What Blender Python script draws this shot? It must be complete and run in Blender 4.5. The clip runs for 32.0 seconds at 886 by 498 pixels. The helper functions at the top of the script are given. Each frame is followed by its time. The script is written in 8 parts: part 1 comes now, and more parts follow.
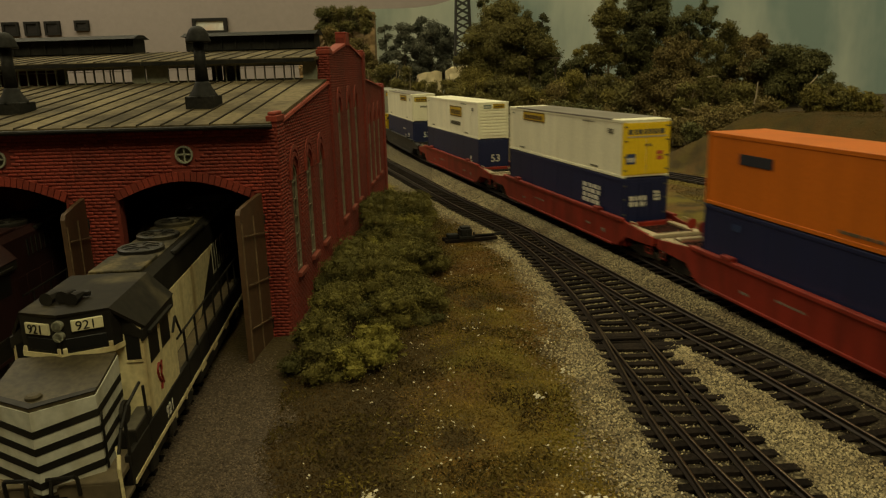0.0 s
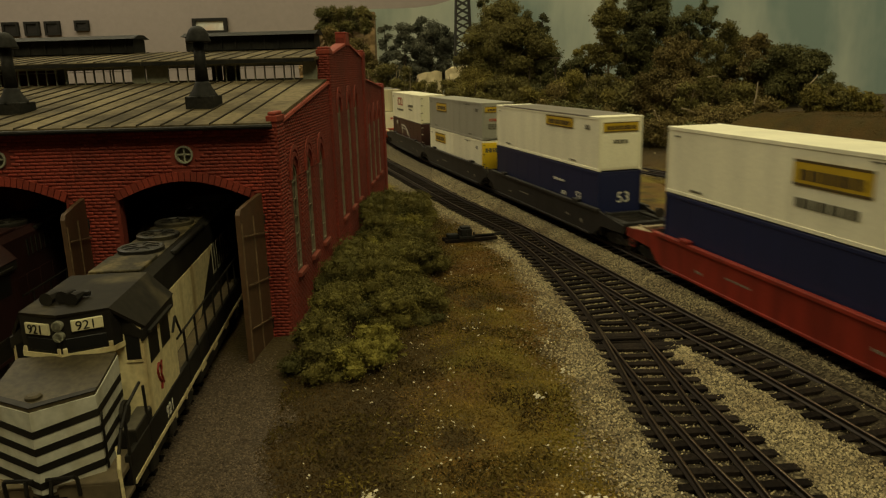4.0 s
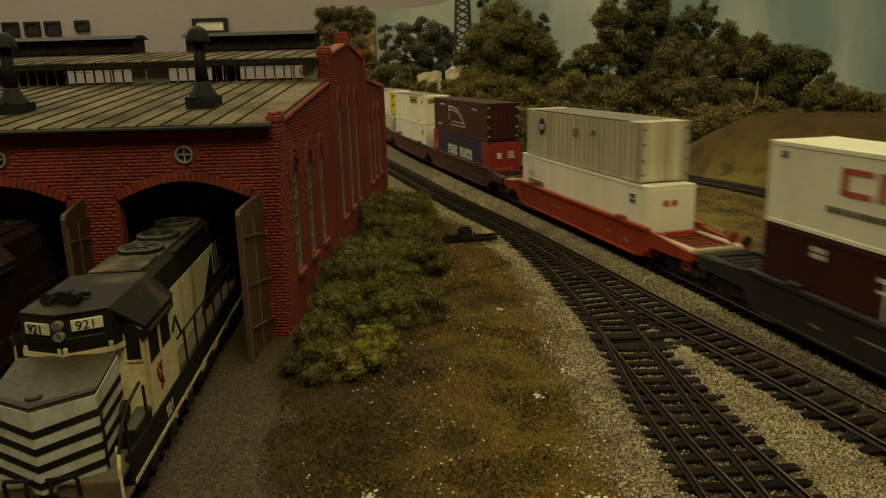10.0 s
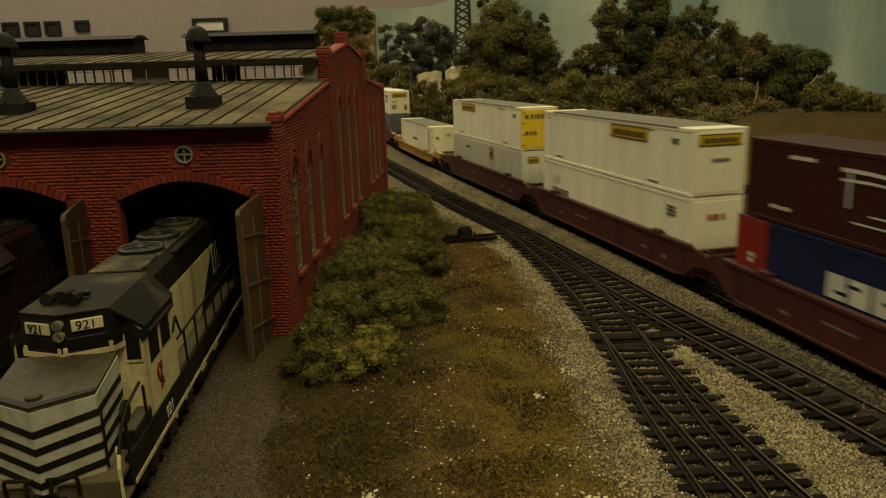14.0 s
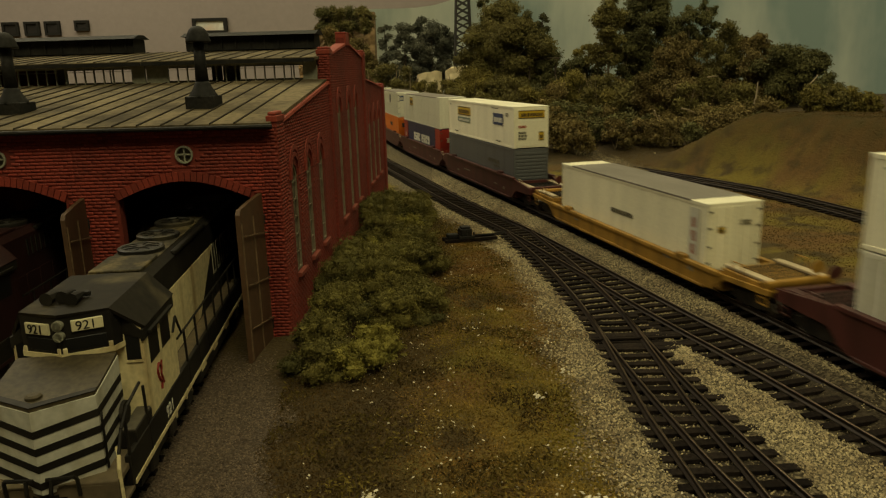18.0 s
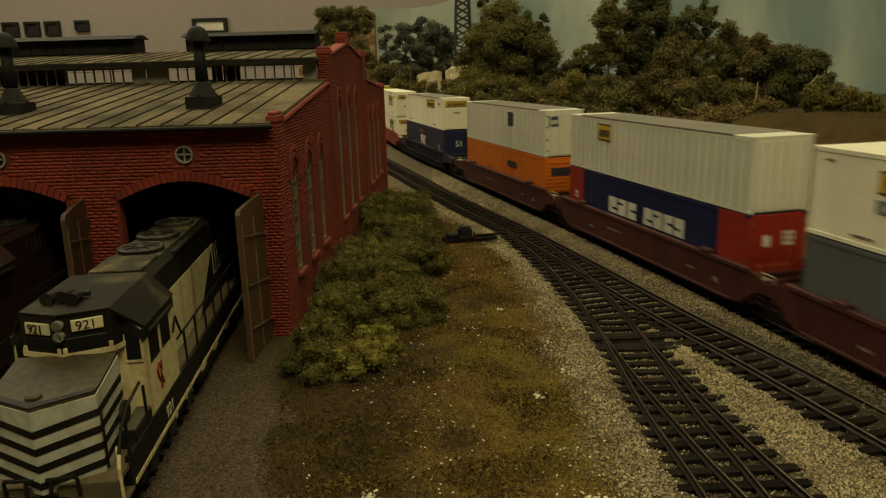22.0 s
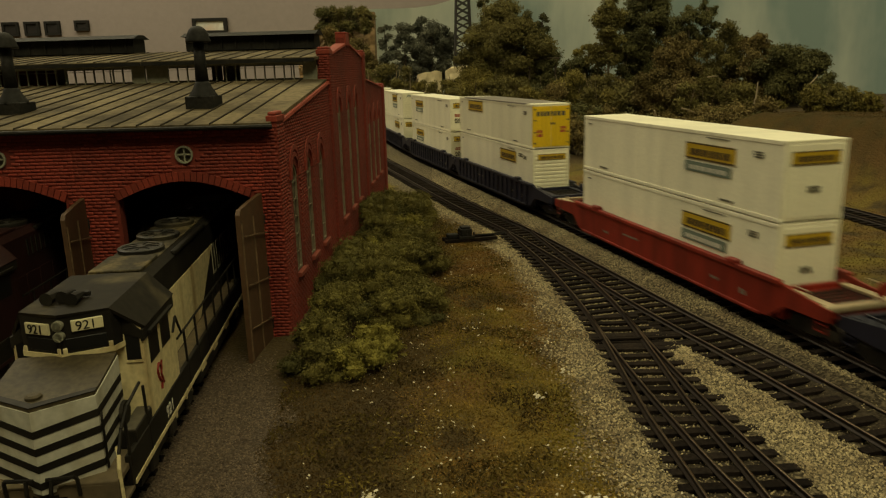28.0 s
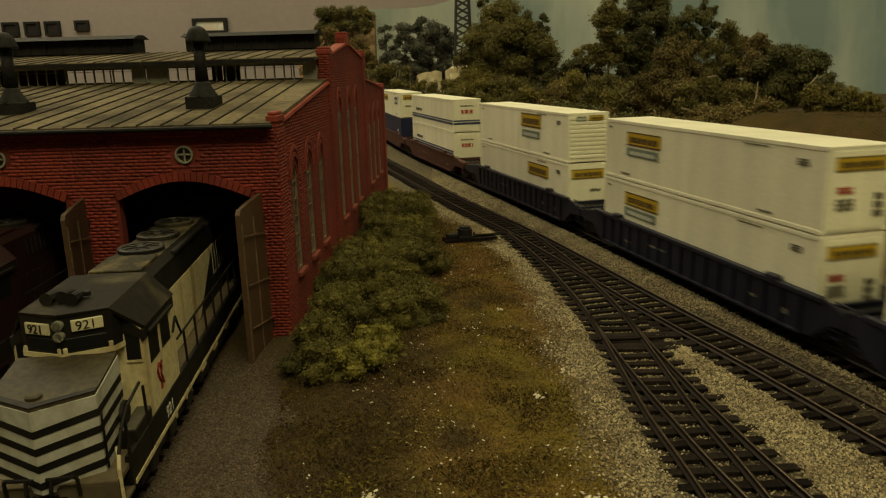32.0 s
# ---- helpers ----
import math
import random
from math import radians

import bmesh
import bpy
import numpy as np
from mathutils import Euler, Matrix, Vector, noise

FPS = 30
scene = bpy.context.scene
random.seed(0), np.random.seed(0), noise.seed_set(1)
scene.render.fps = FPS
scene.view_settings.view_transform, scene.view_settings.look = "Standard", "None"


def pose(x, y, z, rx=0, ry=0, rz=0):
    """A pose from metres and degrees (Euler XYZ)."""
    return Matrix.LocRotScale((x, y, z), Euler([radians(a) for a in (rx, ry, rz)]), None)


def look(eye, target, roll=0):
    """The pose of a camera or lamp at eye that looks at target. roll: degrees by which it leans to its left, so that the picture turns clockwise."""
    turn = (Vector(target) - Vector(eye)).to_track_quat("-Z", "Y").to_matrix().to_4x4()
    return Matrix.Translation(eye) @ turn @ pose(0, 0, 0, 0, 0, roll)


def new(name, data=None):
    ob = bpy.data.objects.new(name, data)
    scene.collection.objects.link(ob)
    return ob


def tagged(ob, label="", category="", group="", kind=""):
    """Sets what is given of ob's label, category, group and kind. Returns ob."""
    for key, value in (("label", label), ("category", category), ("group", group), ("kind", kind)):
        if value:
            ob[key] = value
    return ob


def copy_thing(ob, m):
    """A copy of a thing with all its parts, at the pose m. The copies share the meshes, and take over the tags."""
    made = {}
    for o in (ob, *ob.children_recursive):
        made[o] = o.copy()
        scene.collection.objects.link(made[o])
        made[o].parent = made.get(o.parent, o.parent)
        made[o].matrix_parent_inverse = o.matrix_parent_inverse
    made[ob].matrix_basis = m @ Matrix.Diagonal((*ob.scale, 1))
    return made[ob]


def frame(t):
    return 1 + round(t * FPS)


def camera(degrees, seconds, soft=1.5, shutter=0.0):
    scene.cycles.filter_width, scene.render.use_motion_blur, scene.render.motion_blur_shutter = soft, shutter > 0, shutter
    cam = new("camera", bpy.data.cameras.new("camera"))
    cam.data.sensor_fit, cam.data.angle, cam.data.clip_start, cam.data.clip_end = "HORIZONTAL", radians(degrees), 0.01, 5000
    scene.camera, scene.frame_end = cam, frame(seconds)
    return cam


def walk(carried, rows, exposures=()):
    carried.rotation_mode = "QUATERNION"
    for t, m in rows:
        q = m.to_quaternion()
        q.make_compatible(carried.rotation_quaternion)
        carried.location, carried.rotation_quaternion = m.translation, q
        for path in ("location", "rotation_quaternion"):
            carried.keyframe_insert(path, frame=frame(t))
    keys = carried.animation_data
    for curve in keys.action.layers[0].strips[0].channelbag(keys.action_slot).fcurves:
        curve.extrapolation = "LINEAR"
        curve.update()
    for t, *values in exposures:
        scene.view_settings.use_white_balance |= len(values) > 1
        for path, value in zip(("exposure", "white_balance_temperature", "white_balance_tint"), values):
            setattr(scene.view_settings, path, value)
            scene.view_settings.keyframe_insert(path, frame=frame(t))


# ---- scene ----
# A model railway layout, scale 1:87. Sizes in the building code are in millimetres; MM turns them into metres.
from mathutils.geometry import tessellate_polygon

MM = 0.001
cam = camera(61.9, 32.0, soft=1.22, shutter=1.0)
EYE = (0.0, 0.0, 0.113)
AIM = look(EYE, (0.0, math.cos(radians(13.82)), 0.113 - math.sin(radians(13.82))), -1.5)
walk(cam, [(0.0, AIM), (32.0, AIM)])
scene.view_settings.exposure = 0.0

# ---- light: four warm overhead lamps out of view, placed for brightness, a dim room round the layout ----
room_world = bpy.data.worlds.new("room_world")
room_world.use_nodes = True
room_world.node_tree.nodes["Background"].inputs[0].default_value = (0.9, 0.8, 0.62, 1)
room_world.node_tree.nodes["Background"].inputs[1].default_value = 0.02
scene.world = room_world


def area_lamp(name, x, y, z, sx, sy, watts, colour, aim=None):
    d = bpy.data.lights.new(name, "AREA")
    d.shape, d.size, d.size_y, d.energy, d.color = "RECTANGLE", sx, sy, watts, colour
    ob = new(name, d)
    ob.matrix_world = look((x, y, z), aim or (x, y + 0.001, 0), 0)
    return ob


WARM = (0.97, 0.87, 0.47)
area_lamp("unseen_overhead_light", 0.45, -0.7, 1.75, 1.2, 0.5, 22.5, WARM, (0.15, 0.45, 0.0))
area_lamp("unseen_overhead_light", 0.15, 1.5, 1.85, 1.5, 1.2, 21, WARM)
area_lamp("unseen_overhead_light", -1.6, 1.6, 1.85, 1.5, 1.5, 38, (0.97, 0.87, 0.58))
# fill lamp added at the left to lift shaded faces; no known fitting there
area_lamp("unseen_overhead_light", -2.2, -0.7, 1.85, 1.2, 1.0, 15, WARM, (0.2, 0.5, 0.0))


# ---- materials ----
def material(name, base, rough=0.6, metal=0.0, spread=0.25, grain=900.0, patch=60.0, bump=0.0, other=None,
             patch_edge=(0.45, 0.7), island=0.0, piece=0.0, streak=None, spec=0.4):
    """Procedural paint, plastic, soil and the like: fine grain, larger patches of another colour, relief."""
    m = bpy.data.materials.new(name)
    m.use_nodes = True
    nt = m.node_tree
    b = nt.nodes["Principled BSDF"]
    b.inputs["Roughness"].default_value, b.inputs["Metallic"].default_value = rough, metal
    b.inputs["Specular IOR Level"].default_value = spec
    tc = nt.nodes.new("ShaderNodeTexCoord")
    src = tc.outputs["Object"]
    if streak:
        mp = nt.nodes.new("ShaderNodeMapping")
        mp.inputs["Scale"].default_value = streak
        nt.links.new(src, mp.inputs[0])
        src = mp.outputs[0]
    n1, n2 = nt.nodes.new("ShaderNodeTexNoise"), nt.nodes.new("ShaderNodeTexNoise")
    n1.inputs["Scale"].default_value, n2.inputs["Scale"].default_value = grain, patch
    n1.inputs["Detail"].default_value = n2.inputs["Detail"].default_value = 4
    nt.links.new(tc.outputs["Object"], n1.inputs[0])
    nt.links.new(src, n2.inputs[0])
    ramp = nt.nodes.new("ShaderNodeMapRange")
    ramp.inputs[1].default_value, ramp.inputs[2].default_value = patch_edge
    nt.links.new(n2.outputs[0], ramp.inputs[0])
    mix = nt.nodes.new("ShaderNodeMix")
    mix.data_type = "RGBA"
    other = other or tuple(c * 0.72 for c in base)
    mix.inputs[6].default_value, mix.inputs[7].default_value = (*base, 1), (*other, 1)
    nt.links.new(ramp.outputs[0], mix.inputs[0])
    vary = nt.nodes.new("ShaderNodeMapRange")
    vary.inputs[1].default_value, vary.inputs[2].default_value = 0.3, 0.7
    vary.inputs[3].default_value, vary.inputs[4].default_value = 1 - spread, 1 + spread
    nt.links.new(n1.outputs[0], vary.inputs[0])
    value = vary.outputs[0]
    for amount, node, socket in ((island, "ShaderNodeNewGeometry", "Random Per Island"), (piece, "ShaderNodeObjectInfo", "Random")):
        if amount:
            g = nt.nodes.new(node)
            r = nt.nodes.new("ShaderNodeMapRange")
            r.inputs[3].default_value, r.inputs[4].default_value = 1 - amount, 1 + amount
            nt.links.new(g.outputs[socket], r.inputs[0])
            mul = nt.nodes.new("ShaderNodeMath")
            mul.operation = "MULTIPLY"
            nt.links.new(value, mul.inputs[0])
            nt.links.new(r.outputs[0], mul.inputs[1])
            value = mul.outputs[0]
    tint = nt.nodes.new("ShaderNodeVectorMath")
    tint.operation = "SCALE"
    nt.links.new(mix.outputs[2], tint.inputs[0])
    nt.links.new(value, tint.inputs["Scale"])
    nt.links.new(tint.outputs[0], b.inputs["Base Color"])
    if bump:
        bp = nt.nodes.new("ShaderNodeBump")
        bp.inputs["Strength"].default_value, bp.inputs["Distance"].default_value = bump, 0.0006
        nt.links.new(n1.outputs[0], bp.inputs["Height"])
        nt.links.new(bp.outputs[0], b.inputs["Normal"])
    return m


def glass(name, colour, rough=0.08):
    m = bpy.data.materials.new(name)
    m.use_nodes = True
    b = m.node_tree.nodes["Principled BSDF"]
    b.inputs["Base Color"].default_value = (*colour, 1)
    b.inputs["Roughness"].default_value = rough
    b.inputs["Transmission Weight"].default_value = 1.0
    b.inputs["IOR"].default_value = 1.45
    return m


# ---- geometry helpers, all in millimetres ----
def hull_faces(bm, pts, quads):
    vs = [bm.verts.new(p) for p in pts]
    for q in quads:
        bm.faces.new([vs[i] for i in q])
    return vs


BOX = ((0, 3, 2, 1), (4, 5, 6, 7), (0, 1, 5, 4), (1, 2, 6, 5), (2, 3, 7, 6), (3, 0, 4, 7))


def box(bm, x0, y0, z0, x1, y1, z1, bevel=0.0):
    vs = hull_faces(bm, [(x0, y0, z0), (x1, y0, z0), (x1, y1, z0), (x0, y1, z0), (x0, y0, z1), (x1, y0, z1), (x1, y1, z1), (x0, y1, z1)], BOX)
    if bevel:
        es = list({e for v in vs for e in v.link_edges})
        bmesh.ops.bevel(bm, geom=es, offset=bevel, segments=2, affect="EDGES", profile=0.5)
    return vs


def rod(bm, p, q, r, sides=6, r2=None, caps=True):
    p, q = Vector(p), Vector(q)
    d = (q - p).normalized()
    a = d.orthogonal().normalized()
    c = d.cross(a)
    r2 = r if r2 is None else r2
    lo = [bm.verts.new(p + (a * math.cos(t) + c * math.sin(t)) * r) for t in (2 * math.pi * i / sides for i in range(sides))]
    hi = [bm.verts.new(q + (a * math.cos(t) + c * math.sin(t)) * r2) for t in (2 * math.pi * i / sides for i in range(sides))]
    for i in range(sides):
        j = (i + 1) % sides
        bm.faces.new((lo[i], lo[j], hi[j], hi[i]))
    if caps:
        bm.faces.new(lo[::-1])
        bm.faces.new(hi)


def pipe(bm, pts, r, sides=6):
    for p, q in zip(pts[:-1], pts[1:]):
        rod(bm, p, q, r, sides)


def slab(bm, loops, place, thick):
    """A plate with holes: loops of (u, v), the first the outline; place(u, v, w) gives the point, w the depth behind the face."""
    flat = [[Vector((u, v, 0)) for u, v in lp] for lp in loops]
    pts = [p for lp in flat for p in lp]
    front = [bm.verts.new(place(p.x, p.y, 0)) for p in pts]
    back = [bm.verts.new(place(p.x, p.y, thick)) for p in pts]
    for t in tessellate_polygon(flat):
        if len(set(t)) == 3:
            bm.faces.new([front[i] for i in t])
            bm.faces.new([back[i] for i in reversed(t)])
    k = 0
    for lp in flat:
        n = len(lp)
        for i in range(n):
            j = (i + 1) % n
            bm.faces.new((front[k + i], front[k + j], back[k + j], back[k + i]))
        k += n
    bmesh.ops.recalc_face_normals(bm, faces=bm.faces)


def lathe(bm, profile, cx=0.0, cy=0.0, sides=20):
    rings = [[bm.verts.new((cx + r * math.cos(2 * math.pi * i / sides), cy + r * math.sin(2 * math.pi * i / sides), z)) for i in range(sides)] for r, z in profile]
    for a, b in zip(rings[:-1], rings[1:]):
        for i in range(sides):
            j = (i + 1) % sides
            bm.faces.new((a[i], a[j], b[j], b[i]))
    bm.faces.new(rings[0][::-1])
    bm.faces.new(rings[-1])


def mesh_of(name, bm, mat, smooth=False):
    bm.transform(Matrix.Scale(MM, 4))
    me = bpy.data.meshes.new(name)
    bm.to_mesh(me)
    bm.free()
    me.materials.append(mat)
    if smooth:
        me.shade_smooth()
    return me


def part(name, bm, mat, parent, label="", smooth=False):
    ob = new(name, mesh_of(name, bm, mat, smooth))
    ob.parent = parent
    return tagged(ob, label)


def piece(name, me, parent, m=None):
    ob = new(name, me)
    ob.parent = parent
    if m is not None:
        ob.matrix_basis = m
    return ob


def thing(name, label, category, group="", kind="", m=None):
    ob = tagged(new(name), label, category, group, kind)
    if m is not None:
        ob.matrix_basis = m
    return ob


def solo(name, bm, mat, label, category, group="", kind="", smooth=False, m=None):
    ob = tagged(new(name, mesh_of(name, bm, mat, smooth)), label, category, group, kind)
    if m is not None:
        ob.matrix_basis = m
    return ob


def place_mm(x, y, z, rx=0, ry=0, rz=0):
    return pose(x * MM, y * MM, z * MM, rx, ry, rz)


def soup(name, verts, faces, mat):
    """One mesh from arrays in millimetres; all faces with the same number of corners."""
    me = bpy.data.meshes.new(name)
    verts, faces = np.asarray(verts, np.float32) * MM, np.asarray(faces, np.int32)
    n, k = faces.shape
    me.vertices.add(len(verts))
    me.vertices.foreach_set("co", verts.ravel())
    me.loops.add(n * k)
    me.loops.foreach_set("vertex_index", faces.ravel())
    me.polygons.add(n)
    me.polygons.foreach_set("loop_start", np.arange(0, n * k, k, dtype=np.int32))
    me.update(calc_edges=True)
    me.materials.append(mat)
    return me


# ---- the plan: track centre lines (x, y) and the ground's height ----
S = np.arange(-4900.0, 5401.0, 2.0)
bend = -1.31016 + 0.10669e-3 * S - 0.28362e-6 * S ** 2
bend = np.where(S < -450, np.minimum(-1.41561 + (-450 - S) / 650, 0.0), bend)
bend = np.where(S > 760, -1.31016 + 0.10669e-3 * 760 - 0.28362e-6 * 760 ** 2, bend)
MX = np.concatenate([[0], np.cumsum(np.cos((bend[1:] + bend[:-1]) / 2) * 2)])
MY = np.concatenate([[0], np.cumsum(np.sin((bend[1:] + bend[:-1]) / 2) * 2)])
MX += 4.42 - np.interp(0, S, MX)
MY += 850.32 - np.interp(0, S, MY)


def main_at(s):
    return float(np.interp(s, S, MX)), float(np.interp(s, S, MY))


def spline(pts, step=4.0):
    """A smooth line through control points, resampled at even steps."""
    p = np.array(pts, float)
    p = np.vstack([2 * p[0] - p[1], p, 2 * p[-1] - p[-2]])
    out = []
    for i in range(1, len(p) - 2):
        for t in np.linspace(0, 1, 24, endpoint=False):
            a, b, c, d = p[i - 1], p[i], p[i + 1], p[i + 2]
            out.append(0.5 * (2 * b + (c - a) * t + (2 * a - 5 * b + 4 * c - d) * t ** 2 + (3 * b - a - 3 * c + d) * t ** 3))
    out = np.array(out + [p[-2]])
    l = np.concatenate([[0], np.cumsum(np.linalg.norm(np.diff(out, axis=0), axis=1))])
    q = np.arange(0, l[-1], step)
    return np.stack([np.interp(q, l, out[:, 0]), np.interp(q, l, out[:, 1])], 1)


main_keep = (S > -2600) & (S < 2600)
MAIN = np.stack([MX, MY], 1)[main_keep]
SIDING = spline([(260, -420), (178, 20), (152, 150), (126, 253), (104.5, 326), (80, 418), (55, 508), (17, 622), (-43, 829), (-135, 1150), (-235, 1480)])
LEAD = spline([(88, -420), (80, 20), (77, 175), (75, 225), (75.5, 275), (75.5, 326), (72.5, 373), (67, 426), (54, 508)])
SPUR = spline([(168, -420), (107, 60), (87.5, 175), (81.5, 225), (77.5, 275), (75.5, 326)])
STALL = spline([(-58, -300), (-95.6, 120), (-104.5, 219), (-112.6, 309), (-122, 410), (-146, 680)])
STALL_B = spline([(-160, -300), (-176, 120), (-181, 214), (-187, 310), (-198, 480), (-210, 680)])
FAR = spline([(60, 1260), (140, 980), (205, 830), (247, 742), (284, 653), (306, 560), (318, 480), (330, 380), (340, 200), (350, -300)])


def nearest(line, x, y):
    """Distance from points to a line of samples."""
    d = np.full(x.shape, 1e9)
    for px, py in line[::3]:
        d = np.minimum(d, (x - px) ** 2 + (y - py) ** 2)
    return np.sqrt(d)


def step_up(a, b, v):
    t = np.clip((v - a) / (b - a), 0, 1)
    return t * t * (3 - 2 * t)


def wobble(x, y, k, seed):
    r = np.random.RandomState(seed)
    out = np.zeros(x.shape)
    for _ in range(7):
        a, ph, f = r.uniform(0, 6.28), r.uniform(0, 6.28), k * r.uniform(0.5, 1.7)
        out += np.sin((x * math.cos(a) + y * math.sin(a)) * f + ph)
    return out / 7


def ground_parts(x, y):
    """Height, and how much each spot is ballast, grey yard gravel, bank, wood floor or darker track bed."""
    dm, ds, dl, dp, df = (nearest(l, x, y) for l in (MAIN[(MAIN[:, 1] < 1500)], SIDING, LEAD, SPUR, FAR))
    near_tracks = np.minimum(np.minimum(ds, dl), dp)
    edge = 3.5 * wobble(x, y, 0.12, 3) + 2.5 * wobble(x, y, 0.55, 4)
    ballast = 1 - step_up(13, 48, near_tracks + 2.8 * edge)
    ballast = np.maximum(ballast, 1 - step_up(24, 34, dm + edge))
    between = (x > np.interp(y, LEAD[:, 1], LEAD[:, 0])) & (x < np.interp(y, MAIN[::-1, 1], MAIN[::-1, 0])) & (y < 520)
    ballast = np.where(between, 1.0, ballast)
    ballast = np.maximum(ballast, 0.75 * (1 - step_up(10, 20, df + edge * 2)))
    # gravel stops short of the shed door; darker brown ground follows
    yard = (1 - step_up(-57, -44, x + 0.21 * (y - 190) + 7 * wobble(x, y, 0.11, 5) + 4 * wobble(x, y, 0.4, 6))) * (1 - step_up(258, 300, y + 14 * wobble(x, y, 0.08, 15)))
    z = -2.0 + 3.2 * wobble(x, y, 0.035, 7) + 1.1 * wobble(x, y, 0.15, 8)
    hump = np.exp(-((x - 5 - 0.02 * (y - 300)) / 30) ** 2) * step_up(150, 260, y) * (1 - step_up(430, 540, y))
    z = z + 5 * hump
    z = z * (1 - yard) - 2.75 * yard
    low = np.where(between, 1.0, 1 - step_up(17, 34, near_tracks))
    z = z * (1 - low) - 2.7 * low
    beside = np.interp(y, LEAD[:, 1], LEAD[:, 0]) - x
    z = z + 1.5 * np.exp(-((beside - 15.5) / 4.0) ** 2) * step_up(120, 150, y) * (1 - step_up(310, 350, y))
    bed = np.where(y > 60, 1 - step_up(12.5, 15.5, near_tracks), 0)
    z = z - 0.9 * bed
    rise = 1 - step_up(19, 33, dm)
    z = z * (1 - rise) + 1.1 * rise
    z = z - 1.5 * (1 - step_up(12.5, 15.5, dm))
    flat = 1 - step_up(18, 60, df)
    z = z * (1 - flat) - 2.9 * flat - 1.4 * (1 - step_up(12.5, 15.5, df))
    # the cut bank beyond the far track, with a level top
    out = df * np.where(x > np.interp(y, FAR[::-1, 1], FAR[::-1, 0]), 1, -1)
    bank = step_up(26, 96, out + 5 * wobble(x, y, 0.05, 11)) * step_up(838, 768, y + 0.4 * (x - 340)) * (x > 200)
    z = z + 62 * bank + bank * (1.6 * wobble(x, y, 0.09, 12) + 1.0 * wobble(x, y, 0.33, 13))
    # ground rising under the wood
    z = z + np.where((y > 800) & (x > -50), 45 * step_up(820, 1150, y + 0.25 * x) * step_up(55, 160, dm), 0) * (1 - bank)
    wooded = np.where(x > -120, step_up(800, 930, y + 0.25 * x), 0) * step_up(50, 120, dm) * (1 - bank)
    dark_bed = (1 - step_up(9, 15.5, np.minimum(np.minimum(near_tracks, dm), df))) * (1 - 0.7 * step_up(300, 380, y) * (ds < 16))
    return z, ballast, yard, bank, wooded, dark_bed


# ---- colours ----
RED_BRICK = material("red_brick", (0.205, 0.026, 0.014), 0.75, spread=0.2, grain=1500, patch=25, other=(0.145, 0.021, 0.012), island=0.16, piece=0.16, bump=0.15)
MORTAR = material("red_mortar", (0.150, 0.021, 0.012), 0.85, spread=0.2, grain=1500, patch=30)
COPING = material("brick_coping", (0.235, 0.034, 0.018), 0.7, spread=0.2, grain=900, patch=60)
ROOF_FELT = material("grey_roof_board", (0.136, 0.108, 0.064), 0.85, spread=0.3, grain=330, patch=38, other=(0.058, 0.046, 0.028), piece=0.24, patch_edge=(0.42, 0.66), bump=0.25, spec=0.12)
ROOF_SEAM = material("dark_roof_seam", (0.030, 0.024, 0.016), 0.85, spec=0.1)
TRIM_GREY = material("grey_green_trim", (0.24, 0.235, 0.175), 0.65, spread=0.15, grain=500, patch=40)
IRON_BLACK = material("sooty_black_iron", (0.013, 0.0125, 0.012), 0.65, spread=0.35, grain=600, patch=80, other=(0.022, 0.020, 0.017), spec=0.15)
DOOR_BROWN = material("brown_door_paint", (0.080, 0.042, 0.020), 0.6, spread=0.15, grain=300, patch=60, streak=(1, 1, 0.15))
DOOR_EDGE = material("worn_door_edge", (0.135, 0.085, 0.045), 0.65, spread=0.3, grain=500, patch=120)
STONE_WHITE = material("weathered_sill_stone", (0.20, 0.040, 0.024), 0.75, spread=0.2, other=(0.16, 0.07, 0.045))
WINDOW_TRIM = material("weathered_window_paint", (0.185, 0.155, 0.105), 0.7, spread=0.25, grain=500, patch=70, other=(0.10, 0.062, 0.038))
PANE_DULL = material("dusty_pane", (0.085, 0.070, 0.046), 0.3, spread=0.3, grain=200, patch=50)
FLOOR_DARK = material("shed_floor", (0.05, 0.045, 0.04), 0.9)
RAIL_STEEL = material("rust_brown_rail", (0.024, 0.016, 0.011), 0.5, metal=0.4, spread=0.2, grain=300, patch=40)
RAIL_TOP = material("worn_rail_head", (0.115, 0.084, 0.056), 0.28, metal=0.9, spread=0.2, grain=300, patch=30)
TIE = material("black_brown_tie", (0.012, 0.0095, 0.0085), 0.7, spread=0.35, grain=1200, patch=150, other=(0.020, 0.015, 0.012), piece=0.35, bump=0.2, spec=0.02)
BALLAST = material("ballast_stone", (0.205, 0.166, 0.092), 0.85, spread=0.25, grain=1500, patch=40, other=(0.125, 0.092, 0.049), island=0.8)
BALLAST_BROWN = material("soil_stained_ballast", (0.135, 0.098, 0.048), 0.88, spread=0.25, grain=1500, patch=40, other=(0.085, 0.060, 0.032), island=0.6)
SAND_STONE = material("pale_stone", (0.42, 0.37, 0.26), 0.85, island=0.3, grain=1500)
CRUMB = material("ground_foam", (0.172, 0.116, 0.023), 0.9, spread=0.35, grain=110, patch=19, other=(0.152, 0.082, 0.022), patch_edge=(0.42, 0.60), island=0.4, spec=0.1)
BANK_TURF = material("rust_bank_turf", (0.082, 0.049, 0.014), 0.9, spread=0.3, grain=120, patch=25, other=(0.052, 0.040, 0.011), island=0.3, spec=0.1)
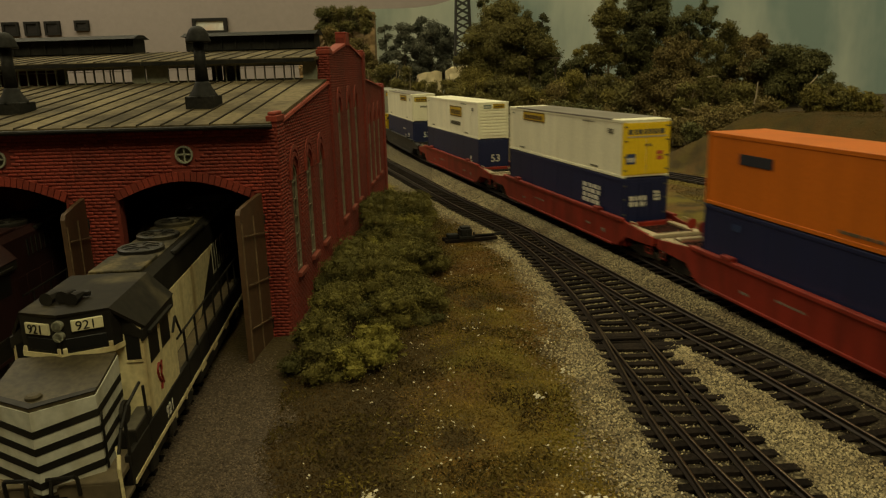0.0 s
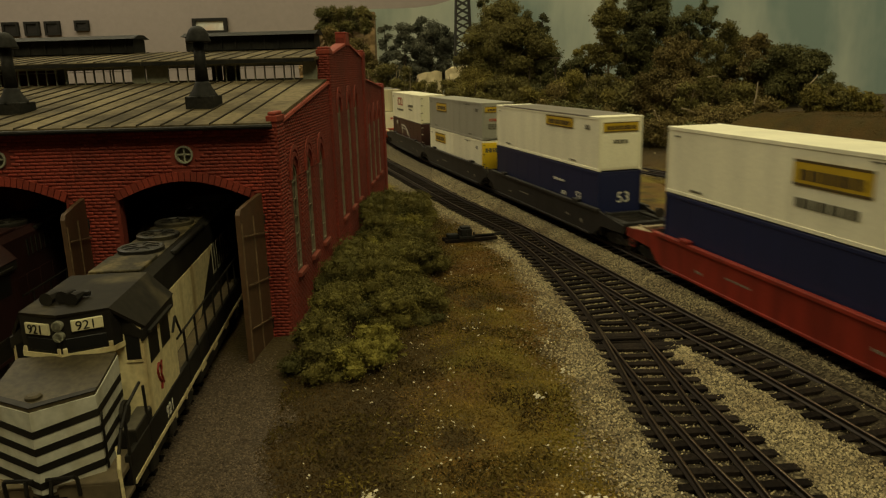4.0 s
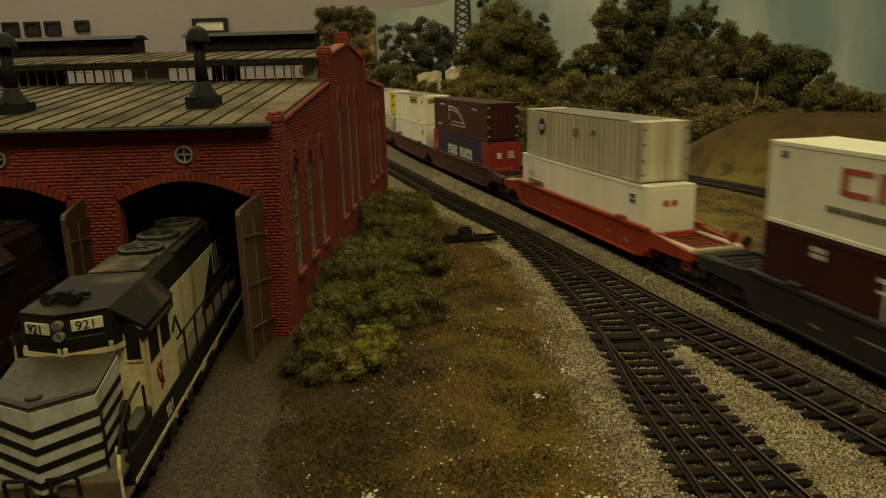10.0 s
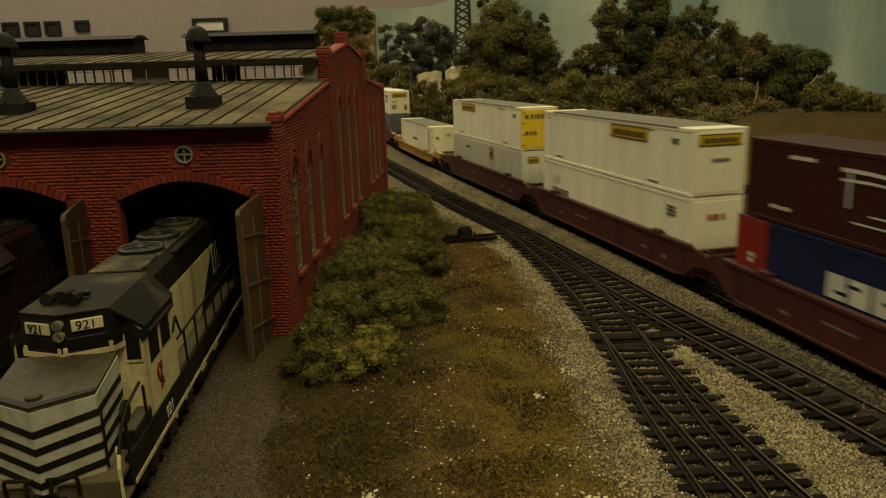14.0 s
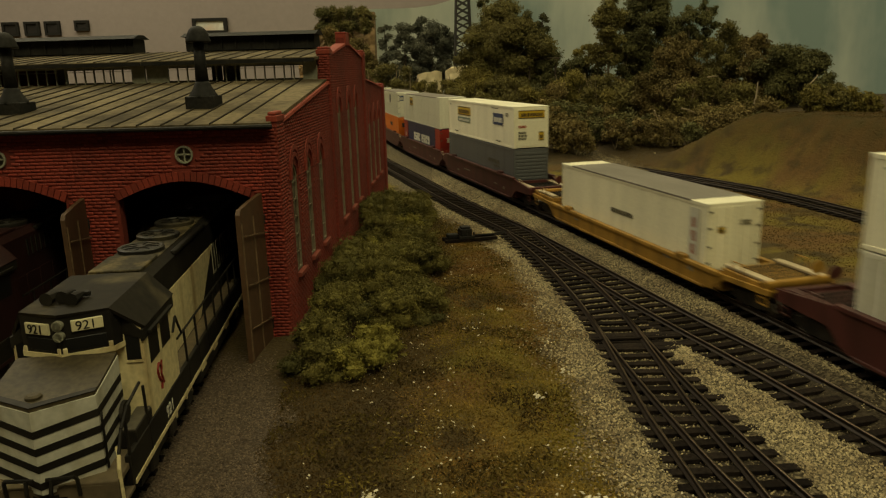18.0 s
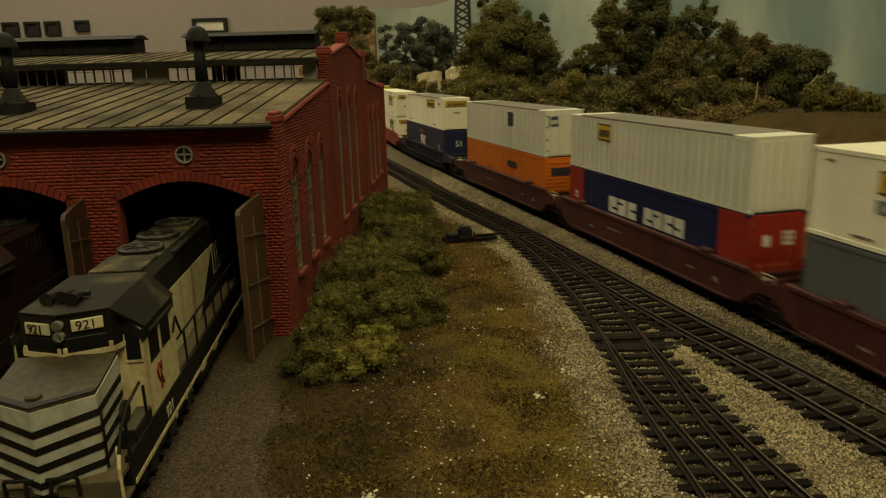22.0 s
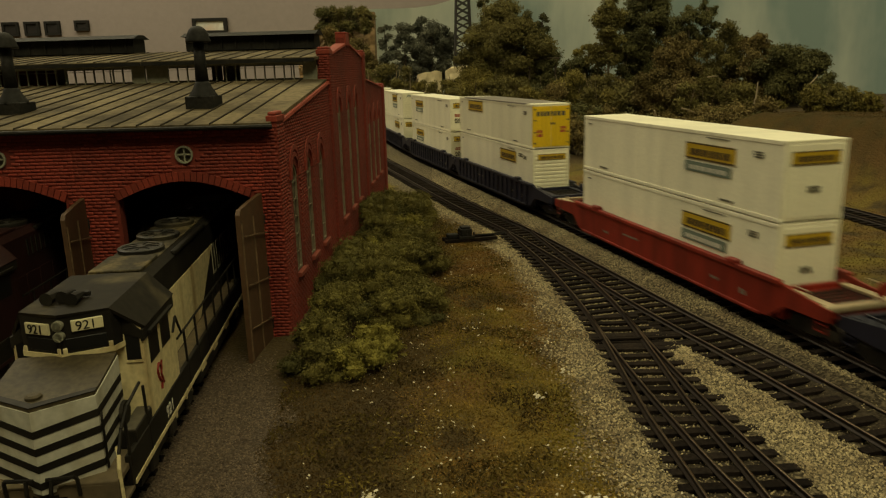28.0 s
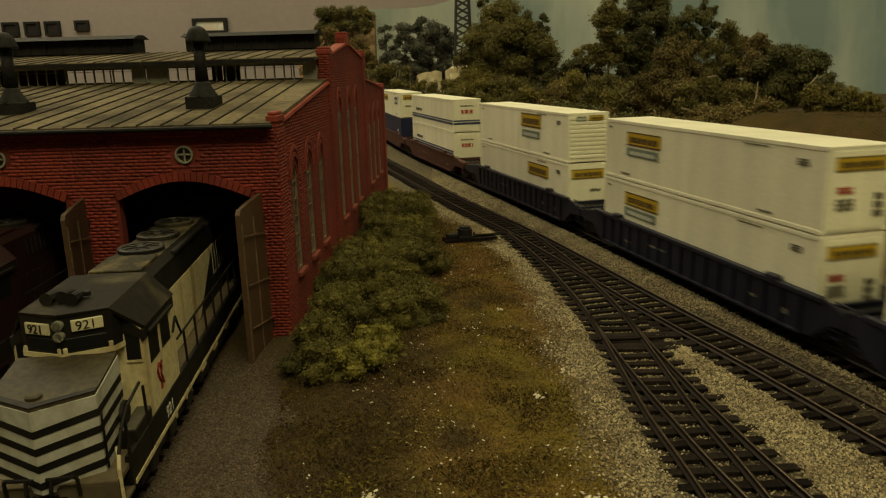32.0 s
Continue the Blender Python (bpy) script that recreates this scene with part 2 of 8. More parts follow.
TUFT = material("coarse_turf", (0.118, 0.088, 0.018), 0.9, spread=0.3, grain=200, patch=25, other=(0.056, 0.038, 0.013), patch_edge=(0.42, 0.58), island=0.4, spec=0.1)
MOSS = material("yellow_green_moss", (0.166, 0.122, 0.018), 0.9, spread=0.35, grain=110, patch=30, other=(0.125, 0.098, 0.017), patch_edge=(0.42, 0.60), island=0.35, spec=0.1)
LITTER = material("brown_leaf_litter", (0.088, 0.056, 0.019), 0.9, spread=0.35, grain=110, patch=30, other=(0.060, 0.037, 0.013), patch_edge=(0.42, 0.60), island=0.35, spec=0.1)
GRAVEL = material("grey_brown_gravel", (0.094, 0.068, 0.046), 0.9, spread=0.3, grain=2500, patch=60, island=0.5)


def zone_material():
    """The ground: soil with foam turf, ballast and yard gravel, told apart by the zones stored on the sheet."""
    m = bpy.data.materials.new("layout_ground")
    m.use_nodes = True
    nt = m.node_tree
    b = nt.nodes["Principled BSDF"]
    b.inputs["Roughness"].default_value, b.inputs["Specular IOR Level"].default_value = 0.92, 0.15
    tc = nt.nodes.new("ShaderNodeTexCoord")

    def noise_node(scale, detail=5):
        n = nt.nodes.new("ShaderNodeTexNoise")
        n.inputs["Scale"].default_value, n.inputs["Detail"].default_value = scale, detail
        nt.links.new(tc.outputs["Object"], n.inputs[0])
        return n.outputs[0]

    def mixed(fac, a, bb):
        mx = nt.nodes.new("ShaderNodeMix")
        mx.data_type = "RGBA"
        for sock, v in ((mx.inputs[0], fac), (mx.inputs[6], a), (mx.inputs[7], bb)):
            if isinstance(v, tuple):
                sock.default_value = (*v, 1)
            else:
                nt.links.new(v, sock)
        return mx.outputs[2]

    def ranged(v, a, c, lo=0.0, hi=1.0):
        r = nt.nodes.new("ShaderNodeMapRange")
        for i, val in enumerate((a, c, lo, hi)):
            r.inputs[i + 1].default_value = val
        nt.links.new(v, r.inputs[0])
        return r.outputs[0]

    def zone(name):
        a = nt.nodes.new("ShaderNodeAttribute")
        a.attribute_name = name
        return a.outputs["Fac"]

    turf = mixed(ranged(noise_node(16), 0.42, 0.58), (0.130, 0.100, 0.020), (0.112, 0.064, 0.022))
    turf = mixed(ranged(noise_node(45), 0.5, 0.66), turf, (0.050, 0.036, 0.016))
    turf = mixed(zone("litter"), turf, (0.052, 0.036, 0.015))
    bankc = mixed(ranged(noise_node(60), 0.4, 0.62), (0.060, 0.036, 0.011), (0.038, 0.029, 0.009))
    col = mixed(zone("bank"), turf, bankc)
    col = mixed(zone("wooded"), col, (0.050, 0.036, 0.018))
    stone = mixed(ranged(noise_node(700, 2), 0.42, 0.60), (0.038, 0.030, 0.018), (0.16, 0.130, 0.080))
    ragged = nt.nodes.new("ShaderNodeMath")
    ragged.operation = "MULTIPLY_ADD"
    ragged.inputs[1].default_value = 1.6
    nt.links.new(noise_node(420, 3), ragged.inputs[0])
    nt.links.new(zone("ballast"), ragged.inputs[2])
    # bed colour goes darker towards the track centres
    stone = mixed(ranged(zone("dark_bed"), 0.0, 1.0, 0.0, 0.85), stone, (0.024, 0.018, 0.012))
    col = mixed(ranged(ragged.outputs[0], 1.15, 1.5), col, stone)
    grit = mixed(ranged(noise_node(900, 2), 0.35, 0.65), (0.042, 0.030, 0.020), (0.094, 0.068, 0.046))
    col = mixed(zone("yard"), col, grit)
    fine = ranged(noise_node(1100), 0.3, 0.7, 0.62, 1.35)
    sc = nt.nodes.new("ShaderNodeVectorMath")
    sc.operation = "SCALE"
    nt.links.new(col, sc.inputs[0])
    nt.links.new(fine, sc.inputs["Scale"])
    nt.links.new(sc.outputs[0], b.inputs["Base Color"])
    bp = nt.nodes.new("ShaderNodeBump")
    bp.inputs["Strength"].default_value, bp.inputs["Distance"].default_value = 0.7, 0.0012
    nt.links.new(noise_node(700, 3), bp.inputs["Height"])
    nt.links.new(bp.outputs[0], b.inputs["Normal"])
    return m


# ---- the ground sheet ----
def litter(x, y):
    """How much of the turf is brown litter: all round the bushes, in drifts elsewhere."""
    by_bush = 1 - step_up(-22, 8, x - 0.03 * (y - 200) + 11 * wobble(x, y, 0.05, 41) + 6 * wobble(x, y, 0.16, 42))
    drift = step_up(0.25, 0.6, wobble(x, y, 0.06, 43) + 0.5 * wobble(x, y, 0.2, 44))
    return np.clip(by_bush + 0.8 * drift, 0, 1) * (y < 700)


def build_ground():
    xs = np.concatenate([np.arange(-6000, -280, 260), np.arange(-280, 460, 4.0), np.arange(460, 900, 15.0), np.arange(900, 3001, 260)])
    ys = np.concatenate([np.arange(-5400, 110, 230), np.arange(110, 860, 4.0), np.arange(860, 1700, 12.0), np.arange(1700, 3001, 260)])
    X, Y = np.meshgrid(xs, ys)
    z, ballast, yard, bank, wooded, dark_bed = ground_parts(X.ravel(), Y.ravel())
    n, k = len(xs), len(ys)
    i = np.arange((k - 1) * n).reshape(k - 1, n)[:, :-1].ravel()
    me = soup("ground", np.stack([X.ravel(), Y.ravel(), z], 1), np.stack([i, i + 1, i + n + 1, i + n], 1), zone_material())
    for name, v in (("ballast", ballast), ("yard", yard), ("bank", bank), ("wooded", wooded), ("dark_bed", dark_bed), ("litter", litter(X.ravel(), Y.ravel()))):
        me.attributes.new(name, "FLOAT", "POINT").data.foreach_set("value", v.astype(np.float32))
    me.shade_smooth()
    tagged(new("ground", me), "brown and olive layout ground with turf, ballast and gravel", "ground", kind="structure")


def ground_z(x, y):
    return float(ground_parts(np.array([float(x)]), np.array([float(y)]))[0][0])


build_ground()

# ---- stones, crumbs of turf: loose stuff on the ground ----
OCTA = np.array([(1, 0, 0), (0, 1, 0), (-1, 0, 0), (0, -1, 0), (0, 0, 1), (0, 0, -1)], float)
OCTF = np.array([(0, 1, 4), (1, 2, 4), (2, 3, 4), (3, 0, 4), (1, 0, 5), (2, 1, 5), (3, 2, 5), (0, 3, 5)])


def chips(name, x, y, size, mat, rng, lift=0.25, flat=0.75):
    z = ground_parts(x, y)[0]
    n = len(x)
    v = OCTA[None] * rng.uniform(0.6, 1.25, (n, 6, 1))
    v[:, :, 2] *= flat
    a = rng.uniform(0, 6.28, n)
    c, s = np.cos(a)[:, None], np.sin(a)[:, None]
    tilt = rng.normal(0, 0.45, (n, 1))
    vx, vy, vz = v[:, :, 0] * c - v[:, :, 1] * s, v[:, :, 0] * s + v[:, :, 1] * c, v[:, :, 2]
    vz = vz + vx * tilt
    r = (size * 0.5)[:, None]
    P = np.stack([x[:, None] + vx * r, y[:, None] + vy * r, z[:, None] + lift * r * 2 + vz * r], 2).reshape(-1, 3)
    F = (OCTF[None, :4] + 6 * np.arange(n)[:, None, None]).reshape(-1, 3)
    return soup(name, P, F, mat)


def fuzz(name, x, y, size, mat, rng, lift=0.4):
    """Short flat fibres at random angles."""
    z = ground_parts(x, y)[0]
    n = len(x)
    c = np.stack([x, y, z + size * lift * rng.uniform(0.0, 1.0, n)], 1)
    a = rng.normal(0, 1, (n, 3))
    a /= np.linalg.norm(a, axis=1)[:, None]
    b = np.cross(a, rng.normal(0, 1, (n, 3)))
    b /= np.linalg.norm(b, axis=1)[:, None]
    s = size[:, None]
    V = np.stack([c + a * s * 0.6, c + b * s * 0.2, c - a * s * 0.6, c - b * s * 0.2], 1)
    return soup(name, V.reshape(-1, 3), np.arange(4 * n).reshape(n, 4), mat)


def scatter(count, x0, x1, y0, y1, rng, power=1.6):
    """Random spots, thinning out with distance along y."""
    y = y0 + (y1 - y0) * rng.uniform(0, 1, count) ** power
    return rng.uniform(x0, x1, count), y


def build_loose():
    rng = np.random.RandomState(4)
    x, y = scatter(620000, -10, 330, 120, 900, rng, 1.35)
    ok = (x > 60 - 0.17 * (y - 120) - 20) & (x < 215 + 0 * y + np.where(y > 420, (y - 420) * 0.3, 0))
    x, y = x[ok], y[ok]
    z, bal, yard, bank, wooded, dark_bed = ground_parts(x, y)
    keep = bal ** 1.5 > rng.uniform(0.01, 0.98, len(x))
    on_ties = np.minimum(np.minimum(nearest(SIDING, x, y), nearest(LEAD, x, y)), np.minimum(nearest(SPUR, x, y), nearest(MAIN[MAIN[:, 1] < 1500], x, y))) < 15.5
    on_lead = np.minimum(nearest(LEAD, x, y), nearest(SPUR, x, y)) < 15.0
    keep &= ~on_ties | (rng.uniform(0, 1, len(x)) < np.where(on_lead, np.where(y > 255, 0.85, 0.25), np.where(y < 330, 0.08, 0.9)))
    slim = np.where(on_ties, 0.8, 1.0)[keep][:190000]
    x, y = x[keep][:190000], y[keep][:190000]
    dirty = ground_parts(x, y)[1] + 0.35 * wobble(x, y, 0.09, 61) < rng.uniform(0.1, 1.0, len(x))
    for pick, mat, label in ((~dirty, BALLAST, "loose tan and grey ballast stones along the tracks"), (dirty, BALLAST_BROWN, "soil-stained brown ballast stones at the edge of the bed")):
        me = chips("ballast_stones", x[pick], y[pick], rng.uniform(0.5, 1.3, pick.sum()) * slim[pick], mat, rng, 0.2, 1.0)
        tagged(new("ballast_stones", me), label, "ballast", kind="stuff")
    x, y = scatter(420000, -60, 110, 125, 620, rng)
    z, bal, yard, bank, wooded, dark_bed = ground_parts(x, y)
    keep = (bal < rng.uniform(0.15, 0.95, len(x))) & (yard < rng.uniform(0.05, 0.98, len(x)))
    x, y = x[keep][:220000], y[keep][:220000]
    brown = litter(x, y) > rng.uniform(0.15, 0.85, len(x))
    moss = ~brown & (wobble(x, y, 0.055, 51) + 0.5 * wobble(x, y, 0.17, 52) > rng.uniform(-0.1, 0.55, len(x))) & (y < 330)
    for pick, mat, label in ((moss, MOSS, "yellow-green moss crumbs over soil"), (~brown & ~moss, CRUMB, "olive and rust foam turf crumbs over soil"), (brown, LITTER, "dark brown litter crumbs over soil")):
        me = fuzz("turf_crumbs", x[pick], y[pick], rng.uniform(0.4, 1.05, pick.sum()), mat, rng)
        tagged(new("turf_crumbs", me), label, "turf", kind="stuff")
    x, y = scatter(110000, -60, 100, 125, 600, rng)
    z, bal, yard, bank, wooded, dark_bed = ground_parts(x, y)
    thick = wobble(x, y, 0.22, 31) + 0.6 * wobble(x, y, 0.07, 32)
    keep = (bal < 0.35) & (yard < 0.5) & (thick > rng.uniform(-0.05, 0.4, len(x)))
    me = fuzz("turf_tufts", x[keep], y[keep], rng.uniform(0.7, 1.7, keep.sum()), TUFT, rng, 1.5)
    tagged(new("turf_tufts", me), "dark olive and brown tufts of coarse turf", "turf", kind="stuff")
    x, y = scatter(70000, 210, 460, 380, 900, rng, 1.0)
    z, bal, yard, bank, wooded, dark_bed = ground_parts(x, y)
    keep = bal < 0.6
    me = fuzz("turf_crumbs", x[keep], y[keep], rng.uniform(0.6, 1.3, keep.sum()), BANK_TURF, rng)
    tagged(new("turf_crumbs", me), "rust brown foam turf crumbs on the cut bank", "turf", kind="stuff")
    x, y = scatter(36000, -110, -30, 125, 330, rng)
    z, bal, yard, bank, wooded, dark_bed = ground_parts(x, y)
    keep = yard > rng.uniform(0.02, 0.7, len(x))
    me = chips("yard_grit", x[keep], y[keep], rng.uniform(0.45, 1.0, keep.sum()), GRAVEL, rng)
    tagged(new("yard_grit", me), "fine grey yard gravel beside the shed track", "gravel", kind="stuff")
    x, y = scatter(2600, -45, 80, 130, 620, rng)
    z, bal, yard, bank, wooded, dark_bed = ground_parts(x, y)
    keep = (yard < 0.3) & (wobble(x, y, 0.07, 21) > 0.0)
    me = chips("pale_pebbles", x[keep], y[keep], rng.uniform(0.35, 1.25, keep.sum()), SAND_STONE, rng)
    tagged(new("pale_pebbles", me), "pale pebbles strewn over the turf", "pebbles", kind="stuff")
    for cx, cy, n in ((32, 240, 14), (-22, 180, 26), (40, 178, 20), (26, 330, 8), (12, 300, 6), (46, 262, 8)):
        x, y = cx + rng.normal(0, 1.3, n), cy + rng.normal(0, 1.6, n)
        me = chips("stone_heap", x, y, rng.uniform(0.8, 2.0, n), SAND_STONE, rng, 0.5)
        tagged(new("stone_heap", me), "small heap of pale stones on the turf", "stones", kind="stuff")


build_loose()

# ---- tracks ----
RAIL = ((-1.0, -2.1), (1.0, -2.1), (1.0, -1.75), (0.25, -1.55), (0.25, -0.65), (0.42, -0.5), (0.42, 0.0), (-0.42, 0.0), (-0.42, -0.5), (-0.25, -0.65), (-0.25, -1.55), (-1.0, -1.75))


def sweep(line, offset, z, profile, y_range=None):
    d = np.gradient(line, axis=0)
    d /= np.linalg.norm(d, axis=1)[:, None]
    nrm = np.stack([d[:, 1], -d[:, 0]], 1)
    pts = line + nrm * offset
    keep = np.ones(len(pts), bool) if y_range is None else (pts[:, 1] >= y_range[0]) & (pts[:, 1] <= y_range[1])
    pts, nrm = pts[keep], nrm[keep]
    k, n = len(profile), len(pts)
    pr = np.array(profile)
    V = np.concatenate([pts[:, None, :] + nrm[:, None, :] * pr[None, :, :1], np.broadcast_to(pr[None, :, 1:] + z, (n, k, 1))], 2).reshape(-1, 3)
    i = (np.arange(n - 1)[:, None] * k + np.arange(k)[None]).ravel()
    j = (np.arange(n - 1)[:, None] * k + (np.arange(k)[None] + 1) % k).ravel()
    return V, np.stack([i, j, j + k, i + k], 1)


def tie_mesh(half_left, half_right, wide=1.75):
    bm = bmesh.new()
    box(bm, -half_left, -wide, -3.7, half_right, wide, -2.1, 0.18)
    return mesh_of("tie", bm, TIE)


TIE_MESHES = {}


def build_track(name, line, label, z=0.0, rail_range=None, tie_range=(-500, 2000), pitch=8.0, wide_to=None, only_stuff=False):
    track = thing(name, label, "track", kind="structure")
    rails = []
    for off in (-8.25, 8.25):
        V, F = sweep(line, off, z, RAIL, rail_range)
        rails.append(piece("rail", soup("rail", V, F, RAIL_STEEL), track))
        V, F = sweep(line, off, z, ((-0.38, -0.06), (0.38, -0.06), (0.3, 0.05), (-0.3, 0.05)), rail_range)
        piece("rail_head", soup("rail_head", V, F, RAIL_TOP), rails[-1])
    l = np.concatenate([[0], np.cumsum(np.linalg.norm(np.diff(line, axis=0), axis=1))])
    rng = random.Random(len(name) + int(line[0, 0]))
    for q in np.arange(4, l[-1] - 4, pitch):
        x, y = np.interp(q, l, line[:, 0]), np.interp(q, l, line[:, 1])
        if not tie_range[0] <= y <= tie_range[1]:
            continue
        x2, y2 = np.interp(q + 1, l, line[:, 0]), np.interp(q + 1, l, line[:, 1])
        left = right = 15.2
        if wide_to is not None:
            other, lo, hi, side = wide_to
            if lo < y < hi:
                gap = float(nearest(other, np.array([x]), np.array([y]))[0])
                gap = min(round(gap / 2) * 2, 32)
                left, right = (15.2 + gap, 15.2) if side < 0 else (15.2, 15.2 + gap)
        key = (left, right)
        if key not in TIE_MESHES:
            TIE_MESHES[key] = tie_mesh(left, right)
        a = math.degrees(math.atan2(y2 - y, x2 - x)) + 90
        piece("tie", TIE_MESHES[key], track, place_mm(x, y, z + rng.uniform(-0.15, 0.1), 0, 0, a + 0 + rng.uniform(-1.2, 1.2)))
    return track


# heading of every line below runs away from or towards the viewer; ties are laid across it
build_track("siding_track", SIDING, "dark siding track with rusty rails on tan ballast", tie_range=(60, 1100), wide_to=(LEAD, 330, 520, 1))
build_track("lead_track", LEAD, "dark turnout lead with rusty rails on tan ballast", tie_range=(60, 330), wide_to=(SPUR, 60, 320, -1))
spur = build_track("spur_track", SPUR, "diverging rails of a turnout in the foreground", tie_range=(9000, 9001))
build_track("main_track", MAIN[::2], "main line track on raised tan ballast under the train", z=4.0, tie_range=(-60, 1250))
build_track("far_track", FAR, "far track with rusty rails below the cut bank", tie_range=(250, 1000))
for hy in (291.0, 303.0):
    bm = bmesh.new()
    box(bm, -21, -2.2, -3.6, 26, 2.2, -2.0, 0.2)
    ob = solo("switch_timber", bm, TIE, "long black timber under the points", "timber", "switch timbers", m=place_mm(79, hy, 0, 0, 0, 2))
bm = bmesh.new()
box(bm, -20, -0.9, -1.9, 22, 0.9, -1.0, 0.2)
solo("throw_rod", bm, TIE, "dark throw rod across the points", "rod", m=place_mm(79, 297, 0, 0, 0, 2))
build_track("shed_track", STALL, "track into the engine shed, half buried in grey gravel", tie_range=(110, 620))
build_track("shed_track", STALL_B, "second shed track beside the first", tie_range=(150, 560))


# ---- room, backdrop ----
def backdrop_material():
    m = bpy.data.materials.new("painted_sky")
    m.use_nodes = True
    nt = m.node_tree
    b = nt.nodes["Principled BSDF"]
    b.inputs["Roughness"].default_value, b.inputs["Specular IOR Level"].default_value = 0.7, 0.3
    tc = nt.nodes.new("ShaderNodeTexCoord")
    n = nt.nodes.new("ShaderNodeTexNoise")
    n.inputs["Scale"].default_value, n.inputs["Detail"].default_value = 3.2, 5
    mp = nt.nodes.new("ShaderNodeMapping")
    mp.inputs["Scale"].default_value = (1.6, 1.6, 0.8)
    nt.links.new(tc.outputs["Object"], mp.inputs[0])
    nt.links.new(mp.outputs[0], n.inputs[0])
    r = nt.nodes.new("ShaderNodeValToRGB")
    r.color_ramp.elements[0].position, r.color_ramp.elements[0].color = 0.38, (0.175, 0.235, 0.227, 1)
    r.color_ramp.elements[1].position, r.color_ramp.elements[1].color = 0.66, (0.42, 0.44, 0.39, 1)
    # lamp falloff put into the sky colour: lighter at left, darker towards the right
    sep = nt.nodes.new("ShaderNodeSeparateXYZ")
    nt.links.new(tc.outputs["Object"], sep.inputs[0])
    pale = nt.nodes.new("ShaderNodeMapRange")
    for i, v in enumerate((-0.1, 0.95, 0.10, -0.11)):
        pale.inputs[i + 1].default_value = v
    nt.links.new(sep.outputs[0], pale.inputs[0])
    add = nt.nodes.new("ShaderNodeMath")
    nt.links.new(n.outputs[0], add.inputs[0])
    nt.links.new(pale.outputs[0], add.inputs[1])
    streaks = nt.nodes.new("ShaderNodeTexNoise")
    streaks.inputs["Scale"].default_value, streaks.inputs["Detail"].default_value = 4.0, 4
    tall = nt.nodes.new("ShaderNodeMapping")
    tall.inputs["Scale"].default_value = (6.0, 3.0, 1.1)
    nt.links.new(tc.outputs["Object"], tall.inputs[0])
    nt.links.new(tall.outputs[0], streaks.inputs[0])
    more = nt.nodes.new("ShaderNodeMath")
    more.operation = "MULTIPLY_ADD"
    more.inputs[1].default_value = 0.26
    nt.links.new(streaks.outputs[0], more.inputs[0])
    nt.links.new(add.outputs[0], more.inputs[2])
    less = nt.nodes.new("ShaderNodeMath")
    less.operation = "SUBTRACT"
    less.inputs[1].default_value = 0.13
    nt.links.new(more.outputs[0], less.inputs[0])
    nt.links.new(less.outputs[0], r.inputs[0])
    nt.links.new(r.outputs[0], b.inputs["Base Color"])
    return m


ROOM_PAINT = material("mauve_grey_wall_paint", (0.255, 0.215, 0.205), 0.75, spread=0.04, grain=60, patch=2, other=(0.235, 0.20, 0.19))
CEILING_WHITE = material("white_ceiling_paint", (0.75, 0.73, 0.68), 0.85, spread=0.03, grain=50, patch=2)
PICTURE_DARK = material("dark_picture_print", (0.02, 0.018, 0.018), 0.35, spread=0.4, grain=30, patch=20)
PICTURE_PALE = material("pale_picture_print", (0.55, 0.55, 0.50), 0.5, spread=0.3, grain=18, patch=12, other=(0.35, 0.22, 0.15))
LAMP_WHITE = material("lamp_housing", (0.8, 0.8, 0.78), 0.5)


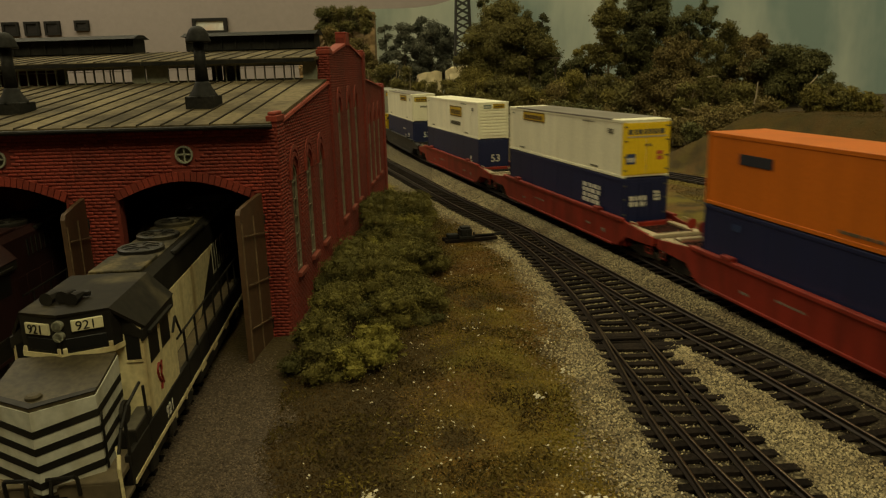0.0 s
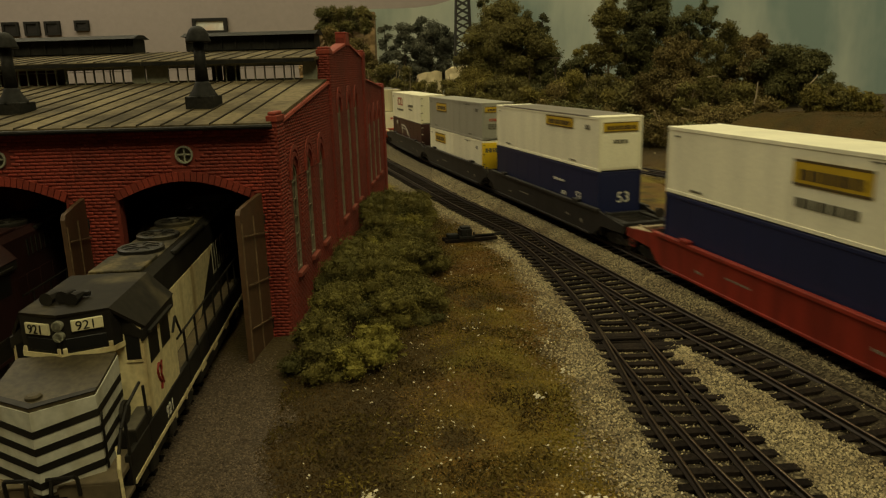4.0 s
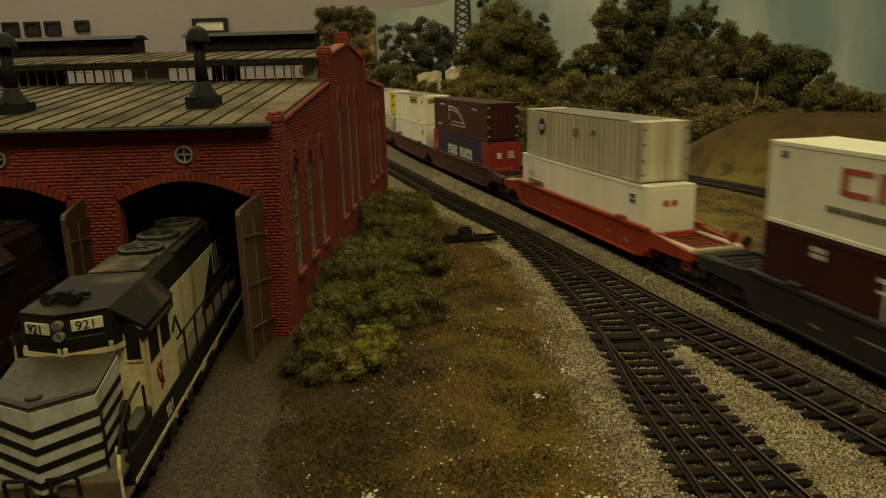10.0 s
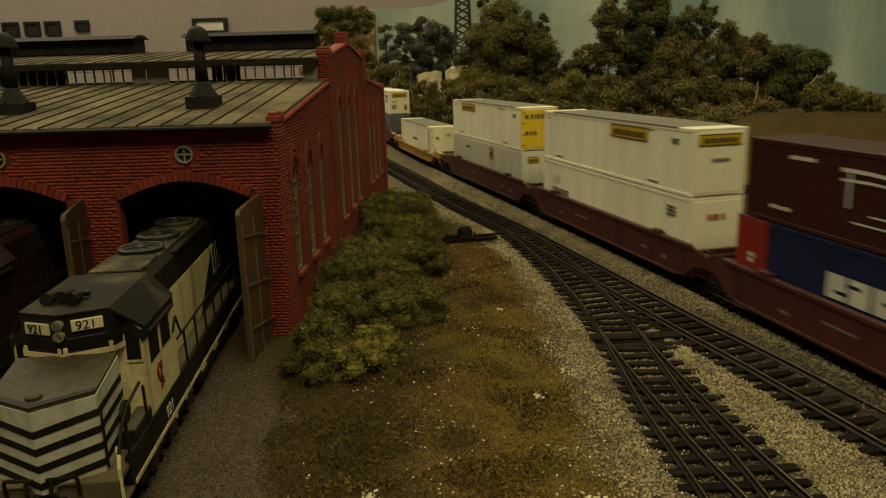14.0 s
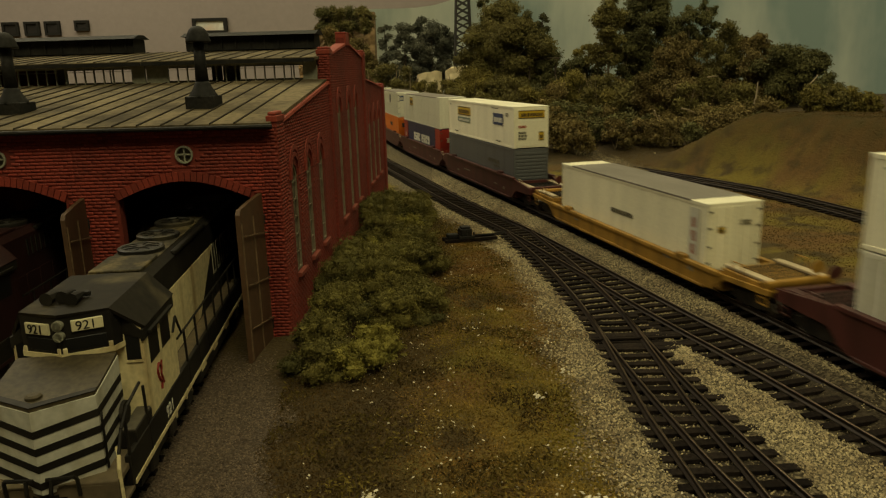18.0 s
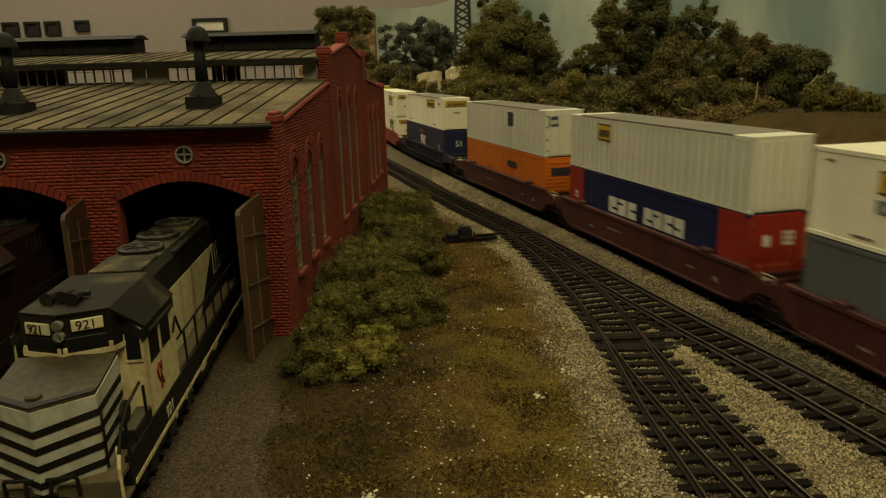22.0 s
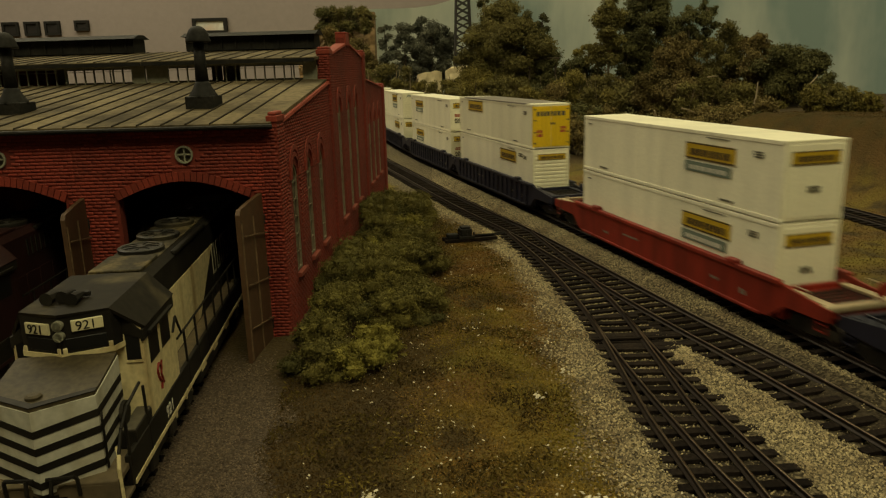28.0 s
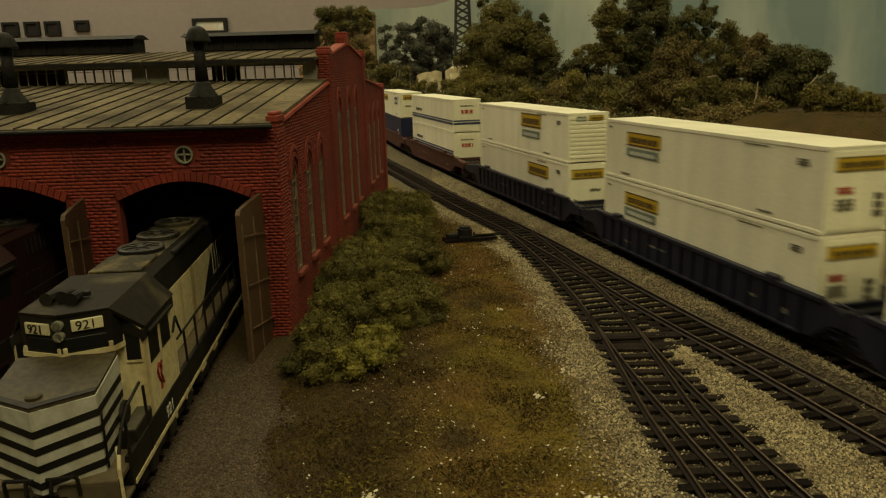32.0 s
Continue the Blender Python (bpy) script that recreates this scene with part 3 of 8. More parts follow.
def build_room():
    def wall(name, x0, y0, x1, y1, label):
        bm = bmesh.new()
        d = Vector((x1 - x0, y1 - y0, 0)).normalized()
        nrm = Vector((-d.y, d.x, 0)) * 60
        p, q = Vector((x0, y0, -900)), Vector((x1, y1, -900))
        up = Vector((0, 0, 2900))
        hull_faces(bm, [p, q, q + nrm, p + nrm, p + up, q + up, q + nrm + up, p + nrm + up], BOX)
        solo(name, bm, ROOM_PAINT, label, "wall", kind="structure")
    wall("wall_north", 3000, 3000, -6000, 3000, "mauve grey painted room wall")
    wall("wall_south", -6000, -5400, 3000, -5400, "mauve grey painted room wall")
    wall("wall_west", -6000, 3000, -6000, -5400, "mauve grey painted room wall")
    wall("wall_east", 3000, -5400, 3000, 3000, "mauve grey painted room wall")
    bm = bmesh.new()
    box(bm, -6060, -5460, 2000, 3060, 3060, 2060)
    solo("ceiling", bm, CEILING_WHITE, "plain white room ceiling", "ceiling", kind="structure")
    # unseen housings added over the four lamps, the last over the fill
    for x, y, sx, sy in ((450, -700, 1200, 500), (150, 1500, 1500, 1200), (-1600, 1600, 1500, 1500), (-2200, -700, 1200, 1000)):
        lamp = thing("ceiling_light", "white ceiling light fitting out of view, with a shallow housing", "lamp", "ceiling lights", m=place_mm(x, y, 2000))
        bm = bmesh.new()
        box(bm, -sx / 2 - 30, -sy / 2 - 30, -60, sx / 2 + 30, sy / 2 + 30, -1, 8)
        part("housing", bm, LAMP_WHITE, lamp)
    # backdrop panel, bending towards the viewer as it goes to the east
    bm = bmesh.new()
    line = spline([(-165, 1830), (60, 1850), (330, 1790), (620, 1640), (900, 1400), (1120, 1050), (1250, 600), (1300, -200)], 40)
    d = np.gradient(line, axis=0)
    d /= np.linalg.norm(d, axis=1)[:, None]
    nr = np.stack([-d[:, 1], d[:, 0]], 1)
    rows = []
    for i in range(len(line)):
        f, bk = line[i], line[i] + nr[i] * 8
        top = 251 + 0.12 * max(0.0, line[i][0] + 60) + 0.4 * max(0.0, line[i][0] - 20)
        rows.append([bm.verts.new((*f, -10)), bm.verts.new((*f, top)), bm.verts.new((*bk, top)), bm.verts.new((*bk, -10))])
    for a, b in zip(rows[:-1], rows[1:]):
        for i in range(4):
            bm.faces.new((a[i], b[i], b[(i + 1) % 4], a[(i + 1) % 4]))
    bm.faces.new(rows[0])
    bm.faces.new(rows[-1][::-1])
    bmesh.ops.recalc_face_normals(bm, faces=bm.faces)
    solo("backdrop", bm, backdrop_material(), "painted blue-grey sky panel with pale clouds behind the layout", "backdrop", kind="structure", smooth=False)
    # framed pictures on the far wall
    for px, pz, w, h, mat in ((-1619, 294, 62, 52, PICTURE_DARK), (-1537, 294, 58, 52, PICTURE_DARK), (-1460, 294, 58, 52, PICTURE_DARK), (-1348, 301, 54, 38, PICTURE_DARK)):
        pic = thing("picture_frame", "small dark framed picture on the mauve wall", "picture", "pictures on the wall", m=place_mm(px, 2939, pz))
        bm = bmesh.new()
        slab(bm, [[(-w / 2, -h / 2), (w / 2, -h / 2), (w / 2, h / 2), (-w / 2, h / 2)], [(-w / 2 + 9, -h / 2 + 9), (w / 2 - 9, -h / 2 + 9), (w / 2 - 9, h / 2 - 9), (-w / 2 + 9, h / 2 - 9)]], lambda u, v, t: (u, -12 + t, v), 12)
        part("frame", bm, IRON_BLACK, pic)
        bm = bmesh.new()
        box(bm, -w / 2 + 9, -6, -h / 2 + 9, w / 2 - 9, -1, h / 2 - 9)
        part("print", bm, mat, pic)
    pic = thing("picture_frame", "pale landscape picture in a dark frame on the wall", "picture", "pictures on the wall", m=place_mm(-862, 2939, 288))
    bm = bmesh.new()
    slab(bm, [[(-66, -28), (66, -28), (66, 28), (-66, 28)], [(-52, -17), (52, -17), (52, 17), (-52, 17)]], lambda u, v, t: (u, -14 + t, v), 14)
    part("frame", bm, IRON_BLACK, pic)
    bm = bmesh.new()
    box(bm, -52, -7, -17, 52, -1, 17)
    part("print", bm, PICTURE_PALE, pic)


build_room()


# ---- engine shed ----
def brick_field(inside, u0, u1, v0, v1, place, rng, length=3.9, course=1.42, proud=0.26):
    """Corners and faces of bricks laid in half bond; inside(u, v) tells where the wall is solid."""
    V, F, n = [], [], 0
    row = 0
    v = v0
    while v + course * 0.6 < v1:
        u = u0 - (length / 2 if row % 2 else 0)
        while u < u1:
            a, b = max(u + 0.12, u0), min(u + length - 0.12, u1)
            if b - a > 0.8 and all(inside(s, t) for s in (a, (a + b) / 2, b) for t in (v + 0.1, v + course - 0.2)):
                w = -proud * rng.uniform(0.6, 1.25)
                t = v + course - 0.22
                q = [place(a, v, 0.05), place(b, v, 0.05), place(b, t, 0.05), place(a, t, 0.05),
                     place(a + 0.08, v + 0.08, w), place(b - 0.08, v + 0.08, w), place(b - 0.08, t - 0.08, w), place(a + 0.08, t - 0.08, w)]
                V.extend(q)
                F.extend([(n + 4, n + 5, n + 6, n + 7), (n, n + 1, n + 5, n + 4), (n + 1, n + 2, n + 6, n + 5), (n + 2, n + 3, n + 7, n + 6), (n + 3, n, n + 4, n + 7)])
                n += 8
            u += length
        v += course
        row += 1
    return V, F


def arch_loop(c, half, z0, spring, crown, steps=10):
    pts = [(c - half, z0), (c + half, z0), (c + half, spring)]
    for i in range(1, steps):
        t = i / steps
        pts.append((c + half - 2 * half * t, spring + (crown - spring) * math.sin(math.pi * t)))
    pts.append((c - half, spring))
    return pts


SHED = place_mm(-69, 309, -3.5, 0, 0, -2.3)
shed = thing("engine_shed", "red brick engine shed with grey roofs and arched doorways", "building", m=SHED)
TOP_SLOPE = lambda d: 96.8 + 0.117 * d
SIDE = [(0, 0), (398, 0), (398, 100), (386, 100), (276, 109), (276, 127.5), (267, 127.5), (267, 125), (209, 132.5), (209, 137), (193, 137), (193, 132.5), (137, 125), (137, 127.5), (128, 127.5), (128, 109), (20, 95.5), (0, 95.5)]
SIDE_WINDOWS = [(31, 25, 75), (62.5, 25, 75), (93, 25, 75), (160, 25, 97), (197, 25, 97), (229, 25, 97), (300, 26, 80), (329, 26, 80), (360, 26, 80)]


def lancet(c, z0, z1, half=6.0):
    return [(c - half, z0), (c + half, z0), (c + half, z1 - 5), (c + half * 0.72, z1 - 2.2), (c + half * 0.38, z1 - 0.6), (c, z1), (c - half * 0.38, z1 - 0.6), (c - half * 0.72, z1 - 2.2), (c - half, z1 - 5)]


def in_loop(lp, u, v):
    hit = False
    for (a, b), (c, d) in zip(lp, lp[1:] + lp[:1]):
        if (b > v) != (d > v) and u < (c - a) * (v - b) / (d - b) + a:
            hit = not hit
    return hit


def build_side_wall():
    place = lambda u, v, w: (-w, u, v)
    bm = bmesh.new()
    slab(bm, [SIDE] + [lancet(*w) for w in SIDE_WINDOWS], place, 5.0)
    wall = part("side_wall", bm, MORTAR, shed, "red brick gable wall with lancet windows")
    rng = random.Random(5)
    holes = [lancet(c, z0 - 1.2, z1 + 1.5, 7.4) for c, z0, z1 in SIDE_WINDOWS]

    def solid(u, v):
        return in_loop(SIDE, u, v) and not any(in_loop(h, u, v) for h in holes)
    V, F = brick_field(solid, 14, 398, 0, 141, place, rng)
    tagged(piece("brickwork", soup("brickwork", V, F, RED_BRICK), wall), kind="stuff")
    # pilasters, proud of the wall
    for u0, u1, top in ((-0.6, 12, 99.3), (127.5, 137, 128.5), (267, 276.5, 129.5), (387, 399, 102.5)):
        bm = bmesh.new()
        deep = 2.2 if u0 < 0 else 5.5
        box(bm, -deep, u0, 0, 1.6, u1, top - 3, 0.3)
        p = part("pilaster", bm, MORTAR, shed)
        V, F = brick_field(lambda u, v: True, u0 + 0.2, u1 - 0.2, 0.2, top - 3.2, lambda u, v, w: (1.6 - w, u, v), rng)
        if u0 > -2:
            V2, F2 = brick_field(lambda u, v: True, -5.3, 1.4, 0.2, top - 3.2, lambda u, v, w, y=u0: (u, y + w, v), rng)
            F2 = [tuple(i + len(V) for i in f) for f in F2]
            V, F = V + V2, F + F2
        tagged(piece("brickwork", soup("brickwork", V, F, RED_BRICK), p), kind="stuff")
        bm = bmesh.new()
        box(bm, -deep - 0.4, u0 - 0.4, top - 3.1, 2.1, u1 + 0.4, top - 0.4, 0.4)
        box(bm, -deep + 0.1, u0 + 0.6, top - 0.6, 1.5, u1 - 0.6, top + 1.2, 0.8)
        part("cap", bm, COPING, p)
    bm = bmesh.new()
    box(bm, -5.8, 194.5, 132, 1.0, 208.5, 139.6, 0.4)
    box(bm, -6.0, 194.2, 139.4, 1.2, 208.8, 140.6, 0.4)
    part("gable_stub", bm, COPING, shed)
    # coping stones along the slopes
    for (u0, v0), (u1, v1) in (((12, 95.2), (127, 109.2)), ((277, 108.8), (387, 100)), ((137, 124.8), (192, 132.2)), ((210, 132.2), (267, 124.8))):
        n = max(2, int((u1 - u0) / 22))
        for i in range(n):
            a, b = i / n, (i + 1) / n - 0.003
            ua, ub, va, vb = u0 + (u1 - u0) * a, u0 + (u1 - u0) * b, v0 + (v1 - v0) * a, v0 + (v1 - v0) * b
            bm = bmesh.new()
            hull_faces(bm, [(-6, ua, va), (1.3, ua, va), (1.3, ub, vb), (-6, ub, vb), (-5.6, ua, va + 1.2), (0.9, ua, va + 1.2), (0.9, ub, vb + 1.2), (-5.6, ub, vb + 1.2)], BOX)
            part("coping_stone", bm, COPING, wall)
    for c, z0, z1 in SIDE_WINDOWS:
        win = thing("window", "", "", m=place_mm(0, c, 0))
        win.parent = shed
        bm = bmesh.new()
        slab(bm, [lancet(0, z0, z1, 6.0), lancet(0, z0 + 1, z1 - 1.2, 5.0)], lambda u, v, w: (-0.5 - w, u, v), 1.6)
        part("window_frame", bm, WINDOW_TRIM, win)
        bm = bmesh.new()
        box(bm, -1.9, -0.4, z0, -0.9, 0.4, z1 - 0.6)
        part("glazing_bar", bm, WINDOW_TRIM, win)
        k = int((z1 - z0) / 9)
        for i in range(1, k + 1):
            z = z0 + (z1 - z0) * i / (k + 1)
            bm = bmesh.new()
            box(bm, -1.8, -5.4, z - 0.4, -0.8, 5.4, z + 0.4)
            part("glazing_bar", bm, WINDOW_TRIM, win)
        bm = bmesh.new()
        slab(bm, [lancet(0, z0 + 0.5, z1 - 0.6, 5.5)], lambda u, v, w: (-1.5 - w, u, v), 0.3)
        part("pane", bm, PANE_DULL, win, "dusty grey window pane")
        bm = bmesh.new()
        box(bm, -1.5, -7.4, z0 - 2.2, 2.0, 7.4, z0, 0.3)
        part("window_sill", bm, STONE_WHITE, win, "pale worn window sill")
        # pointed hood of raised bricks
        for r0, r1 in ((6.4, 7.8), (8.5, 9.9)):
            arc = []
            for i in range(13):
                t = math.pi * i / 12
                x = math.cos(t)
                arc.append((x, (math.sin(t) ** 0.8) * 1.5 * r0))
            for i in range(12):
                (xa, za), (xb, zb) = arc[i], arc[i + 1]
                bm = bmesh.new()
                hull_faces(bm, [(0.0, xa * r0, z1 - 6 + za), (0.0, xa * r1, z1 - 6 + za * 1.2), (0.0, xb * r1 * 0.99, z1 - 6 + zb * 1.2), (0.0, xb * r0 * 0.99, z1 - 6 + zb),
                                (0.9, xa * r0, z1 - 6 + za), (0.9, xa * r1, z1 - 6 + za * 1.2), (0.9, xb * r1 * 0.99, z1 - 6 + zb * 1.2), (0.9, xb * r0 * 0.99, z1 - 6 + zb)], BOX)
                bmesh.ops.recalc_face_normals(bm, faces=bm.faces)
                part("arch_brick", bm, RED_BRICK, win)


STALLS = [(39.5, 27.5), (116.5, 27.5), (193.5, 27.5)]
FRONT = Matrix.Rotation(radians(3.3), 4, "Z")


def fw(u, v, w):
    """A point of the front wall: u along it away from the corner, v up, w behind its face."""
    p = FRONT @ Vector((-u, w, 0))
    return (p.x, p.y, v)


def build_front_wall():
    arches = [arch_loop(c, h, 0, 65.5, 73) for c, h in STALLS]
    eyes = [[(c - 2 + 3.2 * math.cos(t), 84.0 + 3.2 * math.sin(t)) for t in (2 * math.pi * i / 20 for i in range(20))] for c, h in STALLS]
    outline = [(0, 0)]
    for a in arches:
        outline += [a[0], a[-1]] + a[-2:1:-1][0:] + [a[1]]
    outline += [(232, 0), (232, 96), (0, 96)]
    bm = bmesh.new()
    slab(bm, [outline] + eyes, fw, 5.0)
    wall = part("front_wall", bm, MORTAR, shed, "dark red brick front wall with three arched doorways")
    rng = random.Random(9)
    bigger = [arch_loop(c, h + 0.6, -5, 65.5, 77.2) for c, h in STALLS]
    rings = [[(c - 2 + 4.4 * math.cos(t), 84.0 + 4.4 * math.sin(t)) for t in (2 * math.pi * i / 20 for i in range(20))] for c, h in STALLS]

    def solid(u, v):
        return not any(in_loop(l, u, v) for l in bigger + rings)
    # bricks that can be picked out one by one over the near doorway, the rest as one piece
    V, F = brick_field(solid, 8, 84, 74, 91, fw, rng)
    cut = min(300, len(V) // 8)
    for i in range(cut):
        piece("brick", soup("brick", V[i * 8:i * 8 + 8], [tuple(k - 8 * i for k in f) for f in F[i * 5:i * 5 + 5]], RED_BRICK), wall)
    rest = [([V[k] for k in range(cut * 8, len(V))], [tuple(k - 8 * cut for k in f) for f in F[cut * 5:]])]
    for box_ in ((0.5, 8, 0, 96), (84, 232, 74, 96), (8, 84, 91, 96), (8, 232, 0, 74)):
        rest.append(brick_field(solid, *box_, fw, rng))
    V, F = [], []
    for v, f in rest:
        F += [tuple(i + len(V) for i in q) for q in f]
        V += v
    tagged(piece("brickwork", soup("brickwork", V, F, RED_BRICK), wall), kind="stuff")
    for (c, h), e in zip(STALLS, eyes):
        n = 23
        for i in range(n):
            ta, tb = (i + 0.06) / n, (i + 0.94) / n
            q = []
            for w in (0.1, -0.9):
                for t, k in ((ta, 0), (tb, 0), (tb, 1), (ta, 1)):
                    u, v = c + h - 2 * h * t, 65.5 + 7.5 * math.sin(math.pi * t)
                    slope = 7.5 * math.pi * math.cos(math.pi * t) / (2 * h)
                    d = Vector((slope, 1)).normalized()
                    q.append(fw(u + d.x * 3.9 * k, v + d.y * 3.9 * k, w))
            bm = bmesh.new()
            hull_faces(bm, q, BOX)
            bmesh.ops.recalc_face_normals(bm, faces=bm.faces)
            part("arch_brick", bm, RED_BRICK, wall)
        win = thing("round_window", "", "")
        win.parent = shed
        bm = bmesh.new()
        slab(bm, [[(c - 2 + 3.7 * math.cos(t), 84.0 + 3.7 * math.sin(t)) for t in (2 * math.pi * i / 24 for i in range(24))], [(c - 2 + 3.0 * math.cos(t), 84.0 + 3.0 * math.sin(t)) for t in (2 * math.pi * i / 24 for i in range(24))]], lambda u, v, w: fw(u, v, w - 0.9), 2.0)
        part("window_frame", bm, TRIM_GREY, win, "pale grey round window frame")
        for a, b in (((c - 5.0, 83.7), (c + 1.0, 84.3)), ((c - 2.3, 81.0), (c - 1.7, 87.0))):
            bm = bmesh.new()
            slab(bm, [[(a[0], a[1]), (b[0], a[1]), (b[0], b[1]), (a[0], b[1])]], lambda u, v, w: fw(u, v, w - 0.3), 0.8)
            part("glazing_bar", bm, TRIM_GREY, win)
        bm = bmesh.new()
        slab(bm, [[(c - 2 + 3.1 * math.cos(t), 84.0 + 3.1 * math.sin(t)) for t in (2 * math.pi * i / 20 for i in range(20))]], lambda u, v, w: fw(u, v, w + 0.9), 0.3)
        part("pane", bm, PANE_DULL, win)
    # open door leaves, swung out at right angles
    for (c, h), back, turn in zip(STALLS, (4.5, 7.5, 7.5), (-0.10, 0.16, 0.16)):
        u = c - h - back
        door = thing("door", "open brown timber door leaf", "")
        door.parent = shed
        bm = bmesh.new()
        prof = [(0, 2), (28, 2), (28, 63), (26.5, 64.8), (14, 66.2), (0, 67)]
        slab(bm, [prof], lambda a, v, w, u=u, turn=turn: fw(u - 0.8 + w - turn * a, v, -1.0 - a), 1.8)
        leaf = part("leaf", bm, DOOR_BROWN, door)
        for a in (13.5, 27.2):
            bm = bmesh.new()
            slab(bm, [[(a - 0.35, 3), (a + 0.35, 3), (a + 0.35, 60), (a - 0.35, 60)]], lambda s, v, w, u=u, turn=turn: fw(u - 1.3 + w - turn * s, v, -1.0 - s), 0.5)
            part("stile", bm, DOOR_EDGE, door)
        for v0 in (12, 30, 50):
            bm = bmesh.new()
            slab(bm, [[(0, v0), (26, v0 + 4), (26, v0 + 4.5), (0, v0 + 0.5)]], lambda s, v, w, u=u, turn=turn: fw(u - 1.8 + w - turn * s, v, -1.0 - s), 0.5)
            part("strap_hinge", bm, DOOR_EDGE, door)
        for v0 in (9, 33, 56):
            bm = bmesh.new()
            q = fw(u - 0.5, v0, -0.4)
            rod(bm, (q[0], q[1], v0 - 2), (q[0], q[1], v0 + 2), 0.8)
            part("hinge", bm, IRON_BLACK, door)


def build_shed_roof():
    # lower roof: boards from the eaves up to the clerestory
    roof = thing("front_roof", "grey boarded roof with dark seams", "")
    roof.parent = shed
    y0, y1 = -3.5, 128
    n = 24
    for i in range(n):
        u0, u1 = i * 9.9 + (5.2 if i else 0.5), (i + 1) * 9.9 + 4.9
        bm = bmesh.new()
        q = []
        for t in (0.0, -1.6):
            for u, d in ((u0, y0), (u1, y0), (u1, y1), (u0, y1)):
                p = FRONT @ Vector((-u, d, 0)) if d < 0 else Vector((-u, d, 0))
                q.append((p.x, p.y, TOP_SLOPE(d) + t))
        hull_faces(bm, q, BOX)
        bmesh.ops.recalc_face_normals(bm, faces=bm.faces)
        part("roof_board", bm, ROOF_FELT, roof)
        bm = bmesh.new()
        pa, pb = FRONT @ Vector((-u1, y0, 0)), Vector((-u1, y1, 0))
        rod(bm, (pa.x, pa.y, TOP_SLOPE(y0) + 0.1), (pb.x, pb.y, TOP_SLOPE(y1) + 0.1), 0.5, 5)
        part("seam", bm, ROOF_SEAM, roof)
    bm = bmesh.new()
    pa, pb = FRONT @ Vector((0.5, y0, 0)), FRONT @ Vector((-244, y0, 0))
    for dz, r in ((-1.5, 0.9),):
        rod(bm, (pa.x, pa.y - 0.8, TOP_SLOPE(y0) + dz), (pb.x, pb.y - 0.8, TOP_SLOPE(y0) + dz), r, 8)
    part("gutter", bm, IRON_BLACK, roof, "black gutter along the eaves")
    # clerestory
    z0, z1, yc = 109.0, 123.0, 128
    band = thing("clerestory", "grey window band between the roofs", "")
    band.parent = shed
    for u0, u1 in ((6, 105.4), (106.2, 240)):
        holes, c = [], u0 + 8
        while c + 8 < u1 - 6:
            holes.append([(c, z0 + 1.6), (c + 5.1, z0 + 1.6), (c + 5.1, z1 - 2.6), (c, z1 - 2.6)])
            c += 5.65
        wide = [[(a[0][0], z0 + 0.4), (b[1][0], z0 + 0.4), (b[1][0], z1 - 2.2), (a[0][0], z1 - 2.2)] for a, b in ((holes[k], holes[min(k + 6, len(holes) - 1)]) for k in range(0, len(holes), 7))]
        for yy, holes_ in ((yc, holes), (266, wide)):
            bm = bmesh.new()
            slab(bm, [[(u0, z0 - 6), (u1, z0 - 6), (u1, z1), (u0, z1)]] + holes_, lambda u, v, w, yy=yy: (-u, yy + w, v), 1.2)
            part("window_band", bm, TRIM_GREY, band)
        for hl in holes:
            bm = bmesh.new()
            a, b = hl[0], hl[2]
            box(bm, -b[0], yc + 0.6, b[1] - 1.7, -a[0], yc + 1.0, b[1] - 1.4)
            part("glazing_bar", bm, TRIM_GREY, band)
        bm = bmesh.new()
        box(bm, -u1, yc - 1.2, z0 - 0.4, -u0, yc + 0.2, z0 + 1.0, 0.2)
        part("sill", bm, TRIM_GREY, band)
        # upper roof, both slopes
        k = int((u1 - u0) / 10)
        for i in range(k + 1):
            a, b = u0 - 2 + i * (u1 - u0 + 2) / (k + 1), u0 - 2 + (i + 1) * (u1 - u0 + 2) / (k + 1) - 0.3
            for ya, za, yb, zb in ((yc - 5, z1 - 0.4, 200, 129.5), (272, z1 - 0.4, 200, 129.5)):
                bm = bmesh.new()
                hull_faces(bm, [(-a, ya, za), (-b, ya, za), (-b, yb, zb), (-a, yb, zb), (-a, ya, za + 1.5), (-b, ya, za + 1.5), (-b, yb, zb + 1.5), (-a, yb, zb + 1.5)], BOX)
                bmesh.ops.recalc_face_normals(bm, faces=bm.faces)
                part("roof_board", bm, ROOF_FELT, band)
            bm = bmesh.new()
            rod(bm, (-b, yc - 5, z1 + 1.2), (-b, 200, 131), 0.45, 5)
            part("seam", bm, ROOF_SEAM, band)
        bm = bmesh.new()
        box(bm, -u1, yc - 6.2, z1 - 1.4, -u0, yc - 5, z1 + 0.6)
        part("fascia", bm, IRON_BLACK, band)
    # smoke vents along the ridge
    for u0, u1 in ((19, 104), (139, 236)):
        vent = thing("ridge_vent", "long black louvred ridge vent", "")
        vent.parent = shed
        bm = bmesh.new()
        box(bm, -u1, 191, 131, -u0, 209, 140)
        part("vent_box", bm, IRON_BLACK, vent)
        bm = bmesh.new()
        hull_faces(bm, [(-u1 - 2, 187, 139.8), (-u0 + 2, 187, 139.8), (-u0 + 2, 213, 139.8), (-u1 - 2, 213, 139.8), (-u1 - 2, 196, 142.4), (-u0 + 2, 196, 142.4), (-u0 + 2, 204, 142.4), (-u1 - 2, 204, 142.4)], BOX)
        part("vent_cap", bm, IRON_BLACK, vent)
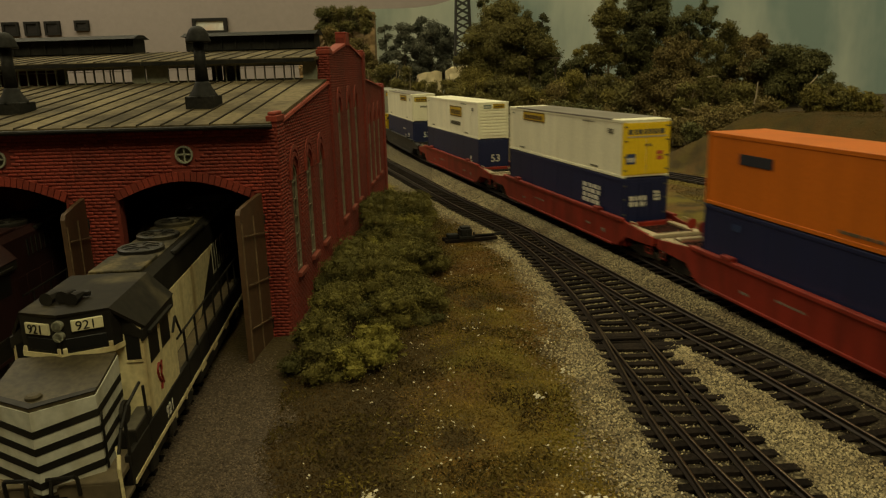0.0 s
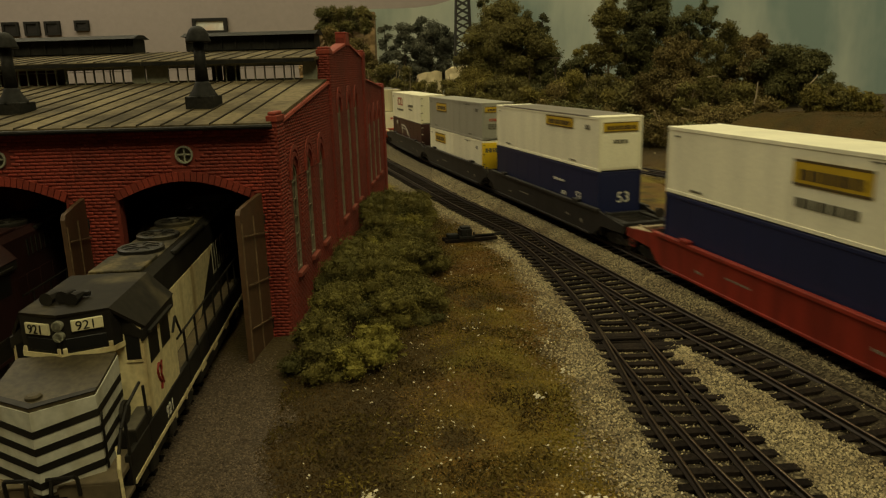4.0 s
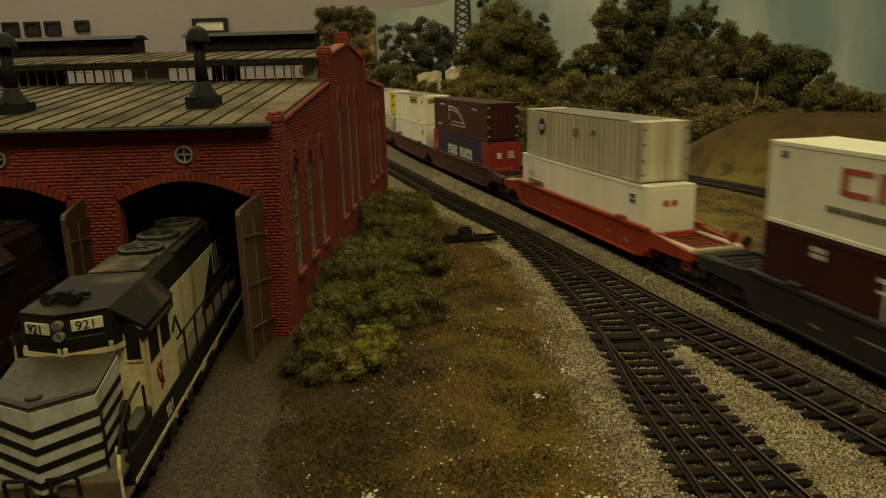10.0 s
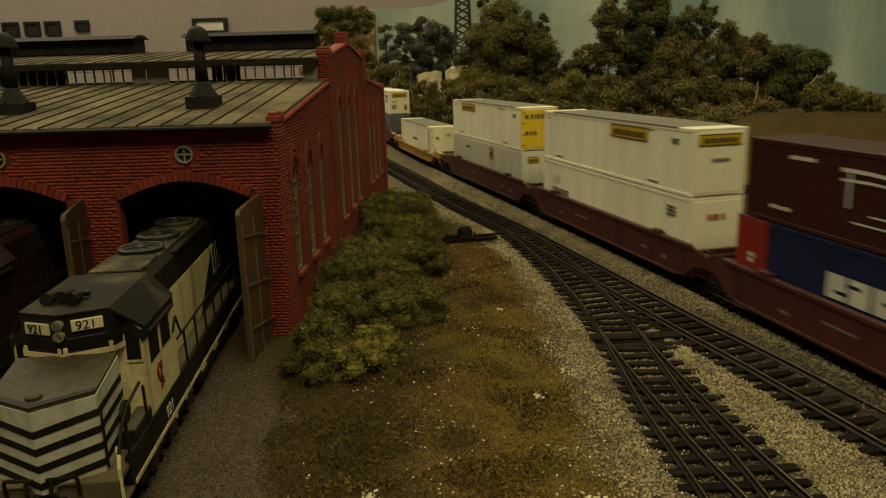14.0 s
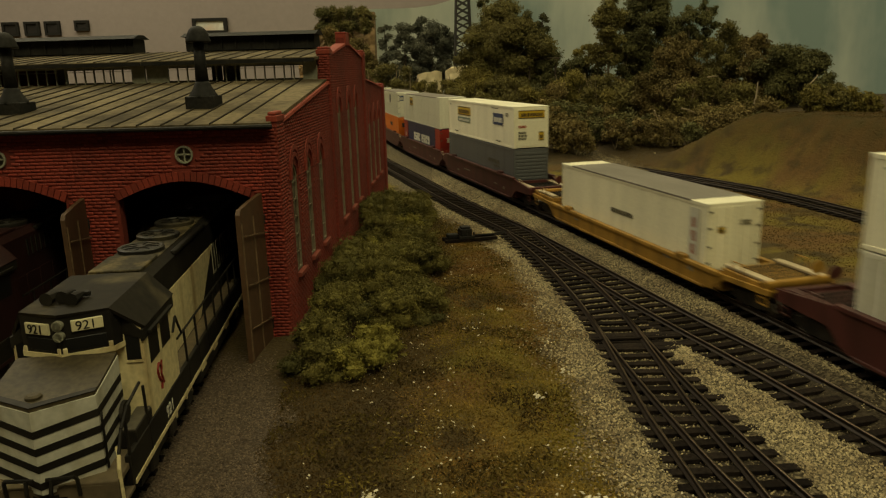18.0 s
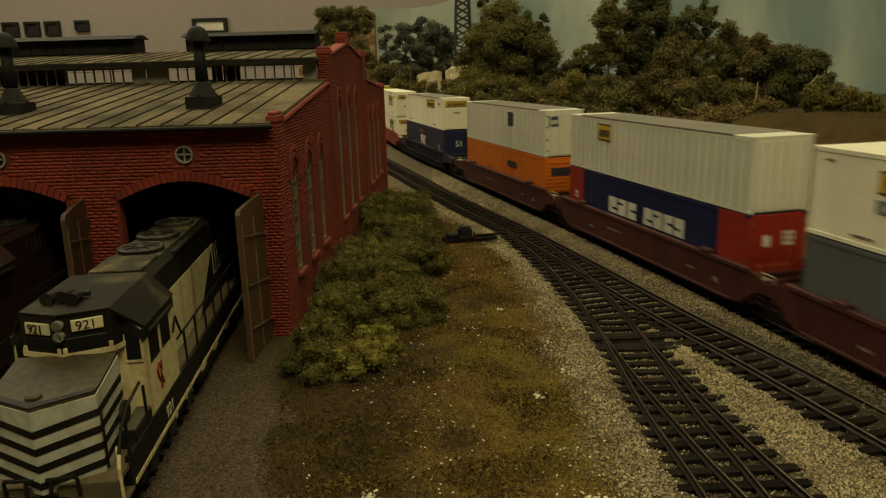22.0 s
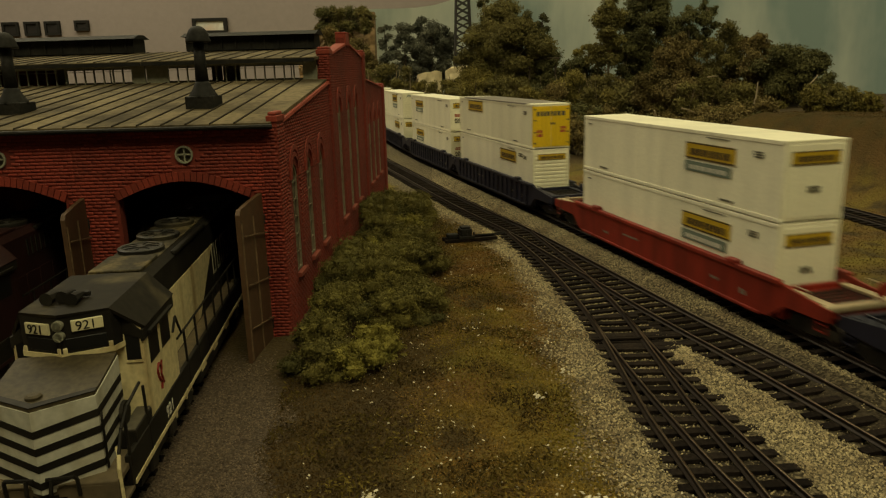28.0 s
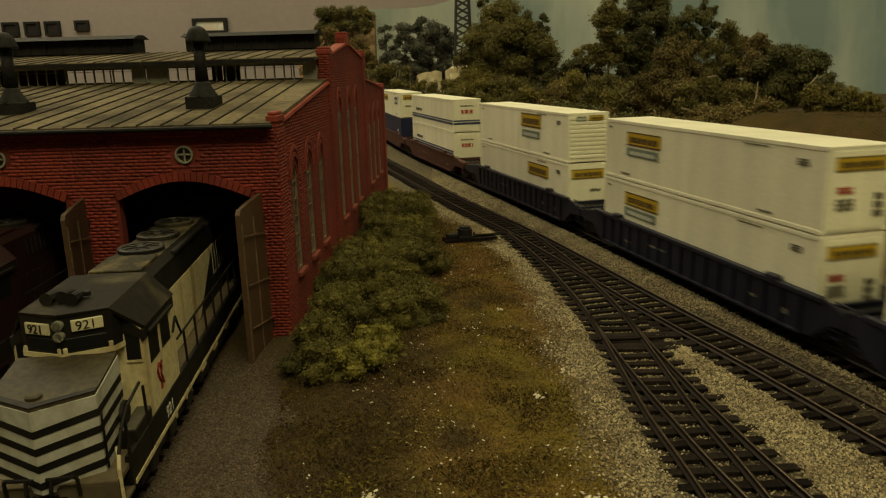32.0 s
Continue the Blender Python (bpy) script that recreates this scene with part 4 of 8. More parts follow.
        for k in range(9):
            x = -u0 - (u1 - u0) * (k + 0.5) / 9
            bm = bmesh.new()
            box(bm, x - 0.5, 190.3, 131, x + 0.5, 191, 139.8)
            part("rib", bm, IRON_BLACK, vent)
    # rear roof, closing walls
    bm = bmesh.new()
    hull_faces(bm, [(-240, 272, 110), (-5, 272, 110), (-5, 398, 99), (-240, 398, 99), (-240, 272, 111.5), (-5, 272, 111.5), (-5, 398, 100.5), (-240, 398, 100.5)], BOX)
    part("rear_roof", bm, ROOF_FELT, shed)
    bm = bmesh.new()
    box(bm, -240, 393, 0, -5, 398, 99)
    part("rear_wall", bm, MORTAR, shed)
    bm = bmesh.new()
    slab(bm, [[(20, 0), (393, 0), (393, 98), (276, 109), (264, 122), (200, 129), (136, 122), (126, 109), (20, 96)]], lambda u, v, w: (-236 - w, u, v), 4)
    part("party_wall", bm, MORTAR, shed)
    bm = bmesh.new()
    box(bm, -236, 6, 0, -5, 392, 0.6)
    part("floor_slab", bm, FLOOR_DARK, shed)
    # stove-pipe smoke jacks
    for x, y in ((-41.5, 39), (-128, 33)):
        jack = thing("smoke_jack", "tall black smoke jack with a domed cap", "", m=place_mm(x, y, TOP_SLOPE(y) - 2))
        jack.parent = shed
        bm = bmesh.new()
        box(bm, -6.6, -6.6, -1, 6.6, 6.6, 7.2, 0.5)
        part("base", bm, IRON_BLACK, jack)
        bm = bmesh.new()
        box(bm, -7.2, -7.2, 0.2, 7.2, 7.2, 1.3, 0.3)
        part("flashing", bm, ROOF_FELT, jack, "dusty flashing round the base")
        bm = bmesh.new()
        lathe(bm, [(6.8, 6.4), (6.3, 7.6), (4.4, 10.6), (3.4, 12.6), (3.0, 13.6)])
        part("flare", bm, IRON_BLACK, jack, smooth=True)
        bm = bmesh.new()
        lathe(bm, [(3.0, 12.5), (2.3, 32.0)])
        part("pipe", bm, IRON_BLACK, jack, smooth=True)
        bm = bmesh.new()
        lathe(bm, [(2.2, 31.4), (5.5, 31.0), (5.6, 31.6), (5.2, 32.6), (4.7, 34.6), (3.8, 36.4), (2.4, 37.7), (1.2, 38.1), (0.1, 38.2)])
        part("cap", bm, IRON_BLACK, jack, smooth=True)


build_side_wall()
build_front_wall()
build_shed_roof()


# ---- the container train ----
def paint(name, base, rough=0.45, dirt=0.16, streak=(1, 1, 0.2), piece_=0.04, patch=60):
    return material(name, base, rough, spread=0.07, grain=700, patch=patch, other=tuple(c * (1 - dirt) for c in base), streak=streak, patch_edge=(0.4, 0.75), piece=piece_)


WHITE = paint("white_container_paint", (0.78, 0.74, 0.56))
CREAM = paint("cream_container_paint", (0.84, 0.80, 0.62))
BEIGE = paint("weathered_beige_paint", (0.60, 0.53, 0.37), 0.6, 0.6, (1, 1, 0.08), patch=110)
PALE_GREY = paint("pale_grey_container_paint", (0.66, 0.645, 0.54))
MID_GREY = paint("mid_grey_container_paint", (0.30, 0.29, 0.245))
SLATE = paint("slate_grey_container_paint", (0.10, 0.105, 0.11))
NAVY = paint("navy_container_paint", (0.009, 0.013, 0.055), 0.5)
BLUE = paint("blue_container_paint", (0.008, 0.013, 0.062), 0.4)
ORANGE = paint("orange_container_paint", (0.56, 0.135, 0.008), 0.45)
MAROON = paint("maroon_container_paint", (0.039, 0.008, 0.007), 0.42)
RED_END = paint("red_container_paint", (0.25, 0.020, 0.012), 0.42)
YELLOW = paint("yellow_door_paint", (0.78, 0.53, 0.018), 0.45, 0.2)
ROOF_GREY = paint("grey_roof_sheet", (0.185, 0.165, 0.14), 0.55, 0.35, (0.3, 1, 1))
CAR_RED = paint("red_car_paint", (0.235, 0.022, 0.011), 0.5, 0.55, patch=110)
CAR_ORANGE = paint("orange_red_car_paint", (0.33, 0.036, 0.012), 0.5, 0.5, patch=110)
CAR_MAROON = paint("maroon_car_paint", (0.072, 0.019, 0.016), 0.5, 0.55, patch=110)
CAR_BLACK = paint("grimy_black_car_paint", (0.020, 0.017, 0.015), 0.55, 0.6, patch=110)
CAR_NAVY = paint("navy_car_paint", (0.013, 0.013, 0.030), 0.5, 0.5, patch=110)
CAR_YELLOW = paint("yellow_car_paint", (0.34, 0.185, 0.028), 0.55, 0.6, patch=120)
DECK_TAN = paint("tan_walkway_paint", (0.42, 0.34, 0.22), 0.6, 0.3)
LABEL_YELLOW = paint("yellow_label", (0.50, 0.33, 0.02), 0.45)
LABEL_INK = paint("brown_label_lettering", (0.085, 0.055, 0.02), 0.5)
LABEL_GREEN = paint("grey_green_label", (0.16, 0.20, 0.16), 0.5)
LABEL_BLUE = paint("blue_label", (0.03, 0.05, 0.13), 0.45)
LABEL_RED = paint("red_lettering", (0.42, 0.085, 0.05), 0.5)
INK = paint("black_lettering", (0.10, 0.092, 0.066), 0.5)
DARK_PRINT = paint("dark_blue_grey_print", (0.022, 0.024, 0.034), 0.5)
CAR_MARK = paint("faded_car_lettering", (0.20, 0.18, 0.14), 0.6)
INK_WHITE = paint("white_lettering", (0.58, 0.56, 0.48), 0.5)
STEEL_DARK = material("dark_truck_steel", (0.016, 0.014, 0.012), 0.65, spec=0.15, spread=0.3, grain=500, patch=90, other=(0.035, 0.028, 0.022))
WHEEL_STEEL = material("worn_wheel_steel", (0.12, 0.10, 0.085), 0.4, metal=0.8, grain=300)
W2, HC = 14.9, 33.4


def bars(bm, x0, z0, x1, z1, face, n, rng, rows=1, fill=0.72):
    """Blocks of lettering too small or not to be spelled out: n blocks along a strip."""
    for r in range(rows):
        za, zb = z0 + (z1 - z0) * r / rows, z0 + (z1 - z0) * (r + 0.75) / rows
        u = x0
        while u < x1 - 0.3:
            w = (x1 - x0) / n * rng.uniform(0.5, 1.15)
            e = min(u + w * fill, x1)
            put(bm, u, za, e, zb, face, 0.12)
            u += w


def put(bm, u0, v0, u1, v1, face, proud, base=0.0):
    """A thin plate on a face of a container: side (near), front or back end."""
    kind, at = face
    if kind == "side":
        box(bm, u0, -at - proud, v0, u1, -at + 0.05, v1)
    else:
        box(bm, at - 0.05, u0, v0, at + proud, u1, v1)


def container(label, length, mat, group, end="plain", end_mat=None, ribbed=False, roof=None, marks=(), seed=1, red_ends=0.0):
    """Origin at the middle of the floor. marks: (kind, u0, v0, u1, v1) on the near side or 'e...' on the leading end."""
    rng = random.Random(seed)
    h = length / 2
    c = thing("shipping_container", label, "container", group)
    bm = bmesh.new()
    box(bm, -h + 0.4, -W2 + 0.35, 0.5, h - 0.4, W2 - 0.35, HC - 0.6, 0.25)
    part("body", bm, mat, c)
    bm = bmesh.new()
    box(bm, -h + 0.3, -W2 + 0.25, HC - 0.9, h - 0.3, W2 - 0.25, HC, 0.3)
    rf = part("roof", bm, mat, c)
    if roof:
        bm = bmesh.new()
        box(bm, -h + 16, -W2 - 0.12, HC - 0.75, h - 14, W2 + 0.12, HC + 0.25, 0.12)
        part("roof_sheet", bm, roof, rf, "dull grey roof sheet")
    for s in (-1, 1):
        for z0, z1, nm in ((0, 1.7, "bottom_rail"), (HC - 1.9, HC - 0.1, "top_rail")):
            bm = bmesh.new()
            y0, y1 = sorted((s * (W2 - 0.9), s * W2))
            box(bm, -h + 0.2, y0, z0, h - 0.2, y1, z1, 0.2)
            part(nm, bm, mat, c)
        for e in (-1, 1):
            bm = bmesh.new()
            x0, x1 = sorted((e * (h - 1.8), e * h))
            y0, y1 = sorted((s * (W2 - 1.6), s * W2))
            box(bm, x0, y0, 0.1, x1, y1, HC - 0.05, 0.25)
            part("corner_post", bm, end_mat if (end_mat and e > 0) else mat, c)
            for z0 in (0.0, HC - 1.4):
                bm = bmesh.new()
                x0, x1 = sorted((e * (h - 2.4), e * (h + 0.12)))
                y0, y1 = sorted((s * (W2 - 2), s * (W2 + 0.12)))
                box(bm, x0, y0, z0 - 0.05, x1, y1, z0 + 1.45, 0.2)
                part("corner_casting", bm, mat, c)
    if ribbed:
        n = int(length / 6.6)
        for s in (-1, 1):
            y0, y1 = sorted((s * (W2 - 0.5), s * (W2 + 0.3)))
            bm = bmesh.new()
            box(bm, -1.0, y0, 1.5, 1.0, y1, HC - 1.8, 0.15)
            rib = mesh_of("side_rib", bm, mat)
            for i in range(n):
                piece("side_rib", rib, c, place_mm(-h + 5 + i * (length - 10) / (n - 1), 0, 0))
    else:
        n = int(length / 23)
        bm = bmesh.new()
        box(bm, -0.14, -W2 + 0.26, 1.7, 0.14, -W2 + 0.5, HC - 1.9)
        joint = mesh_of("panel_joint", bm, mat)
        for i in range(1, n):
            piece("panel_joint", joint, c, place_mm(-h + i * length / n, 0, 0))
    em = end_mat or mat
    for e in (-1, 1):
        style = end if e > 0 else "door"
        emat = em if e > 0 else mat
        if style == "louvre":
            for i in range(10):
                z = 3 + i * 2.85
                bm = bmesh.new()
                x0, x1 = sorted((e * (h - 0.5), e * (h + 0.05)))
                box(bm, x0, -W2 + 1.8, z, x1, W2 - 1.8, z + 1.9, 0.2)
                part("end_slat", bm, emat, c)
        elif style == "door":
            for s in (-1, 1):
                bm = bmesh.new()
                y0, y1 = sorted((s * 0.15, s * (W2 - 1.7)))
                x0, x1 = sorted((e * (h - 0.5), e * (h - 0.1)))
                box(bm, x0, y0, 1.6, x1, y1, HC - 1.8, 0.1)
                d = part("door", bm, emat, c)
                for k in (0.12, 0.3, 0.55, 0.8):
                    bm = bmesh.new()
                    y = s * (W2 - 1.7) * k
                    x0, x1 = sorted((e * (h - 0.2), e * (h + 0.22)))
                    if emat is YELLOW:
                        box(bm, x0, y - 0.75, 2.2, x1, y + 0.75, HC - 2.6, 0.15)
                        part("door_rib", bm, emat, d)
                    elif k in (0.3, 0.8):
                        rod(bm, (e * (h + 0.15), y, 1.2), (e * (h + 0.15), y, HC - 1.4), 0.28, 5)
                        part("lock_rod", bm, emat, d)
                if e > 0:
                    bm = bmesh.new()
                    y0, y1 = sorted((s * (W2 - 2.6), s * (W2 - 0.6)))
                    box(bm, h, y0, 0, h + 0.25, y1, 0.8)
                    hinge = mesh_of("hinge", bm, INK if emat is not MAROON else INK_WHITE)
                    for z in (4, 12, 21, 29):
                        piece("hinge", hinge, d, place_mm(0, 0, z))
        elif style == "ribs":
            for i in range(6):
                y = -W2 + 3 + i * (2 * W2 - 6) / 5
                bm = bmesh.new()
                box(bm, h - 0.4, y - 0.9, 1.8, h + 0.15, y + 0.9, HC - 2, 0.15)
                part("end_rib", bm, emat, c)
        else:
            bm = bmesh.new()
            x0, x1 = sorted((e * (h - 0.5), e * (h - 0.15)))
            box(bm, x0, -W2 + 1.8, 1.7, x1, W2 - 1.8, HC - 1.9, 0.12)
            part("end_panel", bm, emat, c)
    if red_ends:
        for x0, x1 in ((-h - 0.02, -h + red_ends), (h - red_ends, h + 0.02)):
            bm = bmesh.new()
            box(bm, x0 - (0.05 if x0 < 0 else 0), -W2 - 0.08, 0.1, x1 + (0.05 if x1 > 0 else 0), W2 + 0.08, HC - 0.02, 0.15)
            part("end_band", bm, RED_END, c, "bright red end section")
    for mk in marks:
        kind, u0, v0, u1, v1 = mk[:5]
        on_end = kind.startswith("e_")
        kd = kind[2:] if on_end else kind
        face = ("end", h + 0.12) if on_end else ("side", W2 + 0.05 + (0.3 if ribbed else 0))
        plate = {"yellow": LABEL_YELLOW, "green": LABEL_GREEN, "blue": LABEL_BLUE, "navy_stripe": LABEL_BLUE, "white": INK_WHITE, "dark": DARK_PRINT, "tan": DECK_TAN}.get(kd)
        if plate is not None:
            bm = bmesh.new()
            put(bm, u0, v0, u1, v1, face, 0.12)
            lp = part("label_panel", bm, plate, c)
            if kd in ("yellow", "green", "blue"):
                bm = bmesh.new()
                m_ = (v1 - v0) * 0.22
                up = (face[0], face[1] + 0.12)
                bars(bm, u0 + (u1 - u0) * 0.1, v0 + m_, u1 - (u1 - u0) * 0.08, v1 - m_, up, 6, rng, 1, 0.8)
                part("lettering", bm, LABEL_INK if kd == "yellow" else INK_WHITE, lp)
                if kd == "yellow":
                    bm = bmesh.new()
                    t = (v1 - v0) * 0.1
                    put(bm, u0, v0, u1, v0 + t, up, 0.05)
                    put(bm, u0, v1 - t, u1, v1, up, 0.05)
                    part("label_border", bm, LABEL_INK, lp)
        elif kd == "redplate":
            bm = bmesh.new()
            bars(bm, u0, v0, u1, v1, face, 4, rng, 2, 0.8)
            part("lettering", bm, LABEL_RED, c, "faded red lettering")
        elif kd == "disc":
            r_, cu, cv = (v1 - v0) / 2, (u0 + u1) / 2, (v0 + v1) / 2
            bm = bmesh.new()
            slab(bm, [[(cu + r_ * math.cos(t), cv + r_ * math.sin(t)) for t in (2 * math.pi * i / 24 for i in range(24))]], lambda u, v, w, at=face[1]: (u, -at - 0.12 + w, v), 0.2)
            disc = part("round_mark", bm, DARK_PRINT, c, "dark round mark")
            bm = bmesh.new()
            bars(bm, cu - r_ * 0.62, cv - r_ * 0.3, cu + r_ * 0.62, cv + r_ * 0.3, ("side", face[1] + 0.12), 3, rng, 2)
            part("lettering", bm, BEIGE, disc)
        elif kd == "bars":
            bm = bmesh.new()
            bars(bm, u0, v0, u1, v1, face, mk[5] if len(mk) > 5 else 5, rng, mk[6] if len(mk) > 6 else 1)
            part("lettering", bm, mk[7] if len(mk) > 7 else INK, c)
        elif kd == "word":
            # heavy block letters shown as plain blocks of their size
            n = mk[5]
            for i in range(n):
                a, b = u0 + (u1 - u0) * i / n, u0 + (u1 - u0) * (i + 0.84) / n
                bm = bmesh.new()
                k, notch, at = (b - a) * 0.4, (v1 - v0) * 0.16, (0.22, 0.62, 0.42, 0.3)[i % 4]
                za = v0 + (v1 - v0) * at
                put(bm, a, v0, b, za, face, 0.12)
                put(bm, a, za + notch, b, v1, face, 0.12)
                put(bm, *((a, v0, a + k, v1) if i % 2 == 0 else (b - k, v0, b, v1)), face, 0.14)
                part("letter_block", bm, INK_WHITE, c)
        elif kd == "digits":
            text_plate(mk[5], u0, v0, v1 - v0, face, INK_WHITE, c)
        elif kd == "blocks":
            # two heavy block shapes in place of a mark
            bm = bmesh.new()
            w = (u1 - u0)
            t = (v1 - v0) * 0.24
            for a, b, cc, dd in ((0, 0, 0.1, 1), (0, 0, 0.45, 0.2), (0, 0.8, 0.45, 1), (0.55, 0, 0.65, 1), (0.9, 0, 1, 1), (0.55, 0.78, 0.78, 1), (0.78, 0, 1.0, 0.22)):
                put(bm, u0 + w * a, v0 + (v1 - v0) * b, u0 + w * cc, v0 + (v1 - v0) * dd, face, 0.12)
            part("mark", bm, LABEL_RED, c, "red block mark")
        elif kd == "sweep":
            # a long white arc over two level lines
            bm = bmesh.new()
            n = 14
            for lo, hi in ((0.0, 0.075), (0.2, 0.255)):
                for i in range(n):
                    q = []
                    for t, k in ((i / n, lo), ((i + 1) / n, lo), ((i + 1) / n, hi), (i / n, hi)):
                        uu = u0 + (u1 - u0) * (1 - (1 - t) ** 1.0)
                        vv = v1 - (v1 - v0) * (t ** 3.2) - (v1 - v0) * k * (1 - 0.5 * t)
                        q.append((uu, vv))
                    if min(p[1] for p in q) < v0 + 0.2:
                        continue
                    pts = [(a, -face[1] + 0.02, b) for a, b in q] + [(a, -face[1] - 0.14, b) for a, b in q]
                    hull_faces(bm, pts, BOX)
            put(bm, u0 + (u1 - u0) * 0.12, v0, u1, v0 + 0.6, face, 0.14)
            put(bm, u0 + (u1 - u0) * 0.06, v0 + 5, u0 + (u1 - u0) * 0.08, v1 - 1, face, 0.14)
            put(bm, u0 + (u1 - u0) * 0.25, v0 + 3.4, u1 - 2, v0 + 4.0, face, 0.14)
            bmesh.ops.recalc_face_normals(bm, faces=bm.faces)
            part("mark", bm, INK_WHITE, c, "white arc mark")
    return c


def text_plate(words, u, v, size, face, mat, parent):
    """Numbers that can be read, cut from the built-in font."""
    cu = bpy.data.curves.new("number_mark", "FONT")
    cu.body, cu.size, cu.extrude, cu.offset = words, size * 1.35 * MM, 0.06 * MM, size * 0.008 * MM
    cu.materials.append(mat)
    ob = new("number_mark", cu)
    ob.parent = parent
    if face[0] == "side":
        ob.matrix_basis = place_mm(u, -face[1] - 0.05, v, 90, 0, 0)
    else:
        ob.matrix_basis = place_mm(face[1] + 0.05, u, v, 90, 0, 90)
    me = bpy.data.meshes.new_from_object(ob)
    ob2 = new("number_mark", me)
    ob2.parent, ob2.matrix_basis = parent, ob.matrix_basis
    bpy.data.objects.remove(ob)
    return ob2


WHEEL_MESH = {}


def truck(parent, x):
    """A two-axle freight truck under the car."""
    t = thing("truck", "", "", m=place_mm(x, 0, 0))
    t.parent = parent
    for s in (-1, 1):
        bm = bmesh.new()
        prof = [(-15, 3.6), (-13.5, 6.8), (-8, 7.2), (-4, 8.6), (4, 8.6), (8, 7.2), (13.5, 6.8), (15, 3.6), (9.5, 3.4), (5, 2.2), (-5, 2.2), (-9.5, 3.4)]
        slab(bm, [prof], lambda u, v, w, s=s: (u, s * (11.5 - w), v), 1.6)
        part("side_frame", bm, STEEL_DARK, t)
    bm = bmesh.new()
    box(bm, -3, -11, 5, 3, 11, 8.5, 0.3)
    part("bolster", bm, STEEL_DARK, t)
    if "w" not in WHEEL_MESH:
        bm = bmesh.new()
        for s in (-1, 1):
            lathe(bm, [(5.9, -0.45), (5.9, 0.0), (5.2, 0.15), (5.05, 2.0), (4.2, 2.2), (3.9, 1.5), (1.5, 1.3), (1.4, 2.3), (0.2, 2.3)], 0, 0, 18)
            for v in bm.verts:
                if not v.tag:
                    v.co = Vector((v.co.x, s * (7.3 + v.co.z), v.co.y))
                    v.tag = True
        rod(bm, (0, -11, 0), (0, 11, 0), 0.8)
        bmesh.ops.recalc_face_normals(bm, faces=bm.faces)
        WHEEL_MESH["w"] = mesh_of("wheelset", bm, WHEEL_STEEL)
    for a in (-10.2, 10.2):
        piece("wheelset", WHEEL_MESH["w"], t, place_mm(a, 0, 5.15))
    return t


